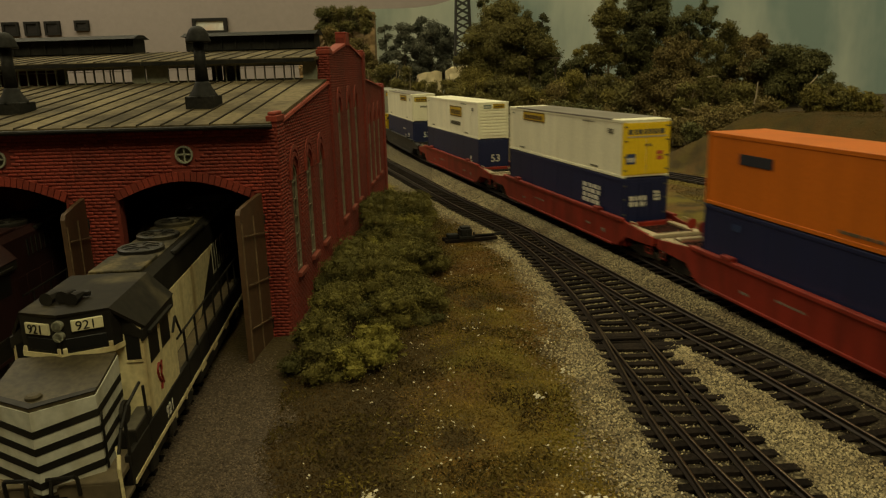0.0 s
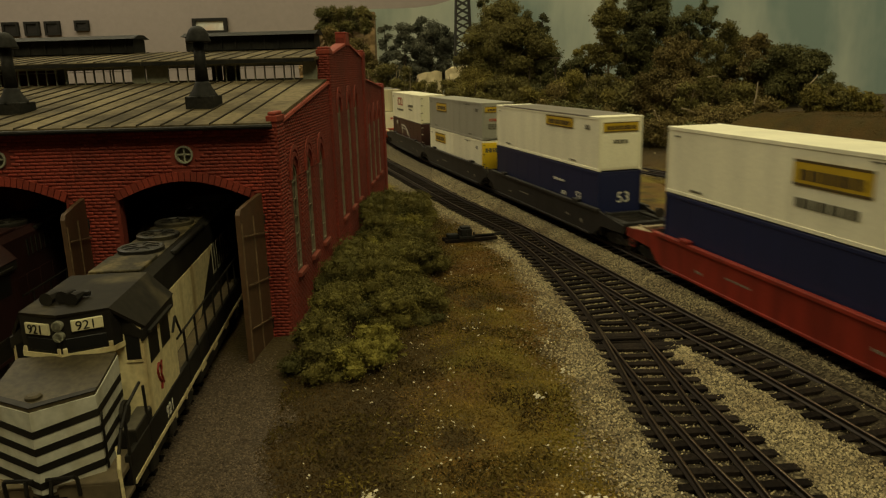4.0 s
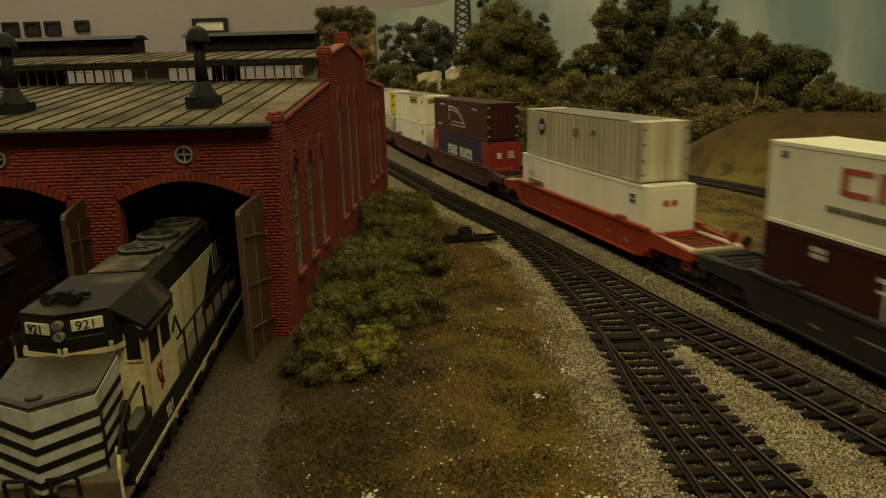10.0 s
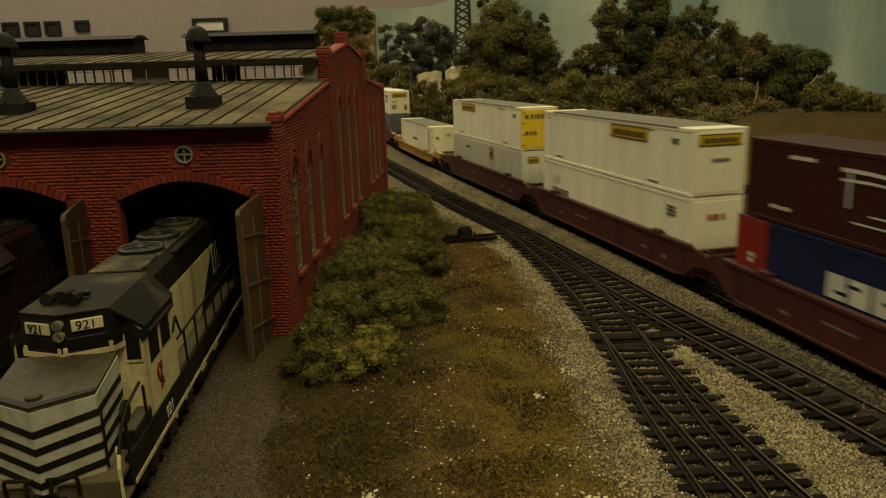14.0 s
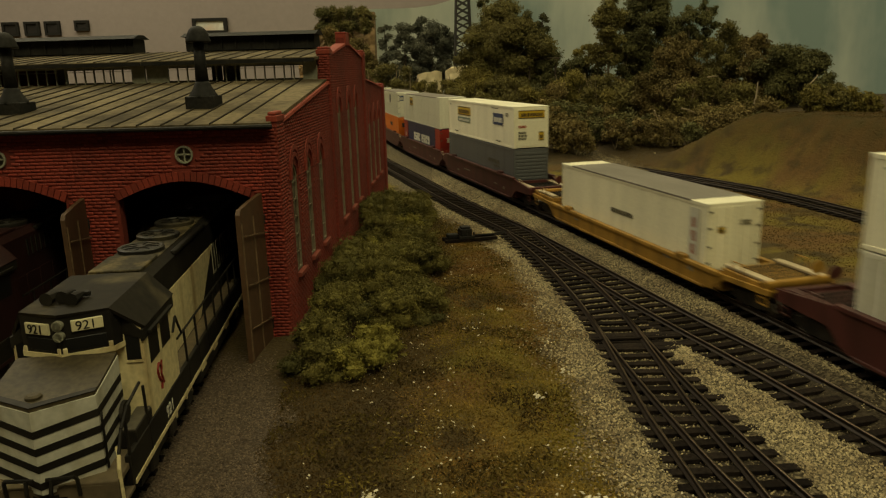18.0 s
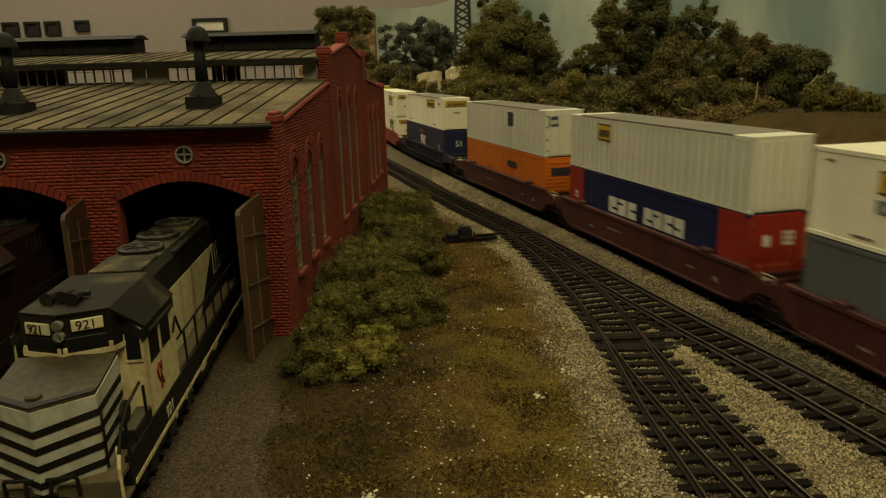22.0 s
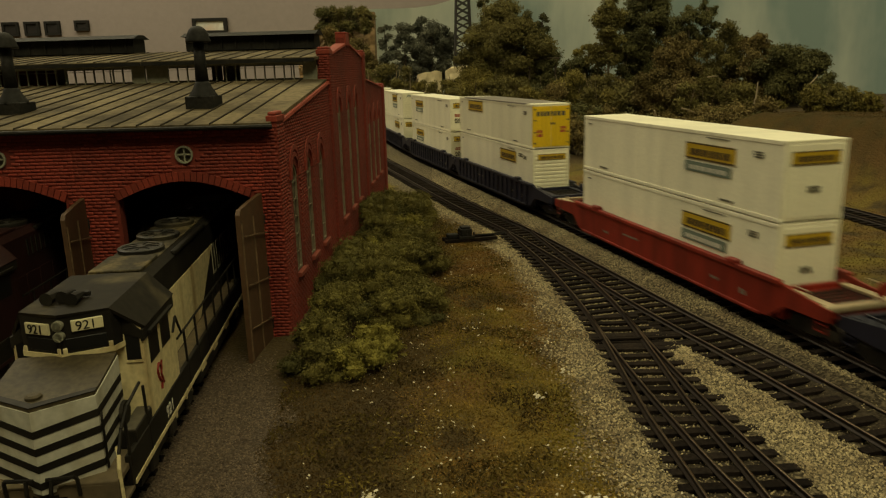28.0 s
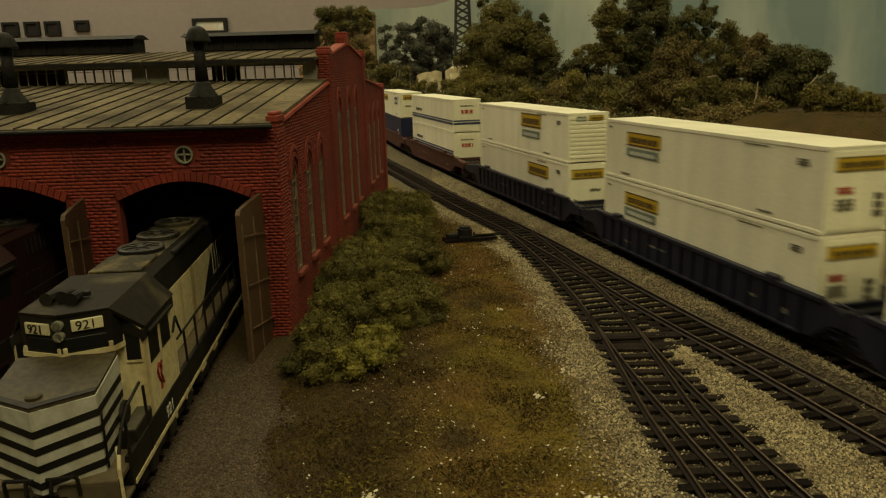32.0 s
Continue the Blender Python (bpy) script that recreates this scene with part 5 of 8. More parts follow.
def well_car(label, paint_, front, rear, joint_front, joint_rear, ribs=False, well=101.0, marks=(), white_ends=False, drop=0.0, keel=0.0):
    """Origin on the rail heads at the middle of the well; front and rear are the distances to the car's two ends."""
    car = thing("well_car", label, "rail car", "container train")
    for s in (-1, 1):
        bm = bmesh.new()
        prof = [(-rear, 12.5), (-rear + 6, 12), (-well - 2, 11.5), (-well + 8, 4.6 + keel), (-well + 14, 4 + keel), (well - 14, 4 + keel), (well - 8, 4.6 + keel), (well + 2, 11.5), (front - 6, 12), (front, 12.5),
                (front, 17 - drop * 0.3), (well + 3, 19.5 - drop * 0.8), (well - 4, 21 - drop), (-well + 4, 21 - drop), (-well - 3, 19.5 - drop * 0.8), (-rear, 17 - drop * 0.3)]
        slab(bm, [prof], lambda u, v, w, s=s: (u, s * (17.2 - w), v), 1.4)
        sill = part("side_sill", bm, paint_, car)
        bm = bmesh.new()
        y0, y1 = sorted((s * 15.6, s * 18.6))
        box(bm, -well + 2, y0, 19.6 - drop, well - 2, y1, 21.6 - drop, 0.35)
        part("top_chord", bm, paint_, sill)
        bm = bmesh.new()
        y0, y1 = sorted((s * 16, s * 18.1))
        box(bm, -well + 13, y0, 3.7 + keel, well - 13, y1, 5.0 + keel, 0.25)
        part("bottom_chord", bm, paint_, sill)
        for x in (-68, 68):
            bm = bmesh.new()
            y0, y1 = sorted((s * 15.5, s * 18.9))
            box(bm, x - 4, y0, 21.3 - drop, x + 4, y1, 23.4 - drop, 0.5)
            part("container_guide", bm, paint_, sill)
        if ribs:
            n = 17
            for i in range(n):
                x = -well + 14 + i * (2 * well - 28) / (n - 1)
                bm = bmesh.new()
                y0, y1 = sorted((s * 17.1, s * 18.2))
                box(bm, x - 0.7, y0, 4.9 + keel, x + 0.7, y1, 19.7)
                part("side_post", bm, paint_, sill)
    bm = bmesh.new()
    box(bm, -well + 6, -15.9, 4.2, well - 6, 15.9, 5.2)
    for i in range(8):
        x = -well + 14 + i * (2 * well - 28) / 7
        box(bm, x - 2, -15.9, 5.1, x + 2, 15.9, 9.6)
    part("well_floor", bm, paint_, car)
    for e, end, joint in ((1, front, joint_front), (-1, rear, joint_rear)):
        bm = bmesh.new()
        x0, x1 = sorted((e * (well - 2), e * (end - 3)))
        box(bm, x0, -15.9, 12.5, x1, 15.9, 16.2, 0.4)
        plat = part("end_platform", bm, paint_, car)
        bm = bmesh.new()
        x0, x1 = sorted((e * (well - 3.5), e * (well - 1.2)))
        box(bm, x0, -15.7, 5, x1, 15.7, 18.5 - drop * 0.5, 0.3)
        part("end_bulkhead", bm, paint_, car)
        for y in (-13, 13):
            bm = bmesh.new()
            x0, x1 = sorted((e * (well - 1), e * (end - 4)))
            box(bm, x0, y - 2, 16.6, x1, y + 2, 17.9, 0.3)
            part("walkway", bm, DECK_TAN if (paint_ in (CAR_RED, CAR_ORANGE, CAR_YELLOW) or white_ends) else paint_, plat)
        bm = bmesh.new()
        x0, x1 = sorted((e * (end - 5), e * (end - 2)))
        box(bm, x0, -16.5, 15.6, x1, 16.5, 17.8, 0.3)
        part("end_beam", bm, DECK_TAN if paint_ in (CAR_RED, CAR_ORANGE) else paint_, plat)
        for y in (-16.2, 16.2):
            bm = bmesh.new()
            ua, ub = end - 7.8, end - 2.0
            gaps = [[(ua + 0.7, z), (ub - 0.7, z), (ub - 0.7, z + 2.4), (ua + 0.7, z + 2.4)] for z in (7.8, 10.8, 13.8)]
            slab(bm, [[(ua, 7.2), (ub, 7.2), (ub, 17), (ua, 17)]] + gaps, lambda u, v, w, e=e, y=y: (e * u, y - 0.3 + w, v), 0.6)
            part("ladder", bm, paint_, plat)
        for y in (-16.9, 16.9):
            bm = bmesh.new()
            q = e * (well + 7)
            pipe(bm, [(q, y, 15.5), (q, y, 21.5), (q + e * 7, y, 21.5), (q + e * 7, y, 15.5)], 0.3, 5)
            part("grab_rail", bm, DECK_TAN if white_ends or paint_ in (CAR_RED, CAR_ORANGE) else paint_, plat)
        bm = bmesh.new()
        x0, x1 = sorted((e * (well + 1), e * (end - 8)))
        for k in range(5):
            xk = x0 + (x1 - x0) * (k + 0.5) / 5
            box(bm, xk - 0.5, -10.6, 16.1, xk + 0.5, 10.6, 16.9)
        part("deck_grating", bm, STEEL_DARK, plat)
        if joint:
            if e < 0:
                truck(car, e * end)
            bm = bmesh.new()
            x0, x1 = sorted((e * (end - 5), e * (end + (1.5 if e < 0 else -0.5))))
            box(bm, x0, -5, 9, x1, 5, 14, 0.5)
            part("joint_casting", bm, STEEL_DARK, car)
        else:
            truck(car, e * (end - 18))
            bm = bmesh.new()
            x0, x1 = sorted((e * (end - 4), e * (end + 2.0)))
            box(bm, x0, -1.6, 7.5, x1, 1.6, 11, 0.4)
            box(bm, *sorted((e * (end + 0.6), e * (end + 2.6)))[:1], -2.4, 7, sorted((e * (end + 0.6), e * (end + 2.6)))[1], 2.4, 11.5, 0.5)
            part("coupler", bm, STEEL_DARK, car)
            bm = bmesh.new()
            rod(bm, (e * (end - 2), 8, 18), (e * (end - 2), 8, 24), 0.4, 6)
            rod(bm, (e * (end - 2.4), 8, 22.5), (e * (end - 1.8), 8, 22.5), 3.0, 14)
            part("brake_wheel", bm, paint_, plat)
    rng = random.Random(int(front * 7 + rear))
    for u0, v0, u1, v1, n in marks or ((-34, 12.4, -16, 13.6, 6), (-58, 9, -52, 10.6, 2), (52, 10.4, 58, 12, 2), (74, 9, 78, 12, 1)):
        bm = bmesh.new()
        bars(bm, u0, v0, u1, v1, ("side", 17.25), n, rng)
        part("lettering", bm, CAR_MARK, car)
    return car


YEL = ("yellow", -63, 24.8, -22, 31.4)
SMALL = [("bars", -86, 28.5, -82, 29.6, 2), ("bars", 40, 30.2, 56, 31.0, 4), ("bars", -70, 3.2, -60, 4.6, 3), ("bars", 52, 3.0, 62, 4.4, 3), ("bars", 74, 25, 80, 28, 2, 3)]
BOTH = [("yellow", 22.7, 19.6, 61.4, 27.4), ("green", 22.7, 13.6, 59, 18.4), ("e_yellow", -11.5, 23.5, 11.5, 29), ("e_bars", -3, 12, 3, 15, 2, 2)] + SMALL
BOTH_RED = [("yellow", -64, 20.2, -28, 27.6), ("green", -64, 14.2, -30, 18.8), ("e_yellow", -11.5, 24, 11.5, 29.4), ("e_redplate", -10, 15.5, -3, 18.5), ("e_bars", -10, 9, -2, 14, 3, 3), ("e_bars", 7, 6, 11.5, 16, 2, 3)] + SMALL
G53, G48, G40 = 186.0, 169.0, 141.0
U, LW = "upper containers", "lower containers"

# position along the line at the start, car, lower box, upper box
TRAIN = [
    (612.7, dict(label="red well car with tan walkways", paint_=CAR_RED),
     dict(label="navy container in a red well car", length=G53, mat=NAVY, marks=[("bars", -70, 25, -64, 29, 1, 1, LABEL_BLUE)]),
     dict(label="bright orange container stacked on a navy one", length=G53, mat=ORANGE, marks=[("dark", -68, 21, -46, 25.5), ("bars", 20, 10, 28, 15, 2), ("bars", -6, 3.4, 16, 5, 4)])),
    (344.3, dict(label="red well car with tan walkways", paint_=CAR_RED),
     dict(label="navy container with a white square mark", length=G53, mat=NAVY, end="door", marks=[("bars", 42, 13.5, 66, 26.5, 3, 4, INK_WHITE), ("e_bars", -10, 17, 1, 24, 3, 2, INK_WHITE), ("e_bars", 6, 20, 10, 26, 2, 3, INK_WHITE)]),
     dict(label="off-white container with a yellow ribbed door end", length=G53, mat=WHITE, end="door", end_mat=YELLOW, roof=ROOF_GREY,
          marks=[YEL, ("e_tan", -12.5, 23.2, 12.5, 24.2), ("e_bars", -12, 25, 12, 29, 6), ("e_blue", -13, 8, -7, 14), ("e_redplate", 6.5, 10, 11, 16), ("e_bars", -1, 18, 4, 20, 2)] + SMALL)),
    (77.1, dict(label="red well car with tan walkways", paint_=CAR_RED),
     dict(label="navy container marked 53 on its end", length=G53, mat=NAVY, marks=[("e_digits", -3, 13, 4, 20, "53"), ("bars", -30, 6, 10, 11, 6, 1, INK_WHITE), ("bars", 68, 10, 74, 18, 2, 2, INK_WHITE)]),
     dict(label="white container with a louvred end and yellow label", length=G53, mat=CREAM, end="louvre",
          marks=[("yellow", 2, 17.5, 42, 27.5), ("bars", 4, 9, 38, 14, 6), ("e_green", -9, 27.5, -2, 31), ("e_yellow", 0, 27.5, 11, 31.5)] + SMALL)),
    (-187.1, dict(label="grimy black articulated well car", paint_=CAR_BLACK),
     dict(label="navy container marked 53 in a black well car", length=G53, mat=NAVY, marks=[("digits", 62, 12, 60, 18, "53"), ("e_digits", -2, 14, 4, 21, "53"), ("bars", 26, 21, 44, 23, 5, 1, INK_WHITE), ("bars", 40, 5, 47, 16, 2, 3, INK_WHITE)]),
     dict(label="white container with grey roof and yellow labels", length=G53, mat=CREAM, roof=ROOF_GREY, marks=[("yellow", 12, 24.0, 56, 31), ("e_yellow", -12, 24, 12, 30), ("e_bars", -5, 17, 5, 19.5, 4, 2)] + SMALL)),
    (-411.8, dict(label="grimy black articulated well car", paint_=CAR_BLACK),
     dict(label="white container with a yellow door end", length=G53, mat=CREAM, end="door", end_mat=YELLOW, marks=[("yellow", -70, 20, -30, 30), ("e_bars", -12, 23, 12, 28, 6)] + SMALL),
     dict(label="mid grey container with yellow labels", length=G53, mat=MID_GREY, marks=[("yellow", -62, 19.5, -24, 28.5), ("e_yellow", -12, 24.5, 12, 30), ("e_redplate", -8, 17, 2, 19.5), ("e_bars", -9, 10, 2, 15, 3, 3)] + SMALL)),
    (-641.8, dict(label="grimy black articulated well car", paint_=CAR_BLACK),
     dict(label="maroon container with a white arc mark", length=G53, mat=MAROON, end="door", marks=[("sweep", -30, 4, 30, 26), ("bars", -64, 25, -56, 30, 2, 2, INK_WHITE)]),
     dict(label="white container with a red block mark", length=G53, mat=WHITE, end="door", marks=[("blocks", -52, 17, -20, 27), ("bars", -58, 10, -14, 13, 8), ("bars", 18, 17, 48, 21, 5), ("bars", 22, 13, 44, 15.4, 5), ("e_redplate", 3, 18, 9, 24), ("bars", -86, 27, -82, 30, 1, 2)])),
    (-925.7, dict(label="orange-red well car with tan walkways", paint_=CAR_ORANGE),
     dict(label="white container with a blue band on its end", length=G53, mat=CREAM, marks=[("bars", -80, 18, -70, 24, 1, 1, PALE_GREY), ("bars", -80, 12, -52, 16, 5, 2), ("bars", 74, 22, 80, 28, 2, 2), ("e_navy_stripe", -14.5, 4, 14.5, 5.2), ("e_navy_stripe", -14.5, 1.8, 14.5, 3.4), ("e_bars", -5, 22, 5, 26, 2, 1, LABEL_RED)]),
     dict(label="weathered beige ribbed container with rust stains", length=G48, mat=BEIGE, ribbed=True, roof=ROOF_GREY, end="door", marks=[("disc", -61, 16, -49, 28), ("bars", -2, 19, 5, 25, 2, 3), ("bars", 24, 22, 30, 26, 2)])),
    (-1192.4, dict(label="maroon articulated well car with white lettering", paint_=CAR_MAROON),
     dict(label="blue container with red ends and white lettering", length=G53, mat=BLUE, end="door", end_mat=RED_END, red_ends=21, marks=[("word", -36, 12.6, -2, 22, 3), ("word", 5, 12.6, 46, 22, 4), ("e_white", -7, 19, -3, 24), ("e_bars", 3, 19, 9, 26, 2, 3, INK_WHITE), ("e_bars", -9, 6, 8, 12, 4, 2, LABEL_RED), ("bars", -84, 14, -80, 19, 1, 2, INK_WHITE)]),
     dict(label="maroon container with a white arc mark", length=G48 + 8, mat=MAROON, end="door", marks=[("sweep", -34, 8, 26, 27), ("bars", 46, 26, 60, 28, 3, 1, INK_WHITE), ("bars", -72, 6, -60, 8, 3, 1, INK_WHITE), ("bars", -62, 27, -48, 29, 4, 1, PALE_GREY)])),
    (-1417.2, dict(label="maroon articulated well car with white lettering", paint_=CAR_MAROON),
     dict(label="white container with small grey lettering", length=G53, mat=CREAM, marks=[("bars", -76, 19, -66, 26, 1, 1, PALE_GREY), ("bars", -76, 12, -50, 16, 5, 2), ("bars", 72, 22, 80, 28, 2, 3), ("redplate", -10, 4, 10, 6), ("e_bars", -5, 22, 5, 26, 2, 1, LABEL_RED)]),
     dict(label="white container with grey roof and yellow labels", length=G53, mat=CREAM, roof=ROOF_GREY, marks=[("yellow", 8, 23.5, 50, 31), ("e_yellow", -12, 25, 12, 30.6), ("e_bars", -4, 17, 6, 19, 4, 2)] + SMALL)),
    (-1647.3, dict(label="maroon articulated well car with white lettering", paint_=CAR_MAROON),
     dict(label="white ribbed container in a maroon well car", length=G53, mat=PALE_GREY, ribbed=True, end="ribs", marks=[("yellow", 18, 20, 26, 30), ("bars", -50, 24, -36, 27, 4), ("e_yellow", -10, 24, 0, 29)]),
     dict(label="white container with a yellow ribbed door end", length=G53, mat=CREAM, end="door", end_mat=YELLOW, roof=ROOF_GREY, marks=[YEL, ("e_bars", -12, 24.5, 12, 29, 6), ("e_bars", -12, 12, -2, 16, 2)] + SMALL)),
    (-1919.1, dict(label="yellow well car carrying one container", paint_=CAR_YELLOW, drop=7.4),
     dict(label="single white container with grey roof in a yellow car", length=G48, mat=WHITE, end="door", roof=ROOF_GREY, marks=[("bars", -12, 13, 14, 16.5, 5), ("white", 70, 4, 78, 30), ("bars", 72, 7, 76, 27, 1, 3, LABEL_RED), ("e_yellow", -9, 19, -5, 22), ("e_bars", 3, 22, 9, 25, 3, 2)]), None),
    (-2189.5, dict(label="maroon articulated well car with white lettering", paint_=CAR_MAROON, white_ends=True),
     dict(label="slate grey container with a ribbed end", length=G53, mat=SLATE, end="louvre", marks=[("bars", 30, 18, 58, 22, 6), ("bars", 44, 15, 58, 17, 3)]),
     dict(label="cream container with yellow and blue labels", length=G53, mat=CREAM, marks=[("yellow", -60, 20, -20, 28), ("green", -60, 13.5, -21, 18), ("blue", 44, 17, 68, 26.5), ("e_yellow", -11, 24, 11.5, 30.2), ("e_redplate", -11, 16.5, -4, 18.5), ("e_bars", -11, 7, -4, 14, 3, 3), ("e_yellow", 6.5, 6, 11, 13)] + SMALL)),
    (-2412.0, dict(label="maroon articulated well car with white lettering", paint_=CAR_MAROON, white_ends=True),
     dict(label="blue container with red ends and white lettering", length=G53, mat=BLUE, end="door", end_mat=RED_END, red_ends=21, marks=[("word", -36, 12.6, -2, 22, 3), ("word", 5, 12.6, 46, 22, 4), ("e_white", -7, 19, -3, 24), ("e_bars", 3, 19, 9, 26, 2, 3, INK_WHITE), ("e_bars", -9, 6, 8, 12, 4, 2, LABEL_RED), ("bars", -84, 14, -80, 19, 1, 2, INK_WHITE)]),
     dict(label="pale grey ribbed container with a yellow square label", length=G53, mat=PALE_GREY, ribbed=True, end="ribs", roof=ROOF_GREY, marks=[("yellow", -52, 20, -36, 30)])),
    (-2641.3, dict(label="maroon articulated well car with white lettering", paint_=CAR_MAROON, white_ends=True),
     dict(label="orange container with a dark label", length=G53, mat=ORANGE, end="louvre", marks=[("dark", 16, 19, 36, 24), ("e_dark", -10, 20, 8, 26), ("bars", -30, 12, -26, 16, 1)]),
     dict(label="pale grey ribbed container with a blue end label", length=G53, mat=PALE_GREY, ribbed=True, end="door", roof=ROOF_GREY, marks=[("dark", 18, 18, 30, 29), ("e_blue", -12, 22, -5, 29), ("e_green", 5, 14, 9, 18)])),
    (-2911.8, dict(label="navy well car with ribbed sides", paint_=CAR_NAVY, ribs=True, keel=4.5),
     dict(label="navy container with a white block mark", length=G53, mat=NAVY, end="door", marks=[("word", -13, 9, 11, 22, 3), ("redplate", -18, 25, 2, 28), ("digits", 70, 12, 60, 17, "53"), ("e_digits", -2, 16, 4, 22, "53")]),
     dict(label="cream container with grey roof and yellow labels", length=G53, mat=CREAM, roof=ROOF_GREY, marks=[("yellow", 22, 22, 58, 30), ("e_yellow", -12, 24, 12, 30), ("e_bars", -3, 17, 4, 19, 3)] + SMALL)),
    (-3170.7, dict(label="red well car with tan walkways", paint_=CAR_RED),
     dict(label="white container with yellow labels in a red well car", length=G53, mat=CREAM, marks=BOTH), dict(label="white container with yellow labels", length=G53, mat=CREAM, marks=BOTH)),
    (-3443.1, dict(label="navy articulated well car with ribbed sides", paint_=CAR_NAVY, ribs=True),
     dict(label="white container with a louvred end in a navy car", length=G53, mat=CREAM, end="louvre", marks=[("yellow", 22, 20, 58, 29), ("e_yellow", -11, 25.5, 12, 30), ("bars", 64, 26, 72, 29, 3, 2)] + SMALL),
     dict(label="white container with a yellow ribbed door end", length=G53, mat=WHITE, end="door", end_mat=YELLOW, roof=ROOF_GREY, marks=[("yellow", -64, 22, -24, 31.5), ("e_bars", -12, 24.5, 12, 29, 6), ("e_redplate", -12, 9, -7, 15), ("e_redplate", 7, 12, 12, 17), ("e_bars", -1, 18, 4, 20, 2)] + SMALL)),
    (-3660.0, dict(label="navy articulated well car with ribbed sides", paint_=CAR_NAVY, ribs=True, well=99.0),
     dict(label="white container with yellow labels in a navy car", length=G53 - 6, mat=CREAM, marks=BOTH_RED), dict(label="white container with yellow labels", length=G53 - 6, mat=CREAM, marks=BOTH_RED)),
    (-3897.5, dict(label="dark navy articulated well car with ribbed sides", paint_=CAR_NAVY, ribs=True),
     dict(label="white container with yellow labels in a navy car", length=G53, mat=CREAM, marks=[("yellow", 22, 19, 60, 28), ("e_yellow", -12, 23, 12, 29.5), ("e_bars", 2, 14, 10, 16, 4, 2)] + SMALL),
     dict(label="white container with a louvred end and yellow label", length=G53, mat=CREAM, end="louvre", marks=[("yellow", 8, 20, 46, 30), ("green", 10, 12, 44, 17.5), ("e_green", -9, 28, -2, 31), ("e_yellow", 0, 28, 11, 31.5)] + SMALL)),
    (-4169.4, dict(label="maroon well car with white lettering", paint_=CAR_MAROON),
     dict(label="white container with a double navy band", length=G53, mat=CREAM, marks=[("navy_stripe", -92, 14, 92, 15.4), ("navy_stripe", -92, 11, 92, 13), ("bars", -70, 18, -40, 22, 5), ("e_bars", -7, 26, 7, 27.6, 4), ("e_bars", -6, 19, 6, 24, 2, 1, LABEL_RED)]),
     dict(label="white container with a double navy band", length=G53, mat=CREAM, marks=[("navy_stripe", -92, 11, 92, 12.4), ("navy_stripe", -92, 8, 92, 10), ("bars", -70, 16, -40, 20, 5), ("e_navy_stripe", -14.5, 11, 14.5, 12.4), ("e_navy_stripe", -14.5, 8, 14.5, 10), ("e_bars", -7, 26, 7, 27.6, 4), ("e_bars", -6, 19, 6, 24, 2, 1, LABEL_RED)])),
    (-4431.7, dict(label="maroon well car with white lettering", paint_=CAR_MAROON),
     dict(label="navy container in a maroon well car", length=G53, mat=NAVY, marks=[("bars", 60, 10, 74, 18, 2, 2, INK_WHITE)]),
     dict(label="cream container with yellow and blue labels", length=G53, mat=CREAM, marks=[("yellow", -60, 20, -20, 28), ("blue", 44, 17, 68, 26.5), ("e_yellow", -11, 24, 11.5, 30.2), ("e_bars", -8, 14, 0, 17, 3, 2)] + SMALL)),
]
FLOORS = {16: 3.5}
ROLLING = []


def build_train():
    starts = [t[0] for t in TRAIN]
    for i, (s0, car_args, low, up) in enumerate(TRAIN):
        ahead = starts[i - 1] - s0 if i else 268.0
        behind = s0 - starts[i + 1] if i + 1 < len(TRAIN) else 268.0
        car = well_car(front=ahead / 2 - (0.6 if ahead < 245 else 2.6), rear=behind / 2 - (0.6 if behind < 245 else 2.6), joint_front=ahead < 245, joint_rear=behind < 245, **car_args)
        ROLLING.append((car, s0, 0.0))
        floor = 9.7 + FLOORS.get(i, 0.0)
        ROLLING.append((container(group=LW, seed=i * 2 + 1, **low), s0, floor))
        if up:
            ROLLING.append((container(group=U, seed=i * 2 + 2, **up), s0, floor + HC + 0.55))


build_train()

KNOT = 4.0
GONE = [0, 500.5, 1033.4, 1563.8, 2097.4, 2613.7, 3130.7, 3650.2, 4166.5]


def advance(t):
    """How far the train has rolled at t seconds: a smooth curve through one value every four seconds."""
    n = len(GONE)
    A, r = np.eye(n), np.zeros(n)
    for i in range(1, n - 1):
        A[i, i - 1] = A[i, i + 1] = KNOT / 6
        A[i, i] = 4 * KNOT / 6
        r[i] = (GONE[i + 1] - 2 * GONE[i] + GONE[i - 1]) / KNOT
    m = np.linalg.solve(A, r)
    i = min(int(t / KNOT), n - 2)
    a = (KNOT * (i + 1) - t) / KNOT
    b = 1 - a
    return a * GONE[i] + b * GONE[i + 1] + ((a ** 3 - a) * m[i] + (b ** 3 - b) * m[i + 1]) * KNOT ** 2 / 6


def on_line(s, z):
    (xa, ya), (xb, yb) = main_at(s - 95), main_at(s + 95)
    return place_mm((xa + xb) / 2, (ya + yb) / 2, 4 + z, 0, 0, math.degrees(math.atan2(yb - ya, xb - xa)))


def motions():
    for ob, s0, z in ROLLING:
        walk(ob, [(t, on_line(s0 + advance(t), z)) for t in np.arange(0, 32.01, 0.5)])


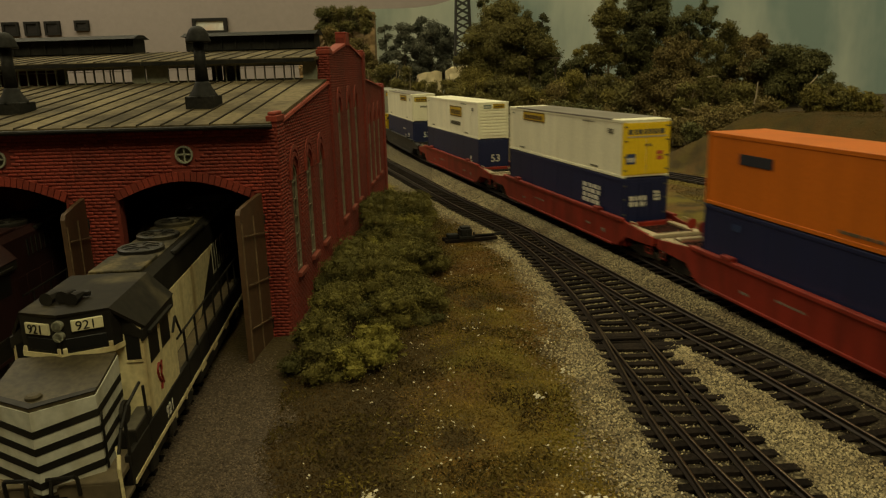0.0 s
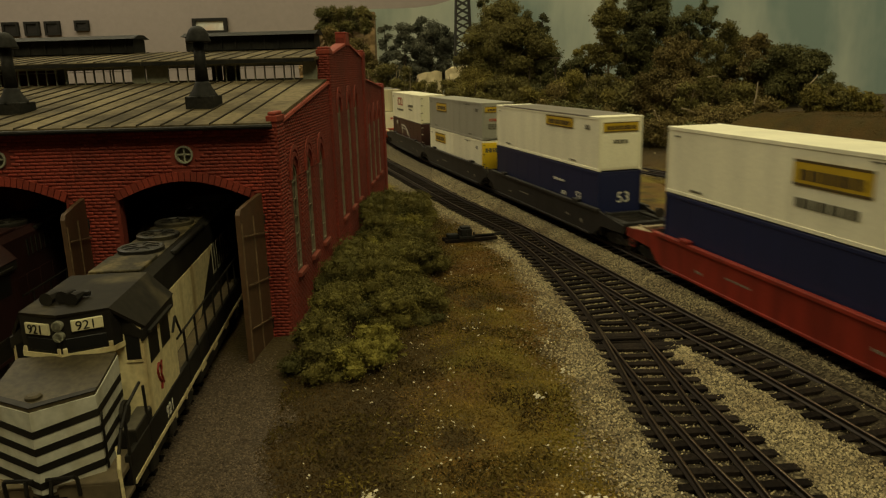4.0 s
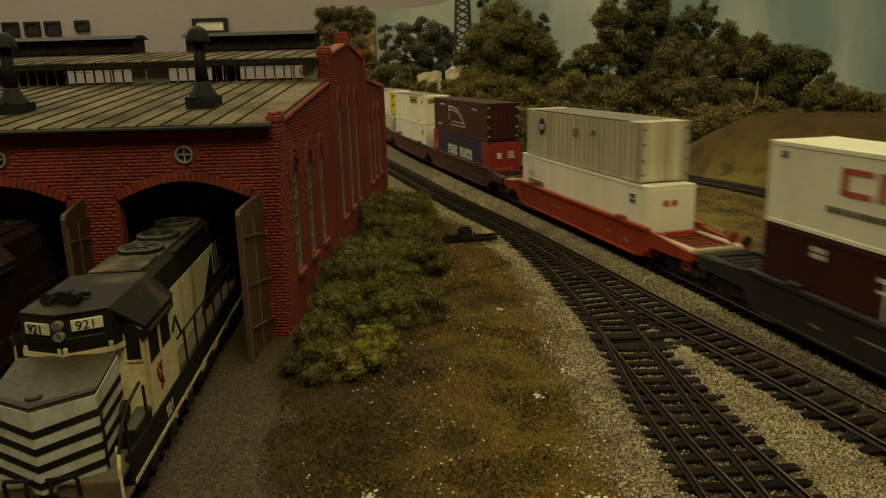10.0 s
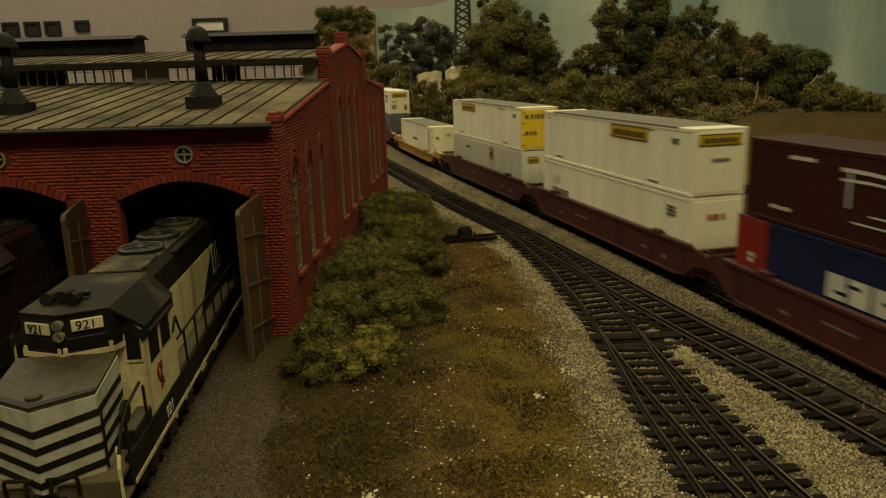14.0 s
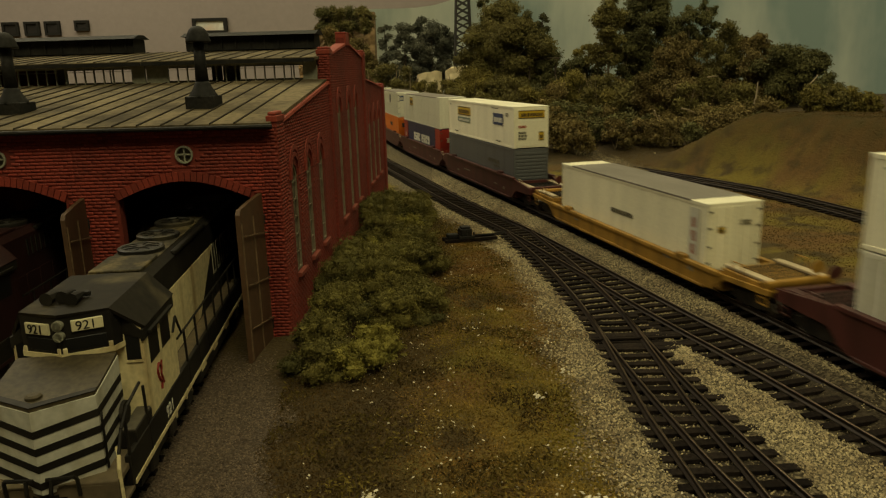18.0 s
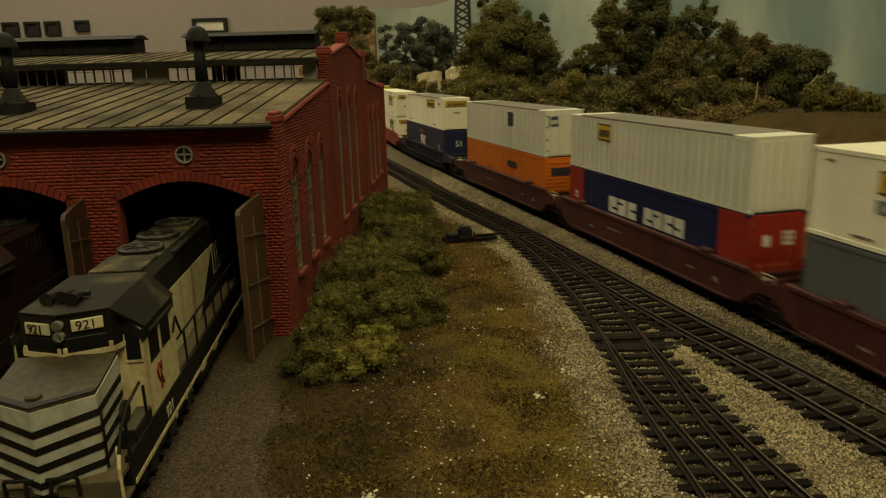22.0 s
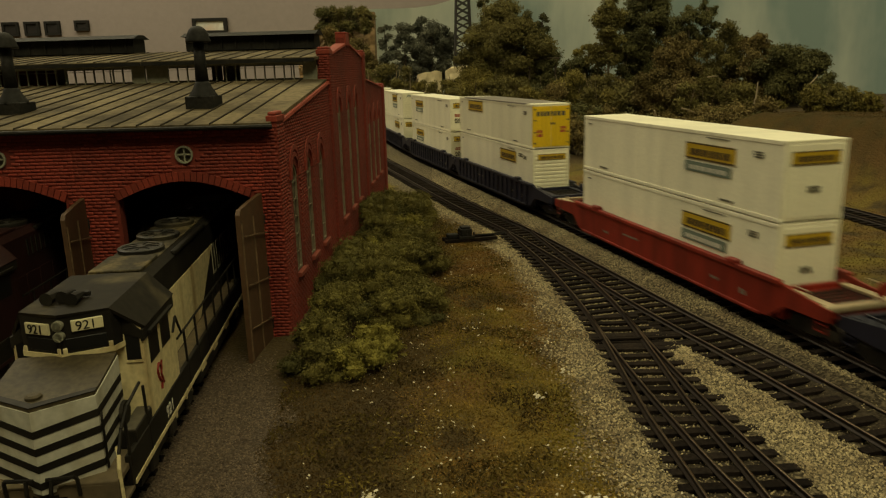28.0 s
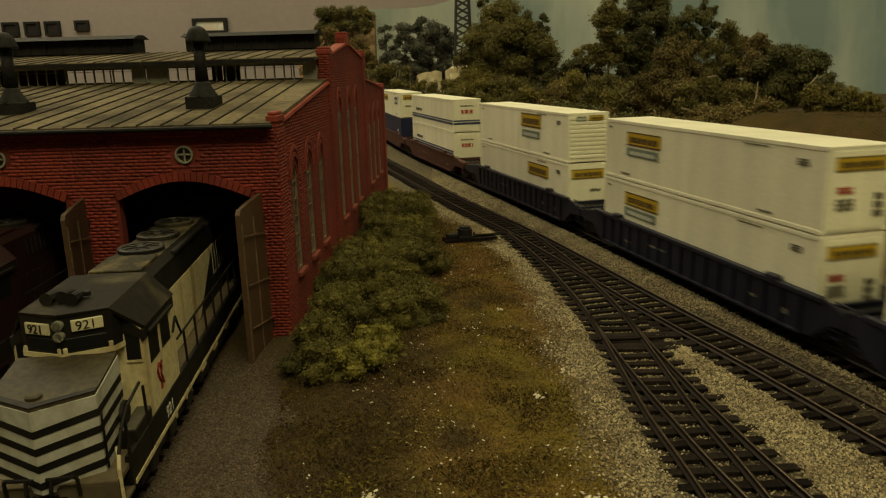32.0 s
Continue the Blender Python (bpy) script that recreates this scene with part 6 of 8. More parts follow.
# ---- locomotives in the shed doorways ----
LOCO_WHITE = material("aged_white_paint", (0.46, 0.45, 0.385), 0.5, spread=0.14, grain=400, patch=90, other=(0.29, 0.245, 0.15), streak=(1, 1, 0.18), patch_edge=(0.48, 0.72))
LOCO_CREAM = material("grimy_cream_paint", (0.62, 0.53, 0.30), 0.5, spread=0.16, grain=500, patch=120, other=(0.30, 0.20, 0.085), streak=(1, 1, 0.12), patch_edge=(0.5, 0.74))
LOCO_BLACK = material("dull_black_paint", (0.011, 0.0095, 0.008), 0.6, spread=0.2, grain=400, patch=60, other=(0.022, 0.019, 0.014), spec=0.15)
LOCO_ROOF = material("sooty_dusted_roof", (0.015, 0.0125, 0.009), 0.7, spread=0.25, grain=350, patch=60, other=(0.060, 0.049, 0.028), patch_edge=(0.54, 0.74), spec=0.12)
LOCO_DUST = material("dusty_roof_paint", (0.030, 0.025, 0.015), 0.75, spec=0.15, spread=0.45, grain=700, patch=95, other=(0.115, 0.088, 0.042), patch_edge=(0.47, 0.72))
LOCO_SOOT = material("soot_stained_nose_paint", (0.062, 0.048, 0.026), 0.6, spread=0.3, grain=600, patch=45, other=(0.032, 0.026, 0.016), patch_edge=(0.4, 0.66), spec=0.2)
LOCO_GREY = material("worn_grey_tread", (0.085, 0.074, 0.052), 0.75, spread=0.25, grain=500, patch=80, other=(0.045, 0.038, 0.026))
LOCO_TAN = material("dusty_tan_deck", (0.112, 0.084, 0.048), 0.75, spread=0.2, grain=400, patch=50)
LOCO_RED = material("dark_red_paint", (0.024, 0.008, 0.0075), 0.5, spread=0.15, grain=400, patch=60)
LOCO_FAN = material("worn_black_fan_paint", (0.014, 0.0125, 0.010), 0.5, spread=0.3, grain=500, patch=90, other=(0.055, 0.045, 0.026), spec=0.3)
LOCO_STRIPE_RED = material("red_stripe_paint", (0.22, 0.02, 0.014), 0.5)
LOCO_FADED = material("faded_cream_lettering", (0.30, 0.275, 0.20), 0.55, spread=0.2)
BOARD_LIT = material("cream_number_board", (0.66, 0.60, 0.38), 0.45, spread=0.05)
LENS_CLEAR = glass("lens_glass", (0.9, 0.9, 0.85), 0.05)
WINDOW_BLACK = material("dark_cab_glass", (0.010, 0.010, 0.010), 0.4, spread=0.1, spec=0.2)


def locomotive(label, m, body, roof, stripe, trim, number):
    loco = thing("locomotive", label, "locomotive", "locomotives in the shed", m=m)
    # frame and walkway
    bm = bmesh.new()
    box(bm, -232, -17.4, 13.4, -28, 17.4, 15.6, 0.3)
    part("walkway", bm, LOCO_TAN, loco)
    for s in (-1, 1):
        bm = bmesh.new()
        y0, y1 = sorted((s * 16.4, s * 17.8))
        box(bm, -232, y0, 8.2, -12, y1, 17.2, 0.2)
        sill = part("side_sill", bm, LOCO_BLACK, loco)
        bm = bmesh.new()
        y0, y1 = sorted((s * 17.7, s * 18.0))
        box(bm, -232, y0, 8.0, -14, y1, 9.4)
        part("sill_stripe", bm, body, sill, "cream stripe along the sill")
        bm = bmesh.new()
        rng = random.Random(3)
        x = -50
        while x > -220:
            box(bm, x - 7, *sorted((s * 16.6, s * 17.9))[:1], 6.4, x, sorted((s * 16.6, s * 17.9))[1], 8.3)
            x -= rng.uniform(16, 30)
        part("step_edge", bm, body, sill)
    bm = bmesh.new()
    box(bm, -225, -10, 8.5, -18, 10, 13.6)
    part("underframe", bm, STEEL_DARK, loco)
    bm = bmesh.new()
    box(bm, -150, -17.6, 2.2, -90, 17.6, 9.6, 1.5)
    part("fuel_tank", bm, STEEL_DARK, loco)
    for x in (-52, -186):
        t = thing("truck", "", "", m=place_mm(x, 0, 0))
        t.parent = loco
        for s in (-1, 1):
            bm = bmesh.new()
            slab(bm, [[(-31, 3), (-29, 8), (-10, 9.4), (10, 9.4), (29, 8), (31, 3), (20, 2.6), (10, 3.8), (-10, 3.8), (-20, 2.6)]], lambda u, v, w, s=s: (u, s * (16.6 - w), v), 2.2)
            part("side_frame", bm, STEEL_DARK, t)
        for a in (-21, 0, 21):
            piece("wheelset", WHEEL_MESH["w"], t, place_mm(a, 0, 5.15))
            for s in (-1, 1):
                bm = bmesh.new()
                box(bm, a - 3.2, *sorted((s * 16.4, s * 18.0))[:1], 3.2, a + 3.2, sorted((s * 16.4, s * 18.0))[1], 8.0, 0.6)
                part("axle_box", bm, STEEL_DARK, t)
    # pilot and steps
    bm = bmesh.new()
    slab(bm, [[(-17.5, 2.2), (17.5, 2.2), (17.5, 14.6), (-17.5, 14.6)], [(-5, 5), (5, 5), (5, 12.2), (-5, 12.2)]], lambda u, v, w: (-3 - w, u, v), 2)
    part("pilot", bm, LOCO_TAN if number else trim, loco)
    bm = bmesh.new()
    box(bm, -28, -17.4, 13.6, -3.2, 17.4, 15.4, 0.3)
    part("front_deck", bm, LOCO_TAN, loco)
    for s in (-1, 1):
        bm = bmesh.new()
        y0, y1 = sorted((s * 13.1, s * 17.5))
        box(bm, -34.4, y0, 13.9, -19.5, y1, 20.6, 0.3)
        blk = part("side_step_block", bm, LOCO_BLACK, loco, "black step block beside the nose")
        bm = bmesh.new()
        box(bm, -34.3, y0 + 0.3, 20.5, -19.8, y1 - 0.3, 20.9, 0.1)
        part("tread", bm, LOCO_GREY, blk, "worn grey tread")
    bm = bmesh.new()
    box(bm, -3, -2.2, 6.6, 3.4, 2.2, 10.6, 0.6)
    part("coupler", bm, STEEL_DARK, loco)
    for s in (-1, 1):
        for z in (4, 8):
            bm = bmesh.new()
            box(bm, -12, *sorted((s * 14.5, s * 18.2))[:1], z, -5, sorted((s * 14.5, s * 18.2))[1], z + 0.8)
            part("step", bm, LOCO_TAN, loco)
    # nose: a shallow wedge in front, sloping up to the cab
    w = 13.0
    plan = [(-1.5, 0), (-8.5, w), (-26.5, w), (-26.5, -w), (-8.5, -w)]
    tops = [36.2, 36.8, 40.2, 40.2, 36.8]
    bm = bmesh.new()
    lo = [bm.verts.new((x, y, 13.8)) for x, y in plan]
    hi = [bm.verts.new((x, y, z)) for (x, y), z in zip(plan, tops)]
    for i in range(5):
        j = (i + 1) % 5
        bm.faces.new((lo[i], lo[j], hi[j], hi[i]))
    bm.faces.new(lo[::-1])
    bm.faces.new(hi)
    bmesh.ops.bevel(bm, geom=[e for e in bm.edges if e.verts[0] in hi and e.verts[1] in hi], offset=0.5, segments=2, affect="EDGES")
    nose = part("nose", bm, LOCO_WHITE if number else body, loco, "grey-white striped nose" if number else "")
    bm = bmesh.new()
    top = [(-1.7, 0, 36.55), (-8.7, w - 0.2, 37.15), (-26.4, w - 0.2, 40.55), (-26.4, -w + 0.2, 40.55), (-8.7, -w + 0.2, 37.15)]
    vs = [bm.verts.new(p) for p in top]
    ws = [bm.verts.new((x, y, z - 1.6)) for x, y, z in top]
    bm.faces.new(vs)
    bm.faces.new(ws[::-1])
    for i in range(5):
        j = (i + 1) % 5
        bm.faces.new((ws[i], ws[j], vs[j], vs[i]))
    bmesh.ops.recalc_face_normals(bm, faces=bm.faces)
    part("nose_top", bm, LOCO_SOOT, nose, "dust-stained nose top")
    bm = bmesh.new()
    for s in (-1, 1):
        hull_faces(bm, [(x, s * y, z + dz) for dz in (0.03, 0.3) for x, y, z in ((-1.6, 0, 36.6), (-8.7, w - 0.1, 37.2), (-10.4, w - 0.1, 37.5), (-3.6, 0, 36.95))], BOX)
    bmesh.ops.recalc_face_normals(bm, faces=bm.faces)
    part("nose_edge", bm, LOCO_BLACK, nose, "black band along the front of the nose top")
    bm = bmesh.new()
    lathe(bm, [(2.0, 37.0), (2.0, 37.6), (1.4, 38.0), (0.1, 38.1)], -7.5, -1.2, 14)
    part("sand_filler", bm, LOCO_SOOT, nose)
    # bands of black that run round the nose and dip to the middle
    for k in range(5):
        z = 31.4 - k * 4.55
        for s in (-1, 1):
            bm = bmesh.new()
            for (xa, ya, za), (xb, yb, zb) in ((( -1.5, 0, z - 1.6), (-8.5, w, z + 0.4)), ((-8.5, w, z + 0.4), (-26.3, w, z + 2.2))):
                d = Vector((xb - xa, yb - ya)).normalized()
                n = Vector((d.y, -d.x))
                if n.x < 0 or (abs(n.x) < 1e-6 and n.y < 0):
                    n = -n
                if abs(xa - xb) > 15:
                    n = Vector((0, 1))
                q = []
                for off in (-0.05, 0.14):
                    for x, y, zz in ((xa, ya, za - 0.95), (xb, yb, zb - 0.95), (xb, yb, zb + 0.95), (xa, ya, za + 0.95)):
                        q.append((x + n.x * off, s * (y + n.y * off), zz))
                hull_faces(bm, q, BOX)
            bmesh.ops.recalc_face_normals(bm, faces=bm.faces)
            part("nose_stripe", bm, stripe, nose, "black chevron stripe")
    for s in (-1, 1):
        bm = bmesh.new()
        pipe(bm, [(-9.2, s * 13.4, 16), (-8.2, s * 13.8, 30), (-9.2, s * 13.4, 31.5)], 0.35, 5)
        part("grab_rail", bm, LOCO_BLACK, nose)
    # cab: the sides of its front stand back beside a brow that comes to a shallow point
    cx0, cx1, cw = -66.0, -34.5, 17.4

    def set_over(y):
        return y * 1.08 - 0.9 if number else y
    bm = bmesh.new()
    a = [bm.verts.new((cx1, y, z)) for y, z in ((-cw, 15), (cw, 15), (cw, 43.2), (10.2, 50.9), (-10.2, 50.9), (-cw, 43.2))]
    b = [bm.verts.new((cx0, v.co.y, v.co.z)) for v in a]
    for i in range(6):
        j = (i + 1) % 6
        bm.faces.new((a[i], a[j], b[j], b[i]))
    bm.faces.new(a)
    bm.faces.new(b[::-1])
    bmesh.ops.recalc_face_normals(bm, faces=bm.faces)
    cab = part("cab", bm, body, loco)
    bm = bmesh.new()
    upper = [(-36.0, -18, 44.4), (-30.4, -10.8, 52), (-25.2, 0, 52.2), (-30.4, 10.8, 52), (-36.0, 18, 44.4)]
    under = [(-36.0, -17.4, 43.5), (-30.6, -10.5, 51.2), (-25.4, 0, 51.4), (-30.6, 10.5, 51.2), (-36.0, 17.4, 43.5)]
    upper, under = ([(x, set_over(y) if abs(y) < 15 else y, z) for x, y, z in row] for row in (upper, under))
    a, c = [bm.verts.new(q) for q in upper], [bm.verts.new(q) for q in under]
    b, d = [bm.verts.new((cx0 - 0.8, y, z)) for x, y, z in upper], [bm.verts.new((cx0 - 0.8, y, z)) for x, y, z in under]
    for p, q in ((a, b), (d, c), (c, a), (b, d)):
        for i in range(4):
            bm.faces.new((p[i], p[i + 1], q[i + 1], q[i]))
    for i in (0, 4):
        bm.faces.new((a[i], b[i], d[i], c[i]))
    bmesh.ops.recalc_face_normals(bm, faces=bm.faces)
    croof = part("cab_roof", bm, roof, cab, "dull dark dusted cab roof")
    plan = [(x, set_over(y)) for x, y in ((-25.8, 0), (-30.8, 11), (-34.6, 12.4), (-34.6, -12.4), (-30.8, -11))]
    bm = bmesh.new()
    lo = [bm.verts.new((x, y, 41.0)) for x, y in plan]
    hi = [bm.verts.new((x, y, 51.3 if x > -33 else 48.6)) for x, y in plan]
    for i in range(5):
        j = (i + 1) % 5
        bm.faces.new((lo[i], lo[j], hi[j], hi[i]))
    bm.faces.new(lo[::-1])
    bm.faces.new(hi)
    part("brow", bm, LOCO_BLACK, cab, "black brow over the windscreen")
    bm = bmesh.new()
    lo = [bm.verts.new((x + 0.3, y * 1.02, 39.6)) for x, y in plan]
    hi = [bm.verts.new((x + 0.3, y * 1.02, 41.0)) for x, y in plan]
    for i in range(5):
        j = (i + 1) % 5
        bm.faces.new((lo[i], lo[j], hi[j], hi[i]))
    bm.faces.new(lo[::-1])
    bm.faces.new(hi)
    part("windscreen_sill", bm, body, cab, "cream sill below the windscreen")
    for s in (-1, 1):
        turn = math.degrees(math.atan2(5, 11))

        def facet(u, v, w, s=s):
            """u along one half of the brow, outward from the middle; w out of its face."""
            return (-25.8 - 5 * u / 12.08 + w * 11 / 12.08, set_over(s * (11 * u / 12.08 + w * 5 / 12.08)), v)

        def plate(u0, u1, v0, v1, w0, w1, mat, name, parent, label=""):
            bm = bmesh.new()
            hull_faces(bm, [facet(u0, v0, w0), facet(u1, v0, w0), facet(u1, v1, w0), facet(u0, v1, w0), facet(u0, v0, w1), facet(u1, v0, w1), facet(u1, v1, w1), facet(u0, v1, w1)], BOX)
            bmesh.ops.recalc_face_normals(bm, faces=bm.faces)
            bmesh.ops.bevel(bm, geom=list(bm.edges), offset=0.18, segments=1, affect="EDGES")
            return part(name, bm, mat, parent, label)
        if number:
            nb = plate(2.8, 10.2, 46.9 - (0.7 if s < 0 else 0), 50.1 - (0.7 if s < 0 else 0), -0.2, 0.6, BOARD_LIT, "number_board", cab, "cream number board reading 921")
            t = text_plate("921", 0, 0, 2.6, ("end", 0), LOCO_BLACK, nb)
            q = facet(3.7 if s > 0 else 9.2, 47.3 - (0.7 if s < 0 else 0), 0.68)
            t.matrix_basis = place_mm(q[0], q[1], q[2], 90, 0, 90 + s * turn)
        ws = plate(1.0, 10.6, 41.6, 45.2, -0.2, 0.12, WINDOW_BLACK, "windscreen", cab)
        for u in (0.2, 10.8):
            plate(u, u + 1.1, 41.0, 42.6, -0.1, 0.35, body, "windscreen_post", cab)
        y0, y1 = sorted((s * 12.6, s * 16.6))
        bm = bmesh.new()
        hull_faces(bm, [(cx1 + x, s * y, z) for x in (0.0, 0.42) for y, z in ((11.0, 43.5), (17.3, 41.2), (17.3, 43.7), (11.0, 50.2))], BOX)
        bmesh.ops.recalc_face_normals(bm, faces=bm.faces)
        part("cheek", bm, LOCO_BLACK, cab, "black panel beside the brow")
        bm = bmesh.new()
        slab(bm, [[(y0 - 0.3, 34.4), (y1 + 0.3, 34.4), (y1 + 0.3, 43.6), (y0 - 0.3, 43.6)], [(y0, 35.0), (y1, 35.0), (y1, 43.5), (y0, 43.5)]], lambda u, v, t: (cx1 + 0.35 - t, u, v), 0.5)
        wf = part("window_frame", bm, body, cab)
        bm = bmesh.new()
        box(bm, cx1 - 0.3, y0, 35.2, cx1 + 0.2, y1, 43.8)
        part("window_pane", bm, WINDOW_BLACK, wf)
    for z in (46.2, 49.2):
        bm = bmesh.new()
        rod(bm, (-27.2, set_over(0), z), (-24.6, set_over(0), z), 1.35, 14)
        hl = part("headlight", bm, TRIM_GREY, cab)
        bm = bmesh.new()
        rod(bm, (-24.7, set_over(0), z), (-24.4, set_over(0), z), 1.05, 14)
        part("lens", bm, LENS_CLEAR, hl)
    for s in (-1, 1):
        bm = bmesh.new()
        box(bm, cx0 - 0.3, *sorted((s * (cw - 0.4), s * (cw + 0.35)))[:1], 40.6, cx1 + 0.4, sorted((s * (cw - 0.4), s * (cw + 0.35)))[1], 43.9)
        part("fascia", bm, LOCO_BLACK, cab, "black fascia under the cab roof")
        for x0, x1 in ((-60, -51), (-48, -39)):
            bm = bmesh.new()
            box(bm, x0, *sorted((s * (cw - 0.3), s * (cw + 0.12)))[:1], 32, x1, sorted((s * (cw - 0.3), s * (cw + 0.12)))[1], 41)
            part("side_window", bm, WINDOW_BLACK, cab)
        bm = bmesh.new()
        box(bm, -62, *sorted((s * cw, s * (cw + 1.4)))[:1], 41.6, -38, sorted((s * cw, s * (cw + 1.4)))[1], 42.4)
        part("sunshade", bm, LOCO_BLACK, cab)
        if number:
            bm = bmesh.new()
            y = s * (cw + 0.05)
            pipe(bm, [(-47, y, 28), (-45, y, 29.4), (-43.4, y, 27.8), (-44.2, y, 25.4), (-46.6, y, 23), (-45.6, y, 21)], 0.55, 5)
            pipe(bm, [(-48.4, y, 22), (-46.6, y, 25.6), (-48, y, 29.4)], 0.45, 5)
            part("emblem", bm, LOCO_STRIPE_RED, cab, "small red emblem")
    # roof horns
    bm = bmesh.new()
    for y, dx in ((-6.5, 2), (-2.6, 1), (0.6, 3.2)):
        rod(bm, (-44 + dx, y, 53.6), (-37 + dx, y - 0.6, 53.8), 0.7, 8, 1.9)
    rod(bm, (-41, -7, 53.4), (-41, 2.5, 53.4), 0.8, 6)
    rod(bm, (-41, -2, 51.5), (-41, -2, 53.5), 0.8, 6)
    part("horn", bm, LOCO_BLACK, croof, "black air horn cluster")
    # long hood
    hx0, hw, hz = -222.0, 10.6, 51.4
    bm = bmesh.new()
    sect = [(-hw, 15), (hw, 15), (hw, hz - 2.4), (hw - 2.4, hz), (-hw + 2.4, hz), (-hw, hz - 2.4)]
    a = [bm.verts.new((cx0, y, z)) for y, z in sect]
    b = [bm.verts.new((hx0, y, z)) for y, z in sect]
    for i in range(6):
        j = (i + 1) % 6
        bm.faces.new((a[i], b[i], b[j], a[j]))
    bm.faces.new(a)
    bm.faces.new(b[::-1])
    bmesh.ops.recalc_face_normals(bm, faces=bm.faces)
    hood = part("long_hood", bm, LOCO_BLACK if number else body, loco)
    bm = bmesh.new()
    box(bm, hx0 + 0.5, -hw + 2.4, hz, cx0, hw - 2.4, hz + 0.35)
    part("hood_roof", bm, LOCO_DUST if number else roof, hood, "dusty hood roof")
    for s in (-1, 1):
        if number:
            # the slanting end of the light paint on the hood
            bm = bmesh.new()
            slab(bm, [[(cx0, 16), (-128, 16), (-160, 39.5), (cx0, 39.5)]], lambda u, v, t, s=s: (u, s * (hw + 0.16 - t), v), 0.2)
            part("paint_panel", bm, LOCO_CREAM, hood, "cream panel with a slanting edge")
            bm = bmesh.new()
            rng = random.Random(8)
            for i in range(6):
                x = -158 - i * 9.5
                for x0, x1, z0, z1 in ((x - 1.0, x, 26, 39), (x - 6, x - 0.8, 38, 39.2), (x - 6, x - 0.8, 26, 27.2), (x - 6, x - 5.0, 26, 33 if i % 2 else 39)):
                    box(bm, x0, *sorted((s * (hw + 0.05), s * (hw + 0.3)))[:1], z0, x1, sorted((s * (hw + 0.05), s * (hw + 0.3)))[1], z1)
            part("lettering", bm, LOCO_FADED, hood, "faded cream lettering along the hood")
        for i in range(12):
            x = -74 - i * 12
            bm = bmesh.new()
            box(bm, x - 10.6, *sorted((s * hw, s * (hw + (0.32 if (number and x > -112) else 0.22))))[:1], 17, x, sorted((s * hw, s * (hw + (0.32 if (number and x > -112) else 0.22))))[1], 38 if (number and x > -112) else 33, 0.1)
            if not number or x < -152:
                part("hood_door", bm, LOCO_BLACK if number else body, hood)
            else:
                bm.free()
        bm = bmesh.new()
        for i in range(9):
            box(bm, -90 - 4 * i - 1.2, *sorted((s * (hw - 0.1), s * (hw + 0.35)))[:1], 40, -90 - 4 * i, sorted((s * (hw - 0.1), s * (hw + 0.35)))[1], 47)
        if not number:
            part("grille", bm, LOCO_BLACK, hood)
        else:
            bm.free()
    # roof hatches and fans
    for x0, x1, y in ((-89, -68.5, 8.2),):
        bm = bmesh.new()
        box(bm, x0, -y, hz + 0.2, x1, y, hz + 1.2, 0.5)
        part("roof_hatch", bm, LOCO_DUST if number else roof, hood)
    for x in (-99, -121, -146, -172):
        bm = bmesh.new()
        lathe(bm, [(7.9, hz + 0.2), (8.0, hz + 1.7), (7.4, hz + 2.1), (6.5, hz + 2.0), (6.3, hz + 1.6), (1.8, hz + 1.6), (1.6, hz + 2.1), (0.1, hz + 2.2)], x, -0.4, 24)
        fan = part("roof_fan", bm, LOCO_FAN, hood, "round black roof fan")
        for q in range(8):
            bm = bmesh.new()
            c, sn = math.cos(q * math.pi / 4), math.sin(q * math.pi / 4)
            rod(bm, (x + 1.5 * c, -0.4 + 1.5 * sn, hz + 1.95), (x + 6.6 * c, -0.4 + 6.6 * sn, hz + 1.95), 0.22, 4)
            part("grille_bar", bm, LOCO_BLACK, fan)
    bm = bmesh.new()
    box(bm, -150, 9, hz - 2.6, -100, 11.2, hz - 0.4, 0.8)
    part("intake_box", bm, LOCO_BLACK, hood)
    # handrails
    for s in (-1, 1):
        posts = [-30 - 15.5 * i for i in range(13)]
        rail = thing("handrail", "", "")
        rail.parent = loco
        for x in posts:
            if -64 < x < -32:
                continue
            bm = bmesh.new()
            rod(bm, (x, s * 17.6, 9.6), (x, s * 17.2, 29), 0.42, 6)
            part("stanchion", bm, LOCO_BLACK, rail)
        bm = bmesh.new()
        pipe(bm, [(-68, s * 17.2, 28.6), (-216, s * 17.2, 28.6)], 0.42, 6)
        part("top_rail", bm, LOCO_BLACK, rail)
        bm = bmesh.new()
        pipe(bm, [(-4.5, s * 17.8, 5), (-4.5, s * 17.6, 18), (-6, s * 17.4, 21), (-9, s * 16, 21.4)], 0.5, 6)
        part("step_post", bm, body, rail, "cream painted step post")
        bm = bmesh.new()
        pipe(bm, [(-6, s * 17.4, 21), (-10, s * 17.3, 26), (-16, s * 17.3, 29.4), (-27.5, s * 17.2, 31)], 0.45, 6)
        pipe(bm, [(-13, s * 17.4, 27.8), (-13, s * 17.6, 14)], 0.45, 6)
        part("step_rail", bm, LOCO_BLACK, rail)
        bm = bmesh.new()
        pipe(bm, [(-2.0, s * 8.6, 13), (-1.6, s * 8.6, 17.6), (-1.4, s * 8.0, 18.4), (-1.0, s * 1.5, 18.2)], 0.5, 6)
        part("front_rail", bm, LOCO_BLACK, rail)
        bm = bmesh.new()
        pipe(bm, [(-1.6, s * 2.4, 9), (0.2, s * 2.8, 15), (-0.6, s * 3.0, 18.4)], 0.5, 6)
        part("chain_post", bm, LOCO_BLACK, rail)
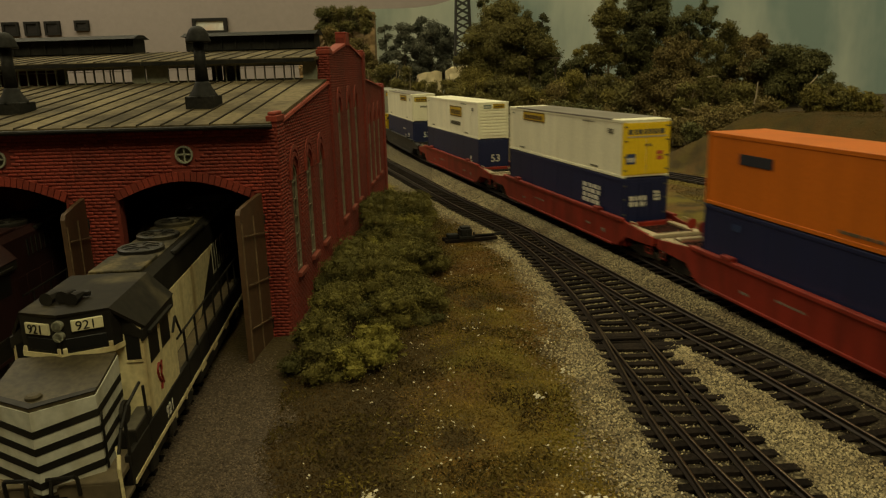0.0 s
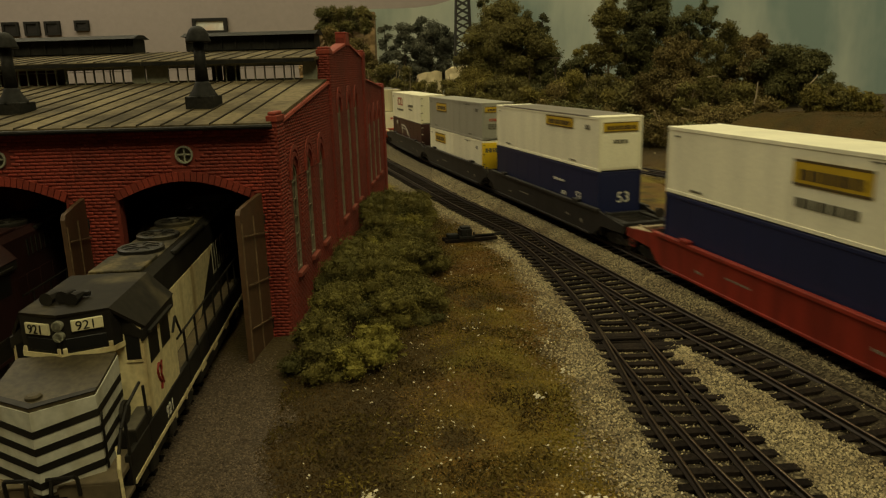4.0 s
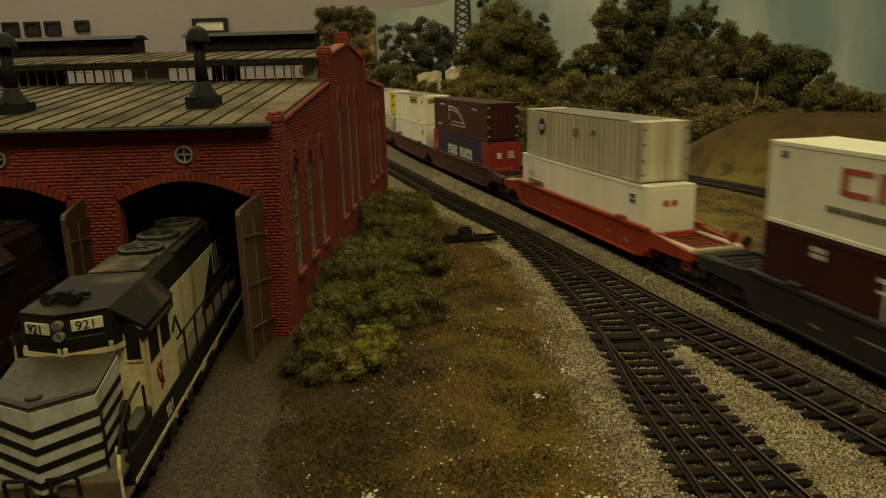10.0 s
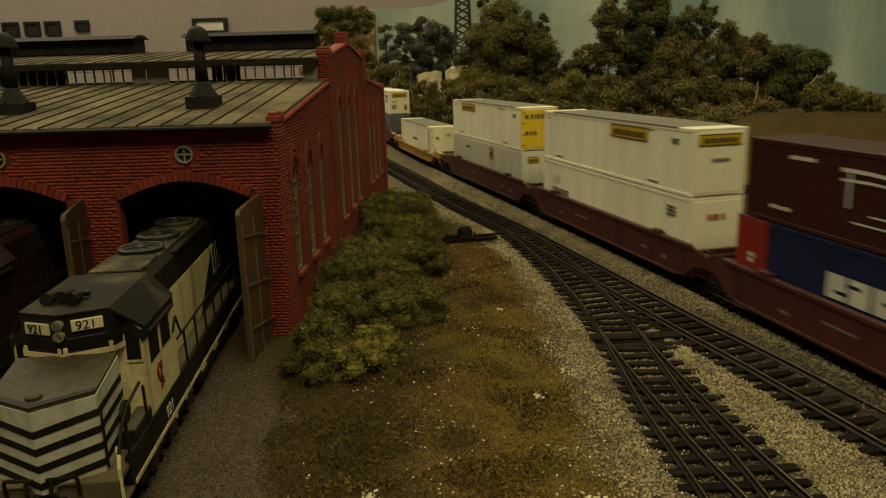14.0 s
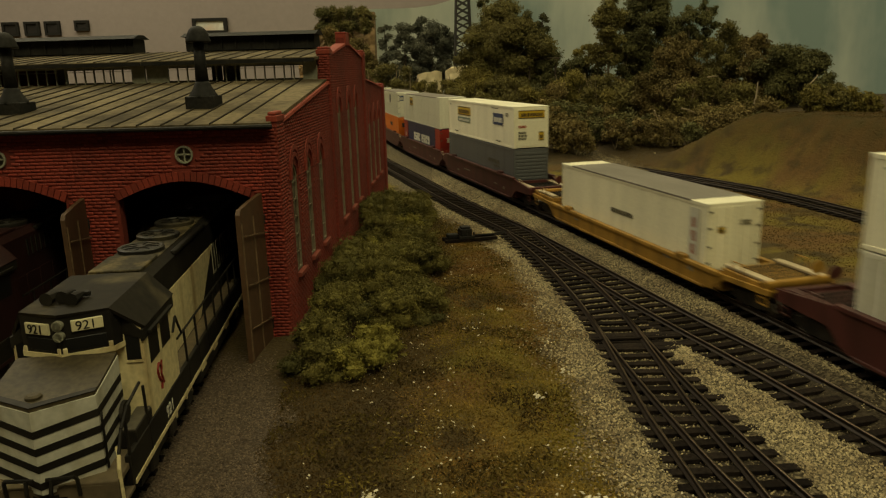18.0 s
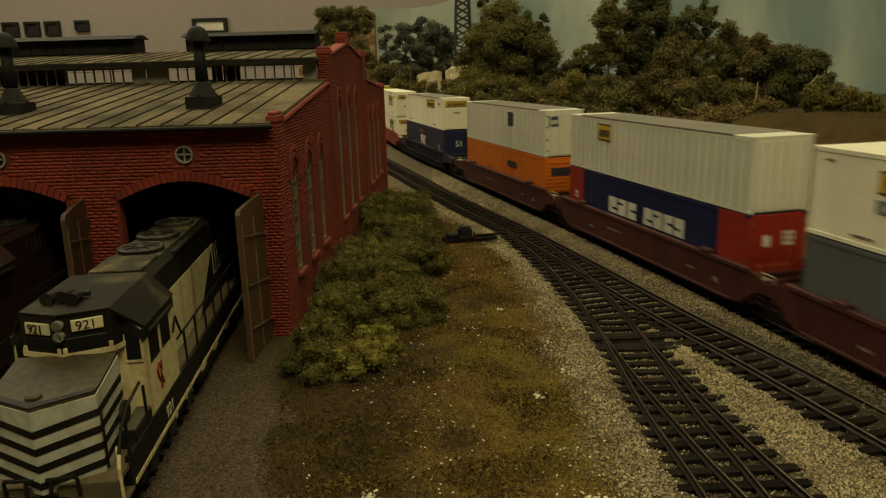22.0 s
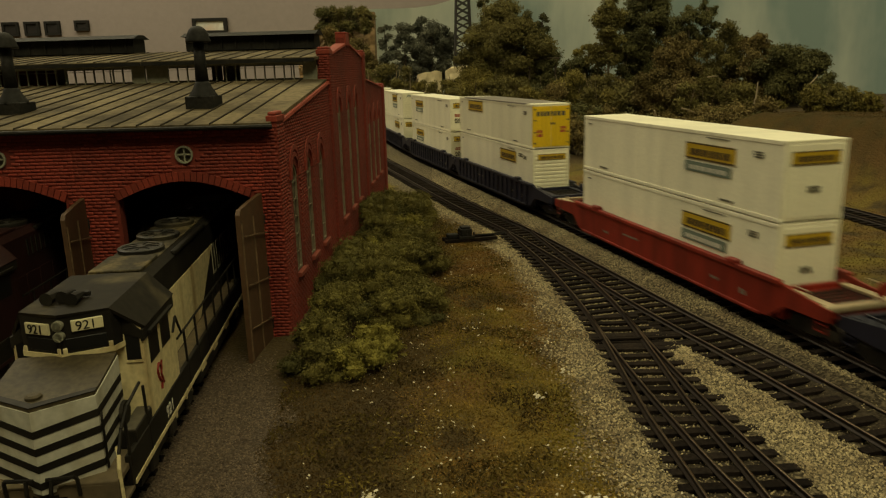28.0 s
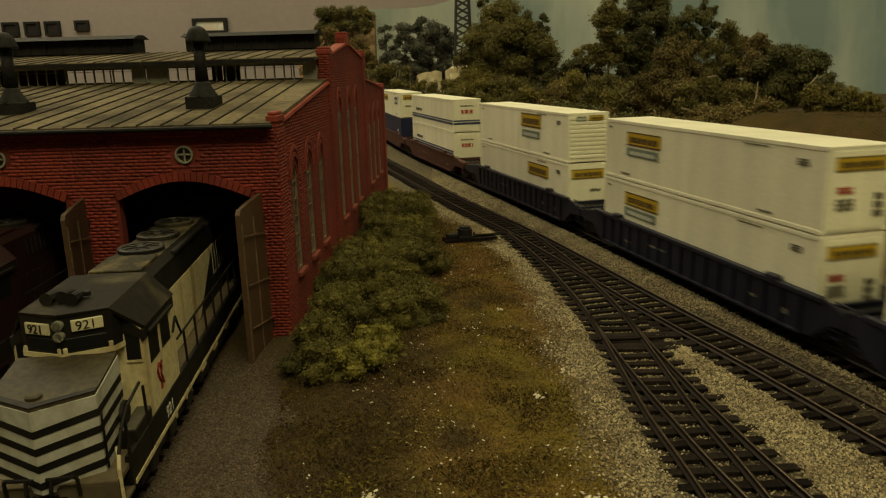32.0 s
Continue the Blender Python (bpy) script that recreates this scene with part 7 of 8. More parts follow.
    if number:
        bm = bmesh.new()
        pipe(bm, [(-62, 17.8, 33), (-66, 17.9, 37), (-69, 17.6, 33.5), (-73, 17.4, 29)], 0.42, 6)
        part("kinked_rail", bm, LOCO_BLACK, loco)
        text_plate("921", -60, 10.6, 4.0, ("side", 17.95), INK_WHITE, loco)
        t = text_plate("921", 0, 0, 4.0, ("side", 0), INK_WHITE, loco)
        t.matrix_basis = place_mm(-46, 17.95, 10.8, 90, 0, 180)
        bm = bmesh.new()
        pipe(bm, [(-34, 14.5, 15.6), (-34, 14.5, 19)], 0.5)
        rod(bm, (-24, 13.3, 24), (-24, 14.2, 24), 3.4, 16)
        part("brake_wheel", bm, LOCO_BLACK, nose)
    return loco


locomotive("cream and black diesel locomotive with striped nose, number 921", place_mm(-99.2, 160, 0, 0, 0, -84.86), LOCO_CREAM, LOCO_ROOF, LOCO_BLACK, LOCO_BLACK, True)
locomotive("dark red diesel locomotive standing in the next stall", place_mm(-181, 214, 0, 0, 0, -86.5), LOCO_RED, LOCO_RED, LOCO_STRIPE_RED, LOCO_BLACK, False)


# ---- bushes, trees, rocks ----
BUSH_GREEN = material("olive_clump_foliage", (0.130, 0.110, 0.028), 0.85, spread=0.25, grain=900, patch=28, other=(0.060, 0.056, 0.018), patch_edge=(0.42, 0.62), island=0.34, piece=0.2, spec=0.15)
BUSH_LIGHT = material("yellow_green_clump_foliage", (0.165, 0.142, 0.030), 0.85, spread=0.2, grain=900, patch=40, other=(0.125, 0.112, 0.025), island=0.2, piece=0.2, spec=0.15)
LEAF_OLIVE = material("olive_leaves", (0.136, 0.116, 0.038), 0.8, spread=0.25, grain=300, patch=22, other=(0.076, 0.068, 0.025), island=0.28, piece=0.15, spec=0.15)
LEAF_DARK = material("dark_green_leaves", (0.096, 0.091, 0.035), 0.8, spread=0.25, grain=300, patch=22, other=(0.058, 0.057, 0.026), island=0.28, piece=0.15, spec=0.15)
LEAF_RUST = material("rusty_leaves", (0.150, 0.112, 0.042), 0.8, spread=0.25, grain=300, patch=22, other=(0.100, 0.083, 0.031), island=0.28, piece=0.15, spec=0.15)
LEAF_YELLOW = material("yellow_green_leaves", (0.165, 0.135, 0.036), 0.8, spread=0.25, grain=300, patch=22, other=(0.115, 0.095, 0.028), island=0.28, piece=0.15, spec=0.15)
LEAF_GREY = material("grey_green_leaves", (0.108, 0.108, 0.080), 0.8, spread=0.25, grain=300, patch=22, other=(0.060, 0.064, 0.052), island=0.32, spec=0.15)
BARK_PALE = material("pale_bark", (0.26, 0.20, 0.125), 0.85, spread=0.2, grain=200, patch=60, streak=(1, 1, 0.2))
BARK_DARK = material("dark_bark", (0.075, 0.055, 0.035), 0.85, spread=0.2, grain=200, patch=60)
ROCK = material("brown_rock_face", (0.26, 0.17, 0.085), 0.9, spread=0.25, grain=150, patch=25, other=(0.12, 0.085, 0.05), bump=0.6)
QUARRY = material("cream_rock", (0.62, 0.52, 0.33), 0.9, spread=0.15, grain=150, patch=25, bump=0.4)
TOWER_IRON = material("dark_lattice_iron", (0.03, 0.027, 0.025), 0.6)


def lump_grid(n=3):
    """A round lump of n x n x 6 faces."""
    P, F = [], []
    for axis in range(3):
        for s in (-1, 1):
            k = len(P)
            for i in range(n + 1):
                for j in range(n + 1):
                    v = [0, 0, 0]
                    v[axis], v[(axis + 1) % 3], v[(axis + 2) % 3] = s, 2 * i / n - 1, 2 * j / n - 1
                    P.append(np.array(v) / np.linalg.norm(v))
            F += [(k + i * (n + 1) + j, k + (i + 1) * (n + 1) + j, k + (i + 1) * (n + 1) + j + 1, k + i * (n + 1) + j + 1) for i in range(n) for j in range(n)]
    return np.array(P), np.array(F)


LUMP_P, LUMP_F = lump_grid()


def foliage(name, centres, radii, density, size, mat, rng, flat=0.8, core=0.5, shaggy=0.75):
    """Clumps of small leaves, ragged and open outside, round a dark heart; density is leaves per square millimetre."""
    P, F, k = [], [], 0
    for (cx, cy, cz), r in zip(centres, radii):
        c0, squash = np.array([cx, cy, cz]), np.array([1, 1, flat])
        w = core * (1 + 0.3 * np.sin(LUMP_P[:, 0] * 4 + cx) * np.sin(LUMP_P[:, 1] * 5 + cy) + 0.25 * np.sin(LUMP_P[:, 2] * 7 + cz))
        P.append(c0 + LUMP_P * (r * w)[:, None] * squash)
        F.append(LUMP_F + k)
        k += len(LUMP_P)
        n = max(30, int(density * 12.57 * r * r))
        d = rng.normal(0, 1, (n, 3))
        d /= np.linalg.norm(d, axis=1)[:, None]
        bump = 1 + 0.26 * np.sin(d[:, 0] * 7 + cx) * np.sin(d[:, 1] * 8 + cy) + 0.2 * np.sin(d[:, 2] * 10 + cz + d[:, 0] * 6)
        rad = r * bump * (1.08 - shaggy * rng.uniform(0, 1, n) ** 1.5)
        c = c0 + d * rad[:, None] * squash
        s = size * rng.uniform(0.5, 1.5, n)
        nrm = d * 0.7 + rng.normal(0, 0.6, (n, 3))
        a = np.cross(nrm, rng.normal(0, 1, (n, 3)))
        a /= np.linalg.norm(a, axis=1)[:, None] + 1e-9
        b = np.cross(nrm, a)
        b /= np.linalg.norm(b, axis=1)[:, None] + 1e-9
        V = np.stack([c + a * s[:, None] * 0.6, c + b * s[:, None] * 0.36, c - a * s[:, None] * 0.6, c - b * s[:, None] * 0.36], 1)
        P.append(V.reshape(-1, 3))
        F.append(np.arange(4 * n).reshape(n, 4) + k)
        k += 4 * n
    return soup(name, np.concatenate(P), np.concatenate(F), mat)


def build_bushes():
    rng = np.random.RandomState(12)
    kinds = []
    for i in range(7):
        r = (13, 16, 18, 12, 14, 11, 9)[i]
        mat = BUSH_LIGHT if i >= 5 else BUSH_GREEN
        bush = thing("bush", "lumpy olive foam bush by the shed wall" if i < 5 else "yellow-green foam bush on the turf", "bush", "bushes along the shed wall")
        n = 19
        cs, rs = [(0, 0, r * 0.4)], [r * 0.55]
        for q in range(n):
            a, up = q * 2.4 + rng.uniform(-0.4, 0.4), rng.uniform(0.05, 1.0)
            out = r * 0.85 * math.sqrt(max(0.0, 1 - (up * 0.92) ** 2)) * rng.uniform(0.8, 1.1)
            cs.append((math.cos(a) * out, math.sin(a) * out, r * (0.15 + 0.8 * up)))
            rs.append(r * rng.uniform(0.22, 0.4))
        piece("foliage", foliage("foliage", cs, rs, 2.0, 0.72, mat, rng, 0.85, 0.66, 0.5), bush)
        for q in range(3):
            bm = bmesh.new()
            a = q * 2.1 + i
            rod(bm, (0, 0, -3), (math.cos(a) * r * 0.45, math.sin(a) * r * 0.45, r * 0.7), 0.5, 5, 0.2)
            part("stem", bm, BARK_DARK, bush)
        kinds.append(bush)
    spots = []
    rnd = random.Random(31)
    y = 268.0
    while y < 606:
        right = np.interp(y, [262, 290, 330, 400, 470, 540, 606], [-40, -24, -14, -8, -6, -10, -16])
        left = np.interp(y, [262, 300, 309, 400, 606], [-48, -52, -50, -49, -46])
        x = left + rnd.uniform(0, 5)
        while x < right:
            tall = 1 - (x - left) / (right - left + 1)
            spots.append((x, y + rnd.uniform(-6, 6), tall))
            x += rnd.uniform(18, 27)
        y += rnd.uniform(18, 27)
    spots += [(-34, 262, 0), (-24, 276, 0), (-12, 322, 0), (-8, 398, 0), (-14, 350, 0), (-17, 600, 0.3), (-26, 590, 0.4)]
    used = set()
    for x, y, tall in spots:
        light = (x > -42 and y < 300) or rnd.random() < 0.1
        k = rnd.choice((5, 6)) if light else (rnd.choice((0, 3, 4, 5)) if tall < 0.3 else rnd.choice((0, 1, 2, 3, 4)))
        m = place_mm(x, y, ground_z(x, y) - 2.5 + 4.0 * tall + rnd.uniform(-4.0, 3.0), rnd.uniform(-10, 10), rnd.uniform(-10, 10), rnd.uniform(0, 360))
        if k in used:
            copy_thing(kinds[k], m)
        else:
            used.add(k)
            kinds[k].matrix_basis = m
    for k in range(7):
        if k not in used:
            kinds[k].matrix_basis = place_mm(-45, 420 + 20 * k, 0)


def tree(label, x, y, z0, height, spread, mat, seed, bark=None, bare=0.35, leaf=2.3, lean=0.0, pads=10, category="tree", group="trees behind the line", dense=0.42):
    """A trunk that forks into limbs; each limb carries a flat spray of leafy clumps with gaps between."""
    rng = np.random.RandomState(seed)
    t = thing("tree" if category == "tree" else category, label, category, group, m=place_mm(x, y, z0))
    bm = bmesh.new()
    top = Vector((lean * height, 0, height * 0.9))
    knee = Vector((lean * height * 0.25 + rng.uniform(-0.04, 0.04) * height, 0, height * 0.42))
    r0 = max(1.0, height * 0.012)
    rod(bm, (0, 0, -4), knee, r0, 7, r0 * 0.72)
    rod(bm, knee, top, r0 * 0.72, 7, r0 * 0.2)
    trunk = part("trunk", bm, bark or BARK_PALE, t)
    cs, rs = [], []
    a = rng.uniform(0, 6.28)
    for i in range(pads):
        f = bare + (0.95 - bare) * (i + 0.5) / pads
        a += 2.4 + rng.uniform(-0.4, 0.4)
        u = (f - bare) / (1 - bare)
        wide = spread * (0.45 + 0.55 * math.sin(math.pi * min(1, u * 0.8 + 0.15))) * rng.uniform(0.45, 0.8) * (0.45 if u > 0.85 else 1)
        base = knee.lerp(top, max(0, (f - 0.48) / 0.5)) if f > 0.45 else Vector((0, 0, 0)).lerp(knee, f / 0.45)
        tip = Vector((base.x + math.cos(a) * wide, math.sin(a) * wide * 0.8, f * height))
        bm = bmesh.new()
        mid = base.lerp(tip, 0.5) + Vector((rng.uniform(-0.1, 0.1) * wide, 0, height * 0.015))
        rod(bm, base - Vector((0, 0, height * 0.07)), mid, r0 * 0.45, 5, r0 * 0.3)
        rod(bm, mid, tip, r0 * 0.3, 5, r0 * 0.1)
        part("limb", bm, bark or BARK_PALE, trunk)
        for q in range(5):
            g = rng.normal(0, 1, 3) * np.array([0.2, 0.2, 0.2]) * spread * (0 if q == 0 else 1)
            cs.append((tip.x + g[0], tip.y + g[1], min(tip.z + g[2] - 0.08 * spread, height * 0.97)))
            rs.append(spread * rng.uniform(0.2, 0.42))
    piece("crown", foliage("crown", cs, rs, dense, leaf, mat, rng), t)
    return t


def shrub(label, x, y, z0, height, spread, mat, seed, leaf=2.2, dense=0.42):
    rng = np.random.RandomState(seed)
    t = thing("shrub", label, "shrub", "undergrowth behind the line", m=place_mm(x, y, z0))
    for i in range(5):
        bm = bmesh.new()
        a = rng.uniform(0, 6.28)
        rod(bm, (0, 0, -3), (math.cos(a) * spread * 0.7, math.sin(a) * spread * 0.7, height * rng.uniform(0.6, 0.98)), height * 0.014, 5, height * 0.004)
        part("stem", bm, BARK_DARK if i % 2 else BARK_PALE, t)
    n = 18
    cs, rs = [], []
    for i in range(n):
        f = rng.uniform(0.1, 0.92)
        w = spread * (1 - 0.45 * f) * 0.85
        cs.append((rng.uniform(-1, 1) * w, rng.uniform(-1, 1) * w * 0.7, height * f))
        rs.append(spread * rng.uniform(0.22, 0.44))
    piece("foliage", foliage("foliage", cs, rs, dense, leaf, mat, rng), t)
    return t


def seen(px, py, y):
    """Where a sight line through a point of the view meets the upright plane at depth y."""
    half = math.tan(radians(61.9) / 2)
    way = AIM.to_3x3() @ Vector(((2 * px / 1568 - 1) * half, (882 - 2 * py) / 1568 * half, -1))
    k = y / way.y
    return way.x * k, 113 + way.z * k


def stand(kind, px, top, base, width, y, *args, grounded=True, **kw):
    x, zt = seen(px, top, y)
    xb, zb = seen(px, base, y)
    w = abs(seen(px + width / 2, base, y)[0] - xb)
    if grounded:
        zb = min(zb, ground_z(x, y) + 2)
    return kind(args[0], x, y, zb, zt - zb, w, *args[1:], **kw)


def build_woods():
    grey = "slim grey-green tree before the painted sky"
    for px, top, base, w, y in ((679, 36, 150, 26, 1660), (716, 34, 150, 38, 1640), (741, 24, 150, 30, 1670), (762, 36, 155, 44, 1630), (786, 42, 155, 32, 1650)):
        stand(tree, px, top, base, w * 1.4, y, grey, LEAF_GREY, px, bare=0.15, leaf=2.6, bark=BARK_DARK, pads=13, dense=0.3)
    stand(tree, 854, -40, 120, 30, 1560, "narrow dark cypress-like tree", LEAF_DARK, 44, bare=0.08, leaf=2.4, bark=BARK_DARK, pads=14)
    stand(shrub, 684, 92, 165, 66, 1330, "round olive shrub beside the line", LEAF_OLIVE, 45)
    stand(shrub, 722, 108, 170, 50, 1290, "round olive shrub beside the line", LEAF_OLIVE, 46)
    stand(shrub, 655, 112, 165, 40, 1350, "low yellow-green shrub beside the line", LEAF_OLIVE, 47)
    for px, top, w in ((700, 136, 50), (738, 141, 40), (772, 134, 44), (804, 130, 44), (836, 118, 54)):
        stand(shrub, px, top, 184, w, 1245, "low yellow-green shrub beside the line", LEAF_YELLOW if px in (738, 804) else LEAF_OLIVE, px)
    for px, top, w, y in ((744, 140, 34, 1400), (762, 142, 30, 1410), (786, 130, 26, 1410), (806, 131, 34, 1400), (824, 122, 30, 1400)):
        stand(shrub, px, top, 176, w, y, "low olive shrub before the pale rock", LEAF_OLIVE, px + 3)
    # the broad group in the middle
    stand(tree, 888, -6, 200, 96, 1300, "broad olive tree with a dense crown", LEAF_OLIVE, 48, bare=0.15, pads=16)
    stand(tree, 846, 52, 190, 74, 1250, "olive tree with a dense crown", LEAF_OLIVE, 49, bare=0.12, pads=13)
    stand(tree, 916, 30, 195, 100, 1240, "broad olive tree with a rounded crown", LEAF_OLIVE, 62, bare=0.2, pads=13)
    stand(tree, 932, 12, 200, 42, 1340, "dark green tree with a pointed crown", LEAF_DARK, 50, bare=0.3, pads=12, bark=BARK_DARK)
    stand(tree, 960, 16, 200, 36, 1320, "narrow dark green tree", LEAF_DARK, 63, bare=0.2, pads=14, bark=BARK_DARK)
    stand(tree, 962, 62, 200, 66, 1270, "dark olive tree with a dense crown", LEAF_DARK, 64, bare=0.15, pads=12)
    # gum trees with sky between them
    stand(tree, 1042, 70, 235, 44, 1230, "small yellow-green tree with a round crown", LEAF_YELLOW, 65, bare=0.72, pads=5)
    stand(tree, 1077, -12, 235, 66, 1180, "tall gum tree with pale limbs and olive leaves", LEAF_OLIVE, 51, bare=0.5, pads=12)
    stand(tree, 1142, -26, 240, 92, 1220, "tall gum tree with pale limbs and dark leaves", LEAF_DARK, 52, bare=0.44, pads=15)
    stand(tree, 1112, 58, 240, 50, 1200, "dark green tree with pale limbs", LEAF_DARK, 66, bare=0.45, pads=8)
    stand(tree, 1220, 6, 225, 64, 1330, "tall gum tree with a bare lower trunk", LEAF_DARK, 53, bare=0.5, pads=10)
    stand(tree, 1256, -10, 225, 36, 1330, "tall gum tree with a small high crown", LEAF_DARK, 67, bare=0.68, pads=7)
    stand(tree, 1204, 56, 255, 84, 1100, "rust-tinted tree with drooping olive foliage", LEAF_RUST, 54, bare=0.3, pads=13)
    stand(tree, 1288, 38, 235, 76, 1240, "olive tree with a rounded crown", LEAF_OLIVE, 55, bare=0.35, pads=12, lean=0.05)
    stand(tree, 1342, 62, 225, 74, 1150, "spreading dark tree with rusty tips", LEAF_RUST, 56, bare=0.35, pads=12)
    stand(tree, 1392, 84, 212, 84, 1120, "spreading dark green tree over the bank", LEAF_DARK, 57, bare=0.42, pads=10)
    stand(tree, 1428, 86, 205, 64, 1100, "spreading dark green tree over the bank", LEAF_DARK, 68, bare=0.42, pads=9, lean=0.12)
    stand(tree, 1450, 132, 205, 56, 1060, "low spreading dark green tree", LEAF_DARK, 58, bare=0.45, pads=6, lean=0.2)
    for px, top, w in ((1450, 148, 66), (1482, 150, 60), (1515, 156, 60), (1545, 166, 44)):
        stand(shrub, px, top, 196, w, 950, "low yellow-green scrub along the top of the bank", LEAF_YELLOW if px != 1482 else LEAF_OLIVE, px)
    stand(tree, 1158, 118, 262, 62, 1000, "small pale-trunked tree leaning over the ground", LEAF_RUST, 61, bare=0.5, pads=7, lean=-0.12)
    rnd = random.Random(17)
    for i in range(48):
        px = 790 + i * 13.4 + rnd.uniform(-8, 8)
        y = rnd.uniform(1000, 1240)
        top = np.interp(px, [770, 900, 1000, 1050, 1250, 1440], [142, 108, 112, 104, 112, 146]) + (1240 - y) * 0.2 + rnd.uniform(-10, 24)
        mat = rnd.choice((LEAF_OLIVE, LEAF_OLIVE, LEAF_DARK, LEAF_RUST, LEAF_YELLOW))
        stand(shrub, px, top, np.interp(px, [770, 1000, 1440], [185, 205, 225]), rnd.uniform(56, 90), y, "scrubby undergrowth below the trees", mat, 100 + i)
    for px, top, base, w, y in ((1215, 205, 262, 90, 960), (1090, 205, 240, 80, 1010), (1300, 190, 240, 90, 960), (1355, 180, 225, 80, 930)):
        stand(shrub, px, top, base, w, y, "sparse rusty scrub on the slope", LEAF_RUST, px, dense=0.18)
    for i in range(34):
        px = 930 + i * 12.0 + rnd.uniform(-9, 9)
        y = rnd.uniform(880, 1010)
        top = np.interp(px, [930, 1120, 1340], [176, 192, 180]) + (1010 - y) * 0.16 + rnd.uniform(-8, 14)
        stand(shrub, px, top, 242, rnd.uniform(52, 84), y, "tangled low scrub at the foot of the wood", rnd.choice((LEAF_OLIVE, LEAF_DARK, LEAF_RUST, LEAF_RUST)), 300 + i, dense=0.24)
    # dead branches and a fallen trunk among the trees
    for pa, ta, pb, tb, y in ((1252, 137, 1274, 135, 1060), (1431, 152, 1452, 133, 1000), (1335, 185, 1345, 145, 960), (1166, 205, 1172, 240, 960), (1158, 196, 1170, 238, 955), (1206, 192, 1232, 200, 940)):
        (xa, za), (xb, zb) = seen(pa, ta, y), seen(pb, tb, y)
        bm = bmesh.new()
        rod(bm, (xa, y, za), ((xa + xb) / 2 + 0.8, y + 3, (za + zb) / 2 + 0.6), 1.1, 6, 0.95)
        rod(bm, ((xa + xb) / 2 + 0.8, y + 3, (za + zb) / 2 + 0.6), (xb, y + 6, zb), 0.95, 6, 0.6)
        solo("dead_branch", bm, BARK_PALE, "pale bare branch lodged among the scrub", "branch", "dead branches in the wood")
    # lattice tower
    x, zt = seen(818, -14, 1540)
    zb = ground_z(x, 1540)
    tower = thing("lattice_tower", "dark iron lattice tower among the trees", "tower", m=place_mm(x, 1540, zb))
    H = zt - zb
    for sx in (-1, 1):
        for sy in (-1, 1):
            bm = bmesh.new()
            rod(bm, (sx * 20, sy * 20, 0), (sx * 12, sy * 12, H), 2.6, 5)
            part("leg", bm, TOWER_IRON, tower)
    for k in range(15):
        z0, z1 = H * k / 15, H * (k + 1) / 15
        a0, a1 = 20 - 8 * k / 15, 20 - 8 * (k + 1) / 15
        for i in range(4):
            ca, cb = [((-1, -1), (1, -1)), ((1, -1), (1, 1)), ((1, 1), (-1, 1)), ((-1, 1), (-1, -1))][i]
            bm = bmesh.new()
            rod(bm, (ca[0] * a0, ca[1] * a0, z0), (cb[0] * a1, cb[1] * a1, z1), 1.7, 4)
            rod(bm, (cb[0] * a0, cb[1] * a0, z0), (ca[0] * a1, ca[1] * a1, z1), 1.7, 4)
            part("brace", bm, TOWER_IRON, tower)
    (xa, za), (xb, zb) = seen(884, 110, 1228), seen(990, 105, 1228)
    bm = bmesh.new()
    hull_faces(bm, [(x, 1228 + dy, z + dz) for dz in (0, 3.2) for (x, z), dy in (((xa, za), 0), ((xb, zb), 0), ((xb, zb), 4), ((xa, za), 4))], BOX)
    bmesh.ops.recalc_face_normals(bm, faces=bm.faces)
    bmesh.ops.bevel(bm, geom=list(bm.edges), offset=0.4, segments=1, affect="EDGES")
    beam = thing("timber_trestle", "dark timber beam on posts among the trees", "trestle")
    part("beam", bm, BARK_DARK, beam)
    for x in (xa + 6, (xa + xb) / 2, xb - 6):
        g = ground_z(x, 1230)
        bm = bmesh.new()
        box(bm, x - 1.5, 1228.5, g - 4, x + 1.5, 1231.5, za + 0.4, 0.2)
        part("post", bm, BARK_DARK, beam)
    # rocks
    def boulder(name, label, px, py, y, w, h, mat, seed, group="rocks"):
        x, z = seen(px, py, y)
        if h > 8:
            z, h = ground_z(x, y), z + h - ground_z(x, y)
        bm = bmesh.new()
        bmesh.ops.create_icosphere(bm, subdivisions=3, radius=1)
        for v in bm.verts:
            n = 1 + 0.45 * noise.noise(v.co * 1.6 + Vector((seed, 0, 0))) + 0.2 * noise.noise(v.co * 4 + Vector((0, seed, 0)))
            v.co = Vector((v.co.x * w * n, v.co.y * w * 0.7 * n, v.co.z * h * n))
        solo(name, bm, mat, label, "rock", group, m=place_mm(x, y, z))
    for pa, ta, pb, tb, y, seed in ((738, 131, 782, 124, 1450, 1), (788, 123, 828, 114, 1440, 2)):
        (xa, za), (xb, zb) = seen(pa, ta, y), seen(pb, tb, y)
        bm = bmesh.new()
        n, k, rows = 18, 7, []
        for j in range(k + 3):
            row = []
            for i in range(n + 1):
                f = i / n
                x, top = xa + (xb - xa) * f, za + (zb - za) * f
                g = min(j, k) / k
                bite = 3.5 * noise.noise(Vector((x * 0.09, j * 0.7, seed))) - 6 * (1 - min(1, 5 * f, 5 * (1 - f)))
                row.append(bm.verts.new((x, y - bite + 7 * g + 14 * max(0, j - k), (top - 75) + 75 * g + 0.6 * bite * g - 16 * max(0, j - k - 1))))
            rows.append(row)
        for a, b in zip(rows[:-1], rows[1:]):
            for i in range(n):
                bm.faces.new((a[i], a[i + 1], b[i + 1], b[i]))
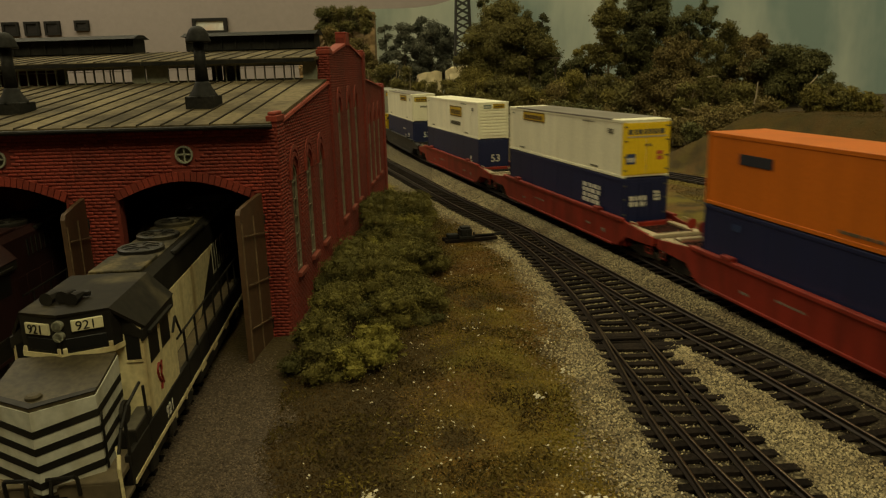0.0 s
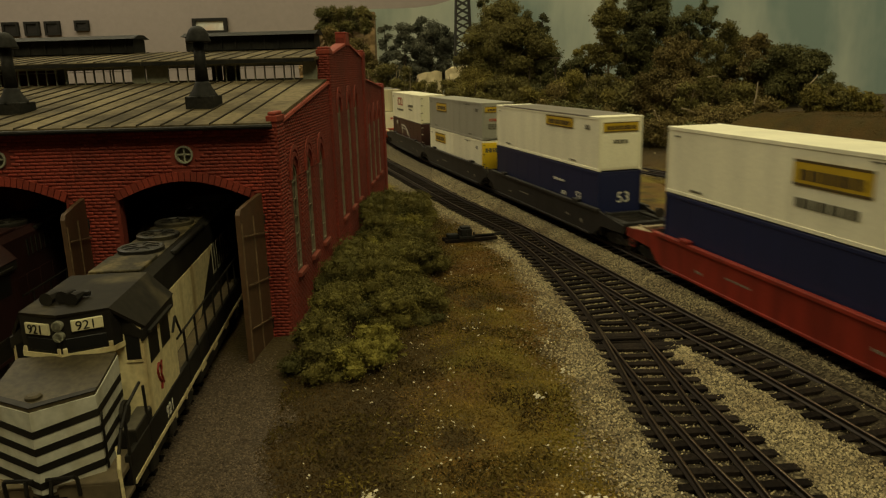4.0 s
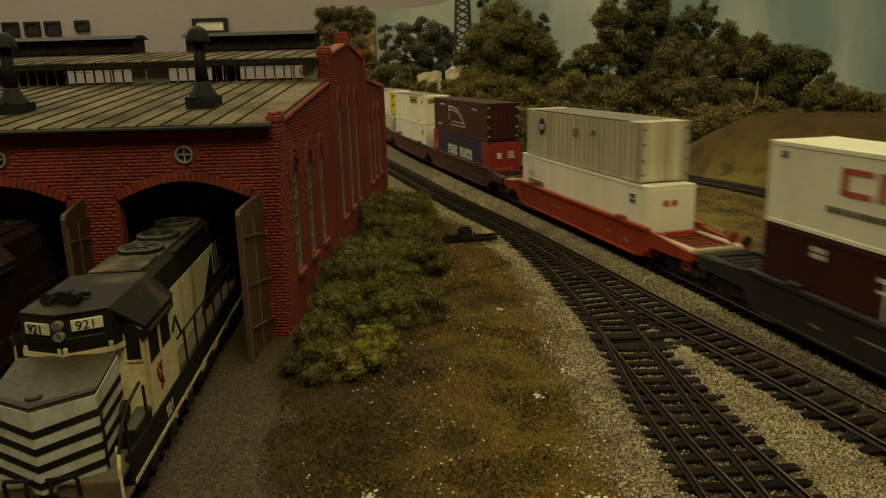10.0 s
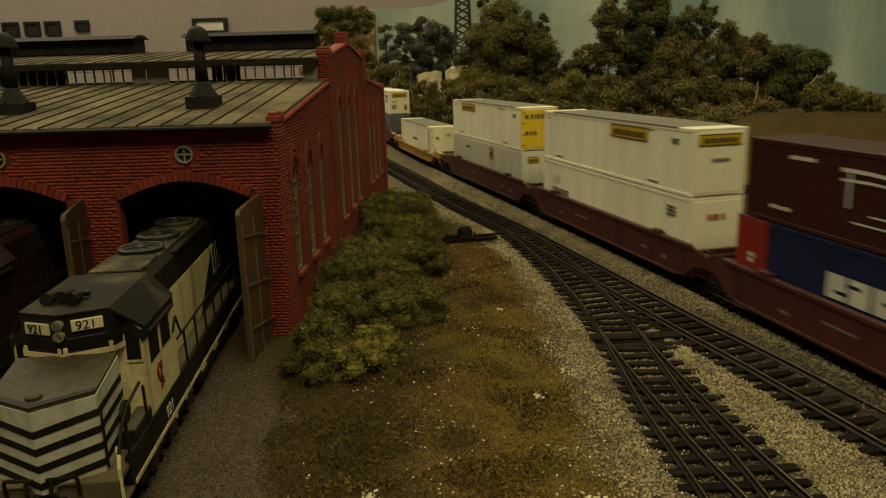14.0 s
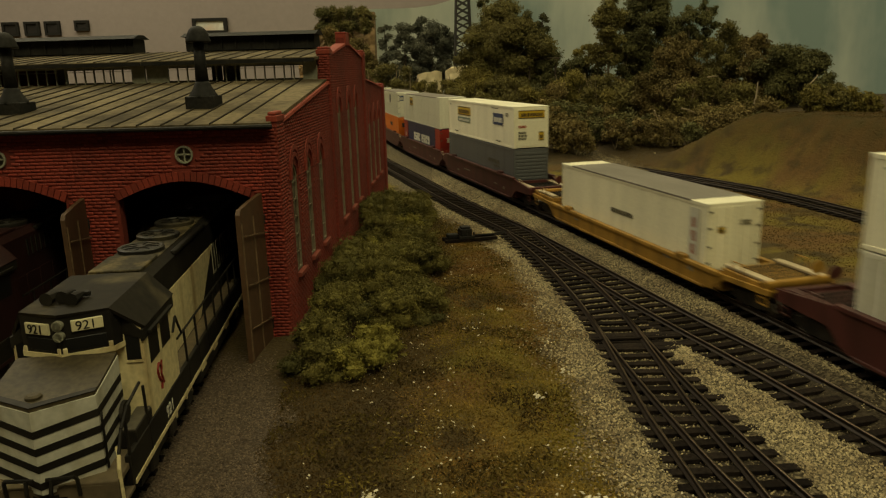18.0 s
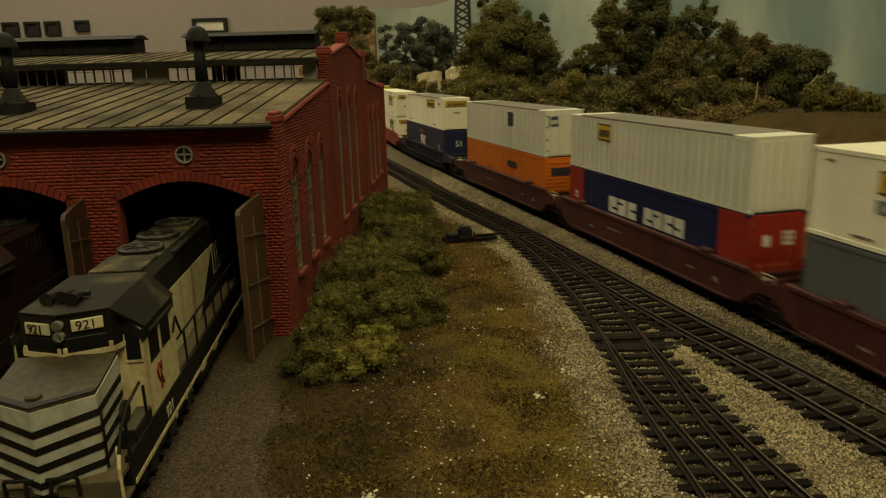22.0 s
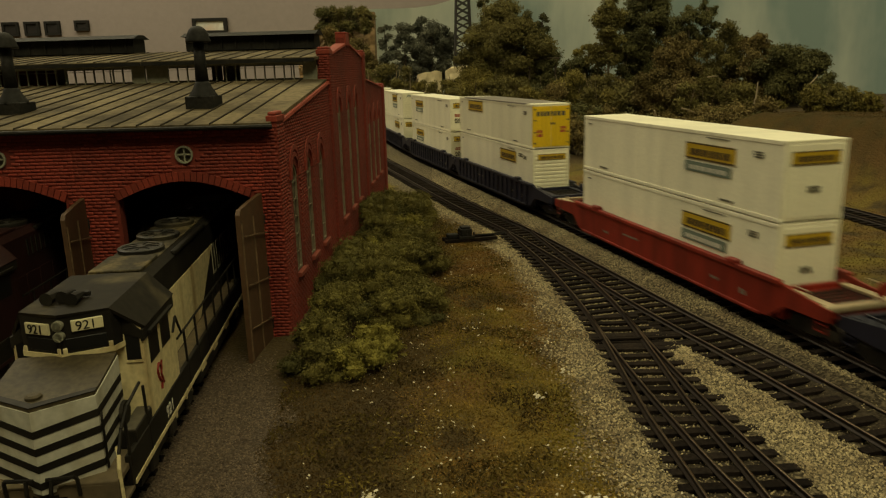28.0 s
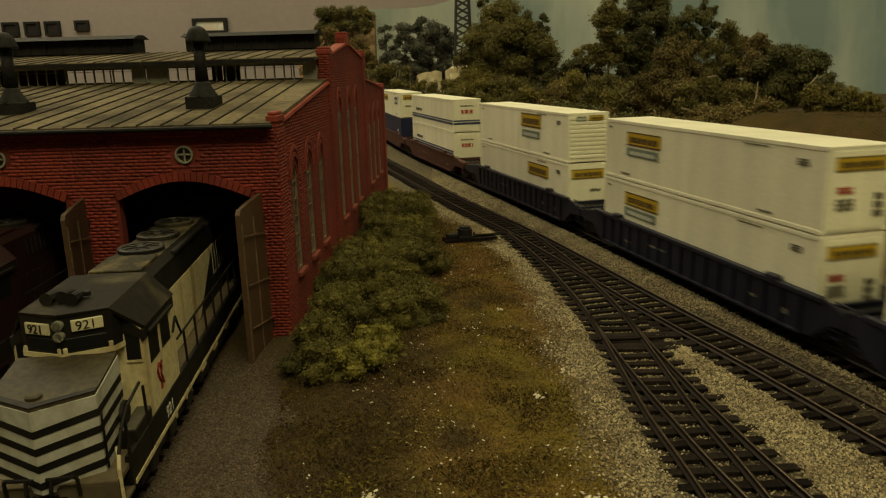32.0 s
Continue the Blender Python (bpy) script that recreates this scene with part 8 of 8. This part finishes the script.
        bmesh.ops.recalc_face_normals(bm, faces=bm.faces)
        solo("rock_ledge", bm, QUARRY, "low ledge of pale cream rock among the trees", "rock", "rocks")
    boulder("boulder", "small pale rock at the foot of the slope", 1157, 280, 860, 7, 5, QUARRY, 3)
    boulder("boulder", "small pale rock at the foot of the slope", 1178, 286, 850, 7, 4, QUARRY, 4)
    boulder("boulder", "small brown rock at the foot of the slope", 1198, 293, 840, 7, 3, ROCK, 5)
    # wooded rock hill before the sky panel
    x0, zt = seen(566, 22, 1760)
    x1, _ = seen(660, 22, 1760)
    bm = bmesh.new()
    n, k = 26, 20
    rows = []
    for j in range(k + 1):
        row = []
        for i in range(n + 1):
            f = i / n
            x = x0 - 60 + (x1 - x0 + 60) * f
            top = zt * (0.72 + 0.28 * step_up(0.0, 0.45, np.array(f)))
            z = -5 + (top + 5) * j / k
            d = 14 * noise.noise(Vector((x * 0.02, z * 0.03, 3))) + 5 * noise.noise(Vector((x * 0.08, z * 0.09, 9)))
            row.append(bm.verts.new((x, 1760 + d + 25 * j / k, z)))
        rows.append(row)
    back = [bm.verts.new((x0 - 60, 1825, -5)), bm.verts.new((x1, 1825, -5)), bm.verts.new((x1, 1825, zt)), bm.verts.new((x0 - 60, 1825, zt * 0.72))]
    for a, b in zip(rows[:-1], rows[1:]):
        for i in range(n):
            bm.faces.new((a[i], a[i + 1], b[i + 1], b[i]))
    bm.faces.new([r[-1] for r in rows] + [back[2], back[1]])
    bm.faces.new(list(rows[-1]) + [back[2], back[3]])
    bm.faces.new([r[0] for r in reversed(rows)] + [back[0], back[3]])
    bmesh.ops.recalc_face_normals(bm, faces=bm.faces)
    solo("rock_hill", bm, ROCK, "brown rock face of a small hill", "hill")
    for i, px in enumerate((578, 600, 622, 643)):
        stand(shrub, px, 10 + 3 * (i % 2), 62, 48, 1755 - 14 * (i % 2), "dense green shrub on the hilltop", LEAF_OLIVE if i % 2 else LEAF_DARK, 70 + i, leaf=2.4, grounded=False)
    for i, (px, top, base) in enumerate(((590, 50, 110), (630, 70, 120), (648, 88, 130))):
        stand(shrub, px, top, base, 50, 1690 - 20 * i, "rusty scrub on the rock face", LEAF_RUST, 80 + i, leaf=2.4, grounded=False)


def build_switch_stand():
    st = thing("switch_machine", "black switch machine on a timber beside the points", "switch machine", m=place_mm(14.5, 482, ground_z(15, 482) + 1.6, 0, 0, 14))
    bm = bmesh.new()
    box(bm, -14, -4.5, -1, 22, -1.2, 1.2, 0.3)
    part("timber", bm, TIE, st)
    bm = bmesh.new()
    box(bm, -14, 2.5, -1, 22, 5.8, 1.2, 0.3)
    part("timber", bm, TIE, st)
    bm = bmesh.new()
    box(bm, -5, -5, 1, 6, 5, 3, 0.4)
    part("base_plate", bm, IRON_BLACK, st)
    bm = bmesh.new()
    box(bm, -3.5, -4, 2.8, 4.5, 4, 7.6, 0.6)
    part("case", bm, IRON_BLACK, st)
    bm = bmesh.new()
    box(bm, -2.6, -3.2, 7.4, 3.4, 3.2, 9.0, 0.5)
    part("lid", bm, IRON_BLACK, st)
    for x, y in ((5.6, -3.6), (5.6, 3.6), (-4.4, -3.6)):
        bm = bmesh.new()
        rod(bm, (x, y, 2.6), (x, y, 5.4), 0.6, 6)
        part("bolt", bm, STEEL_DARK, st)
    bm = bmesh.new()
    box(bm, -12, -2.5, 1.2, -4.5, 2.5, 4.5, 0.7)
    part("motor", bm, IRON_BLACK, st)
    for x in (-2.2, 0.6, 3.2):
        bm = bmesh.new()
        box(bm, x - 0.35, -4.4, 3.4, x + 0.35, -3.9, 7.2, 0.1)
        part("rib", bm, IRON_BLACK, st)
    bm = bmesh.new()
    rod(bm, (6, 0, 2.4), (30, 4, 1.0), 0.6, 6)
    part("throw_bar", bm, IRON_BLACK, st)
    post = thing("track_marker", "small dark marker post beside the siding", "post", m=place_mm(85, 545, ground_z(85, 545)))
    bm = bmesh.new()
    box(bm, -1.2, -1.2, -1, 1.2, 1.2, 6, 0.4)
    part("post", bm, IRON_BLACK, post)


build_bushes()
build_woods()
build_switch_stand()


motions()
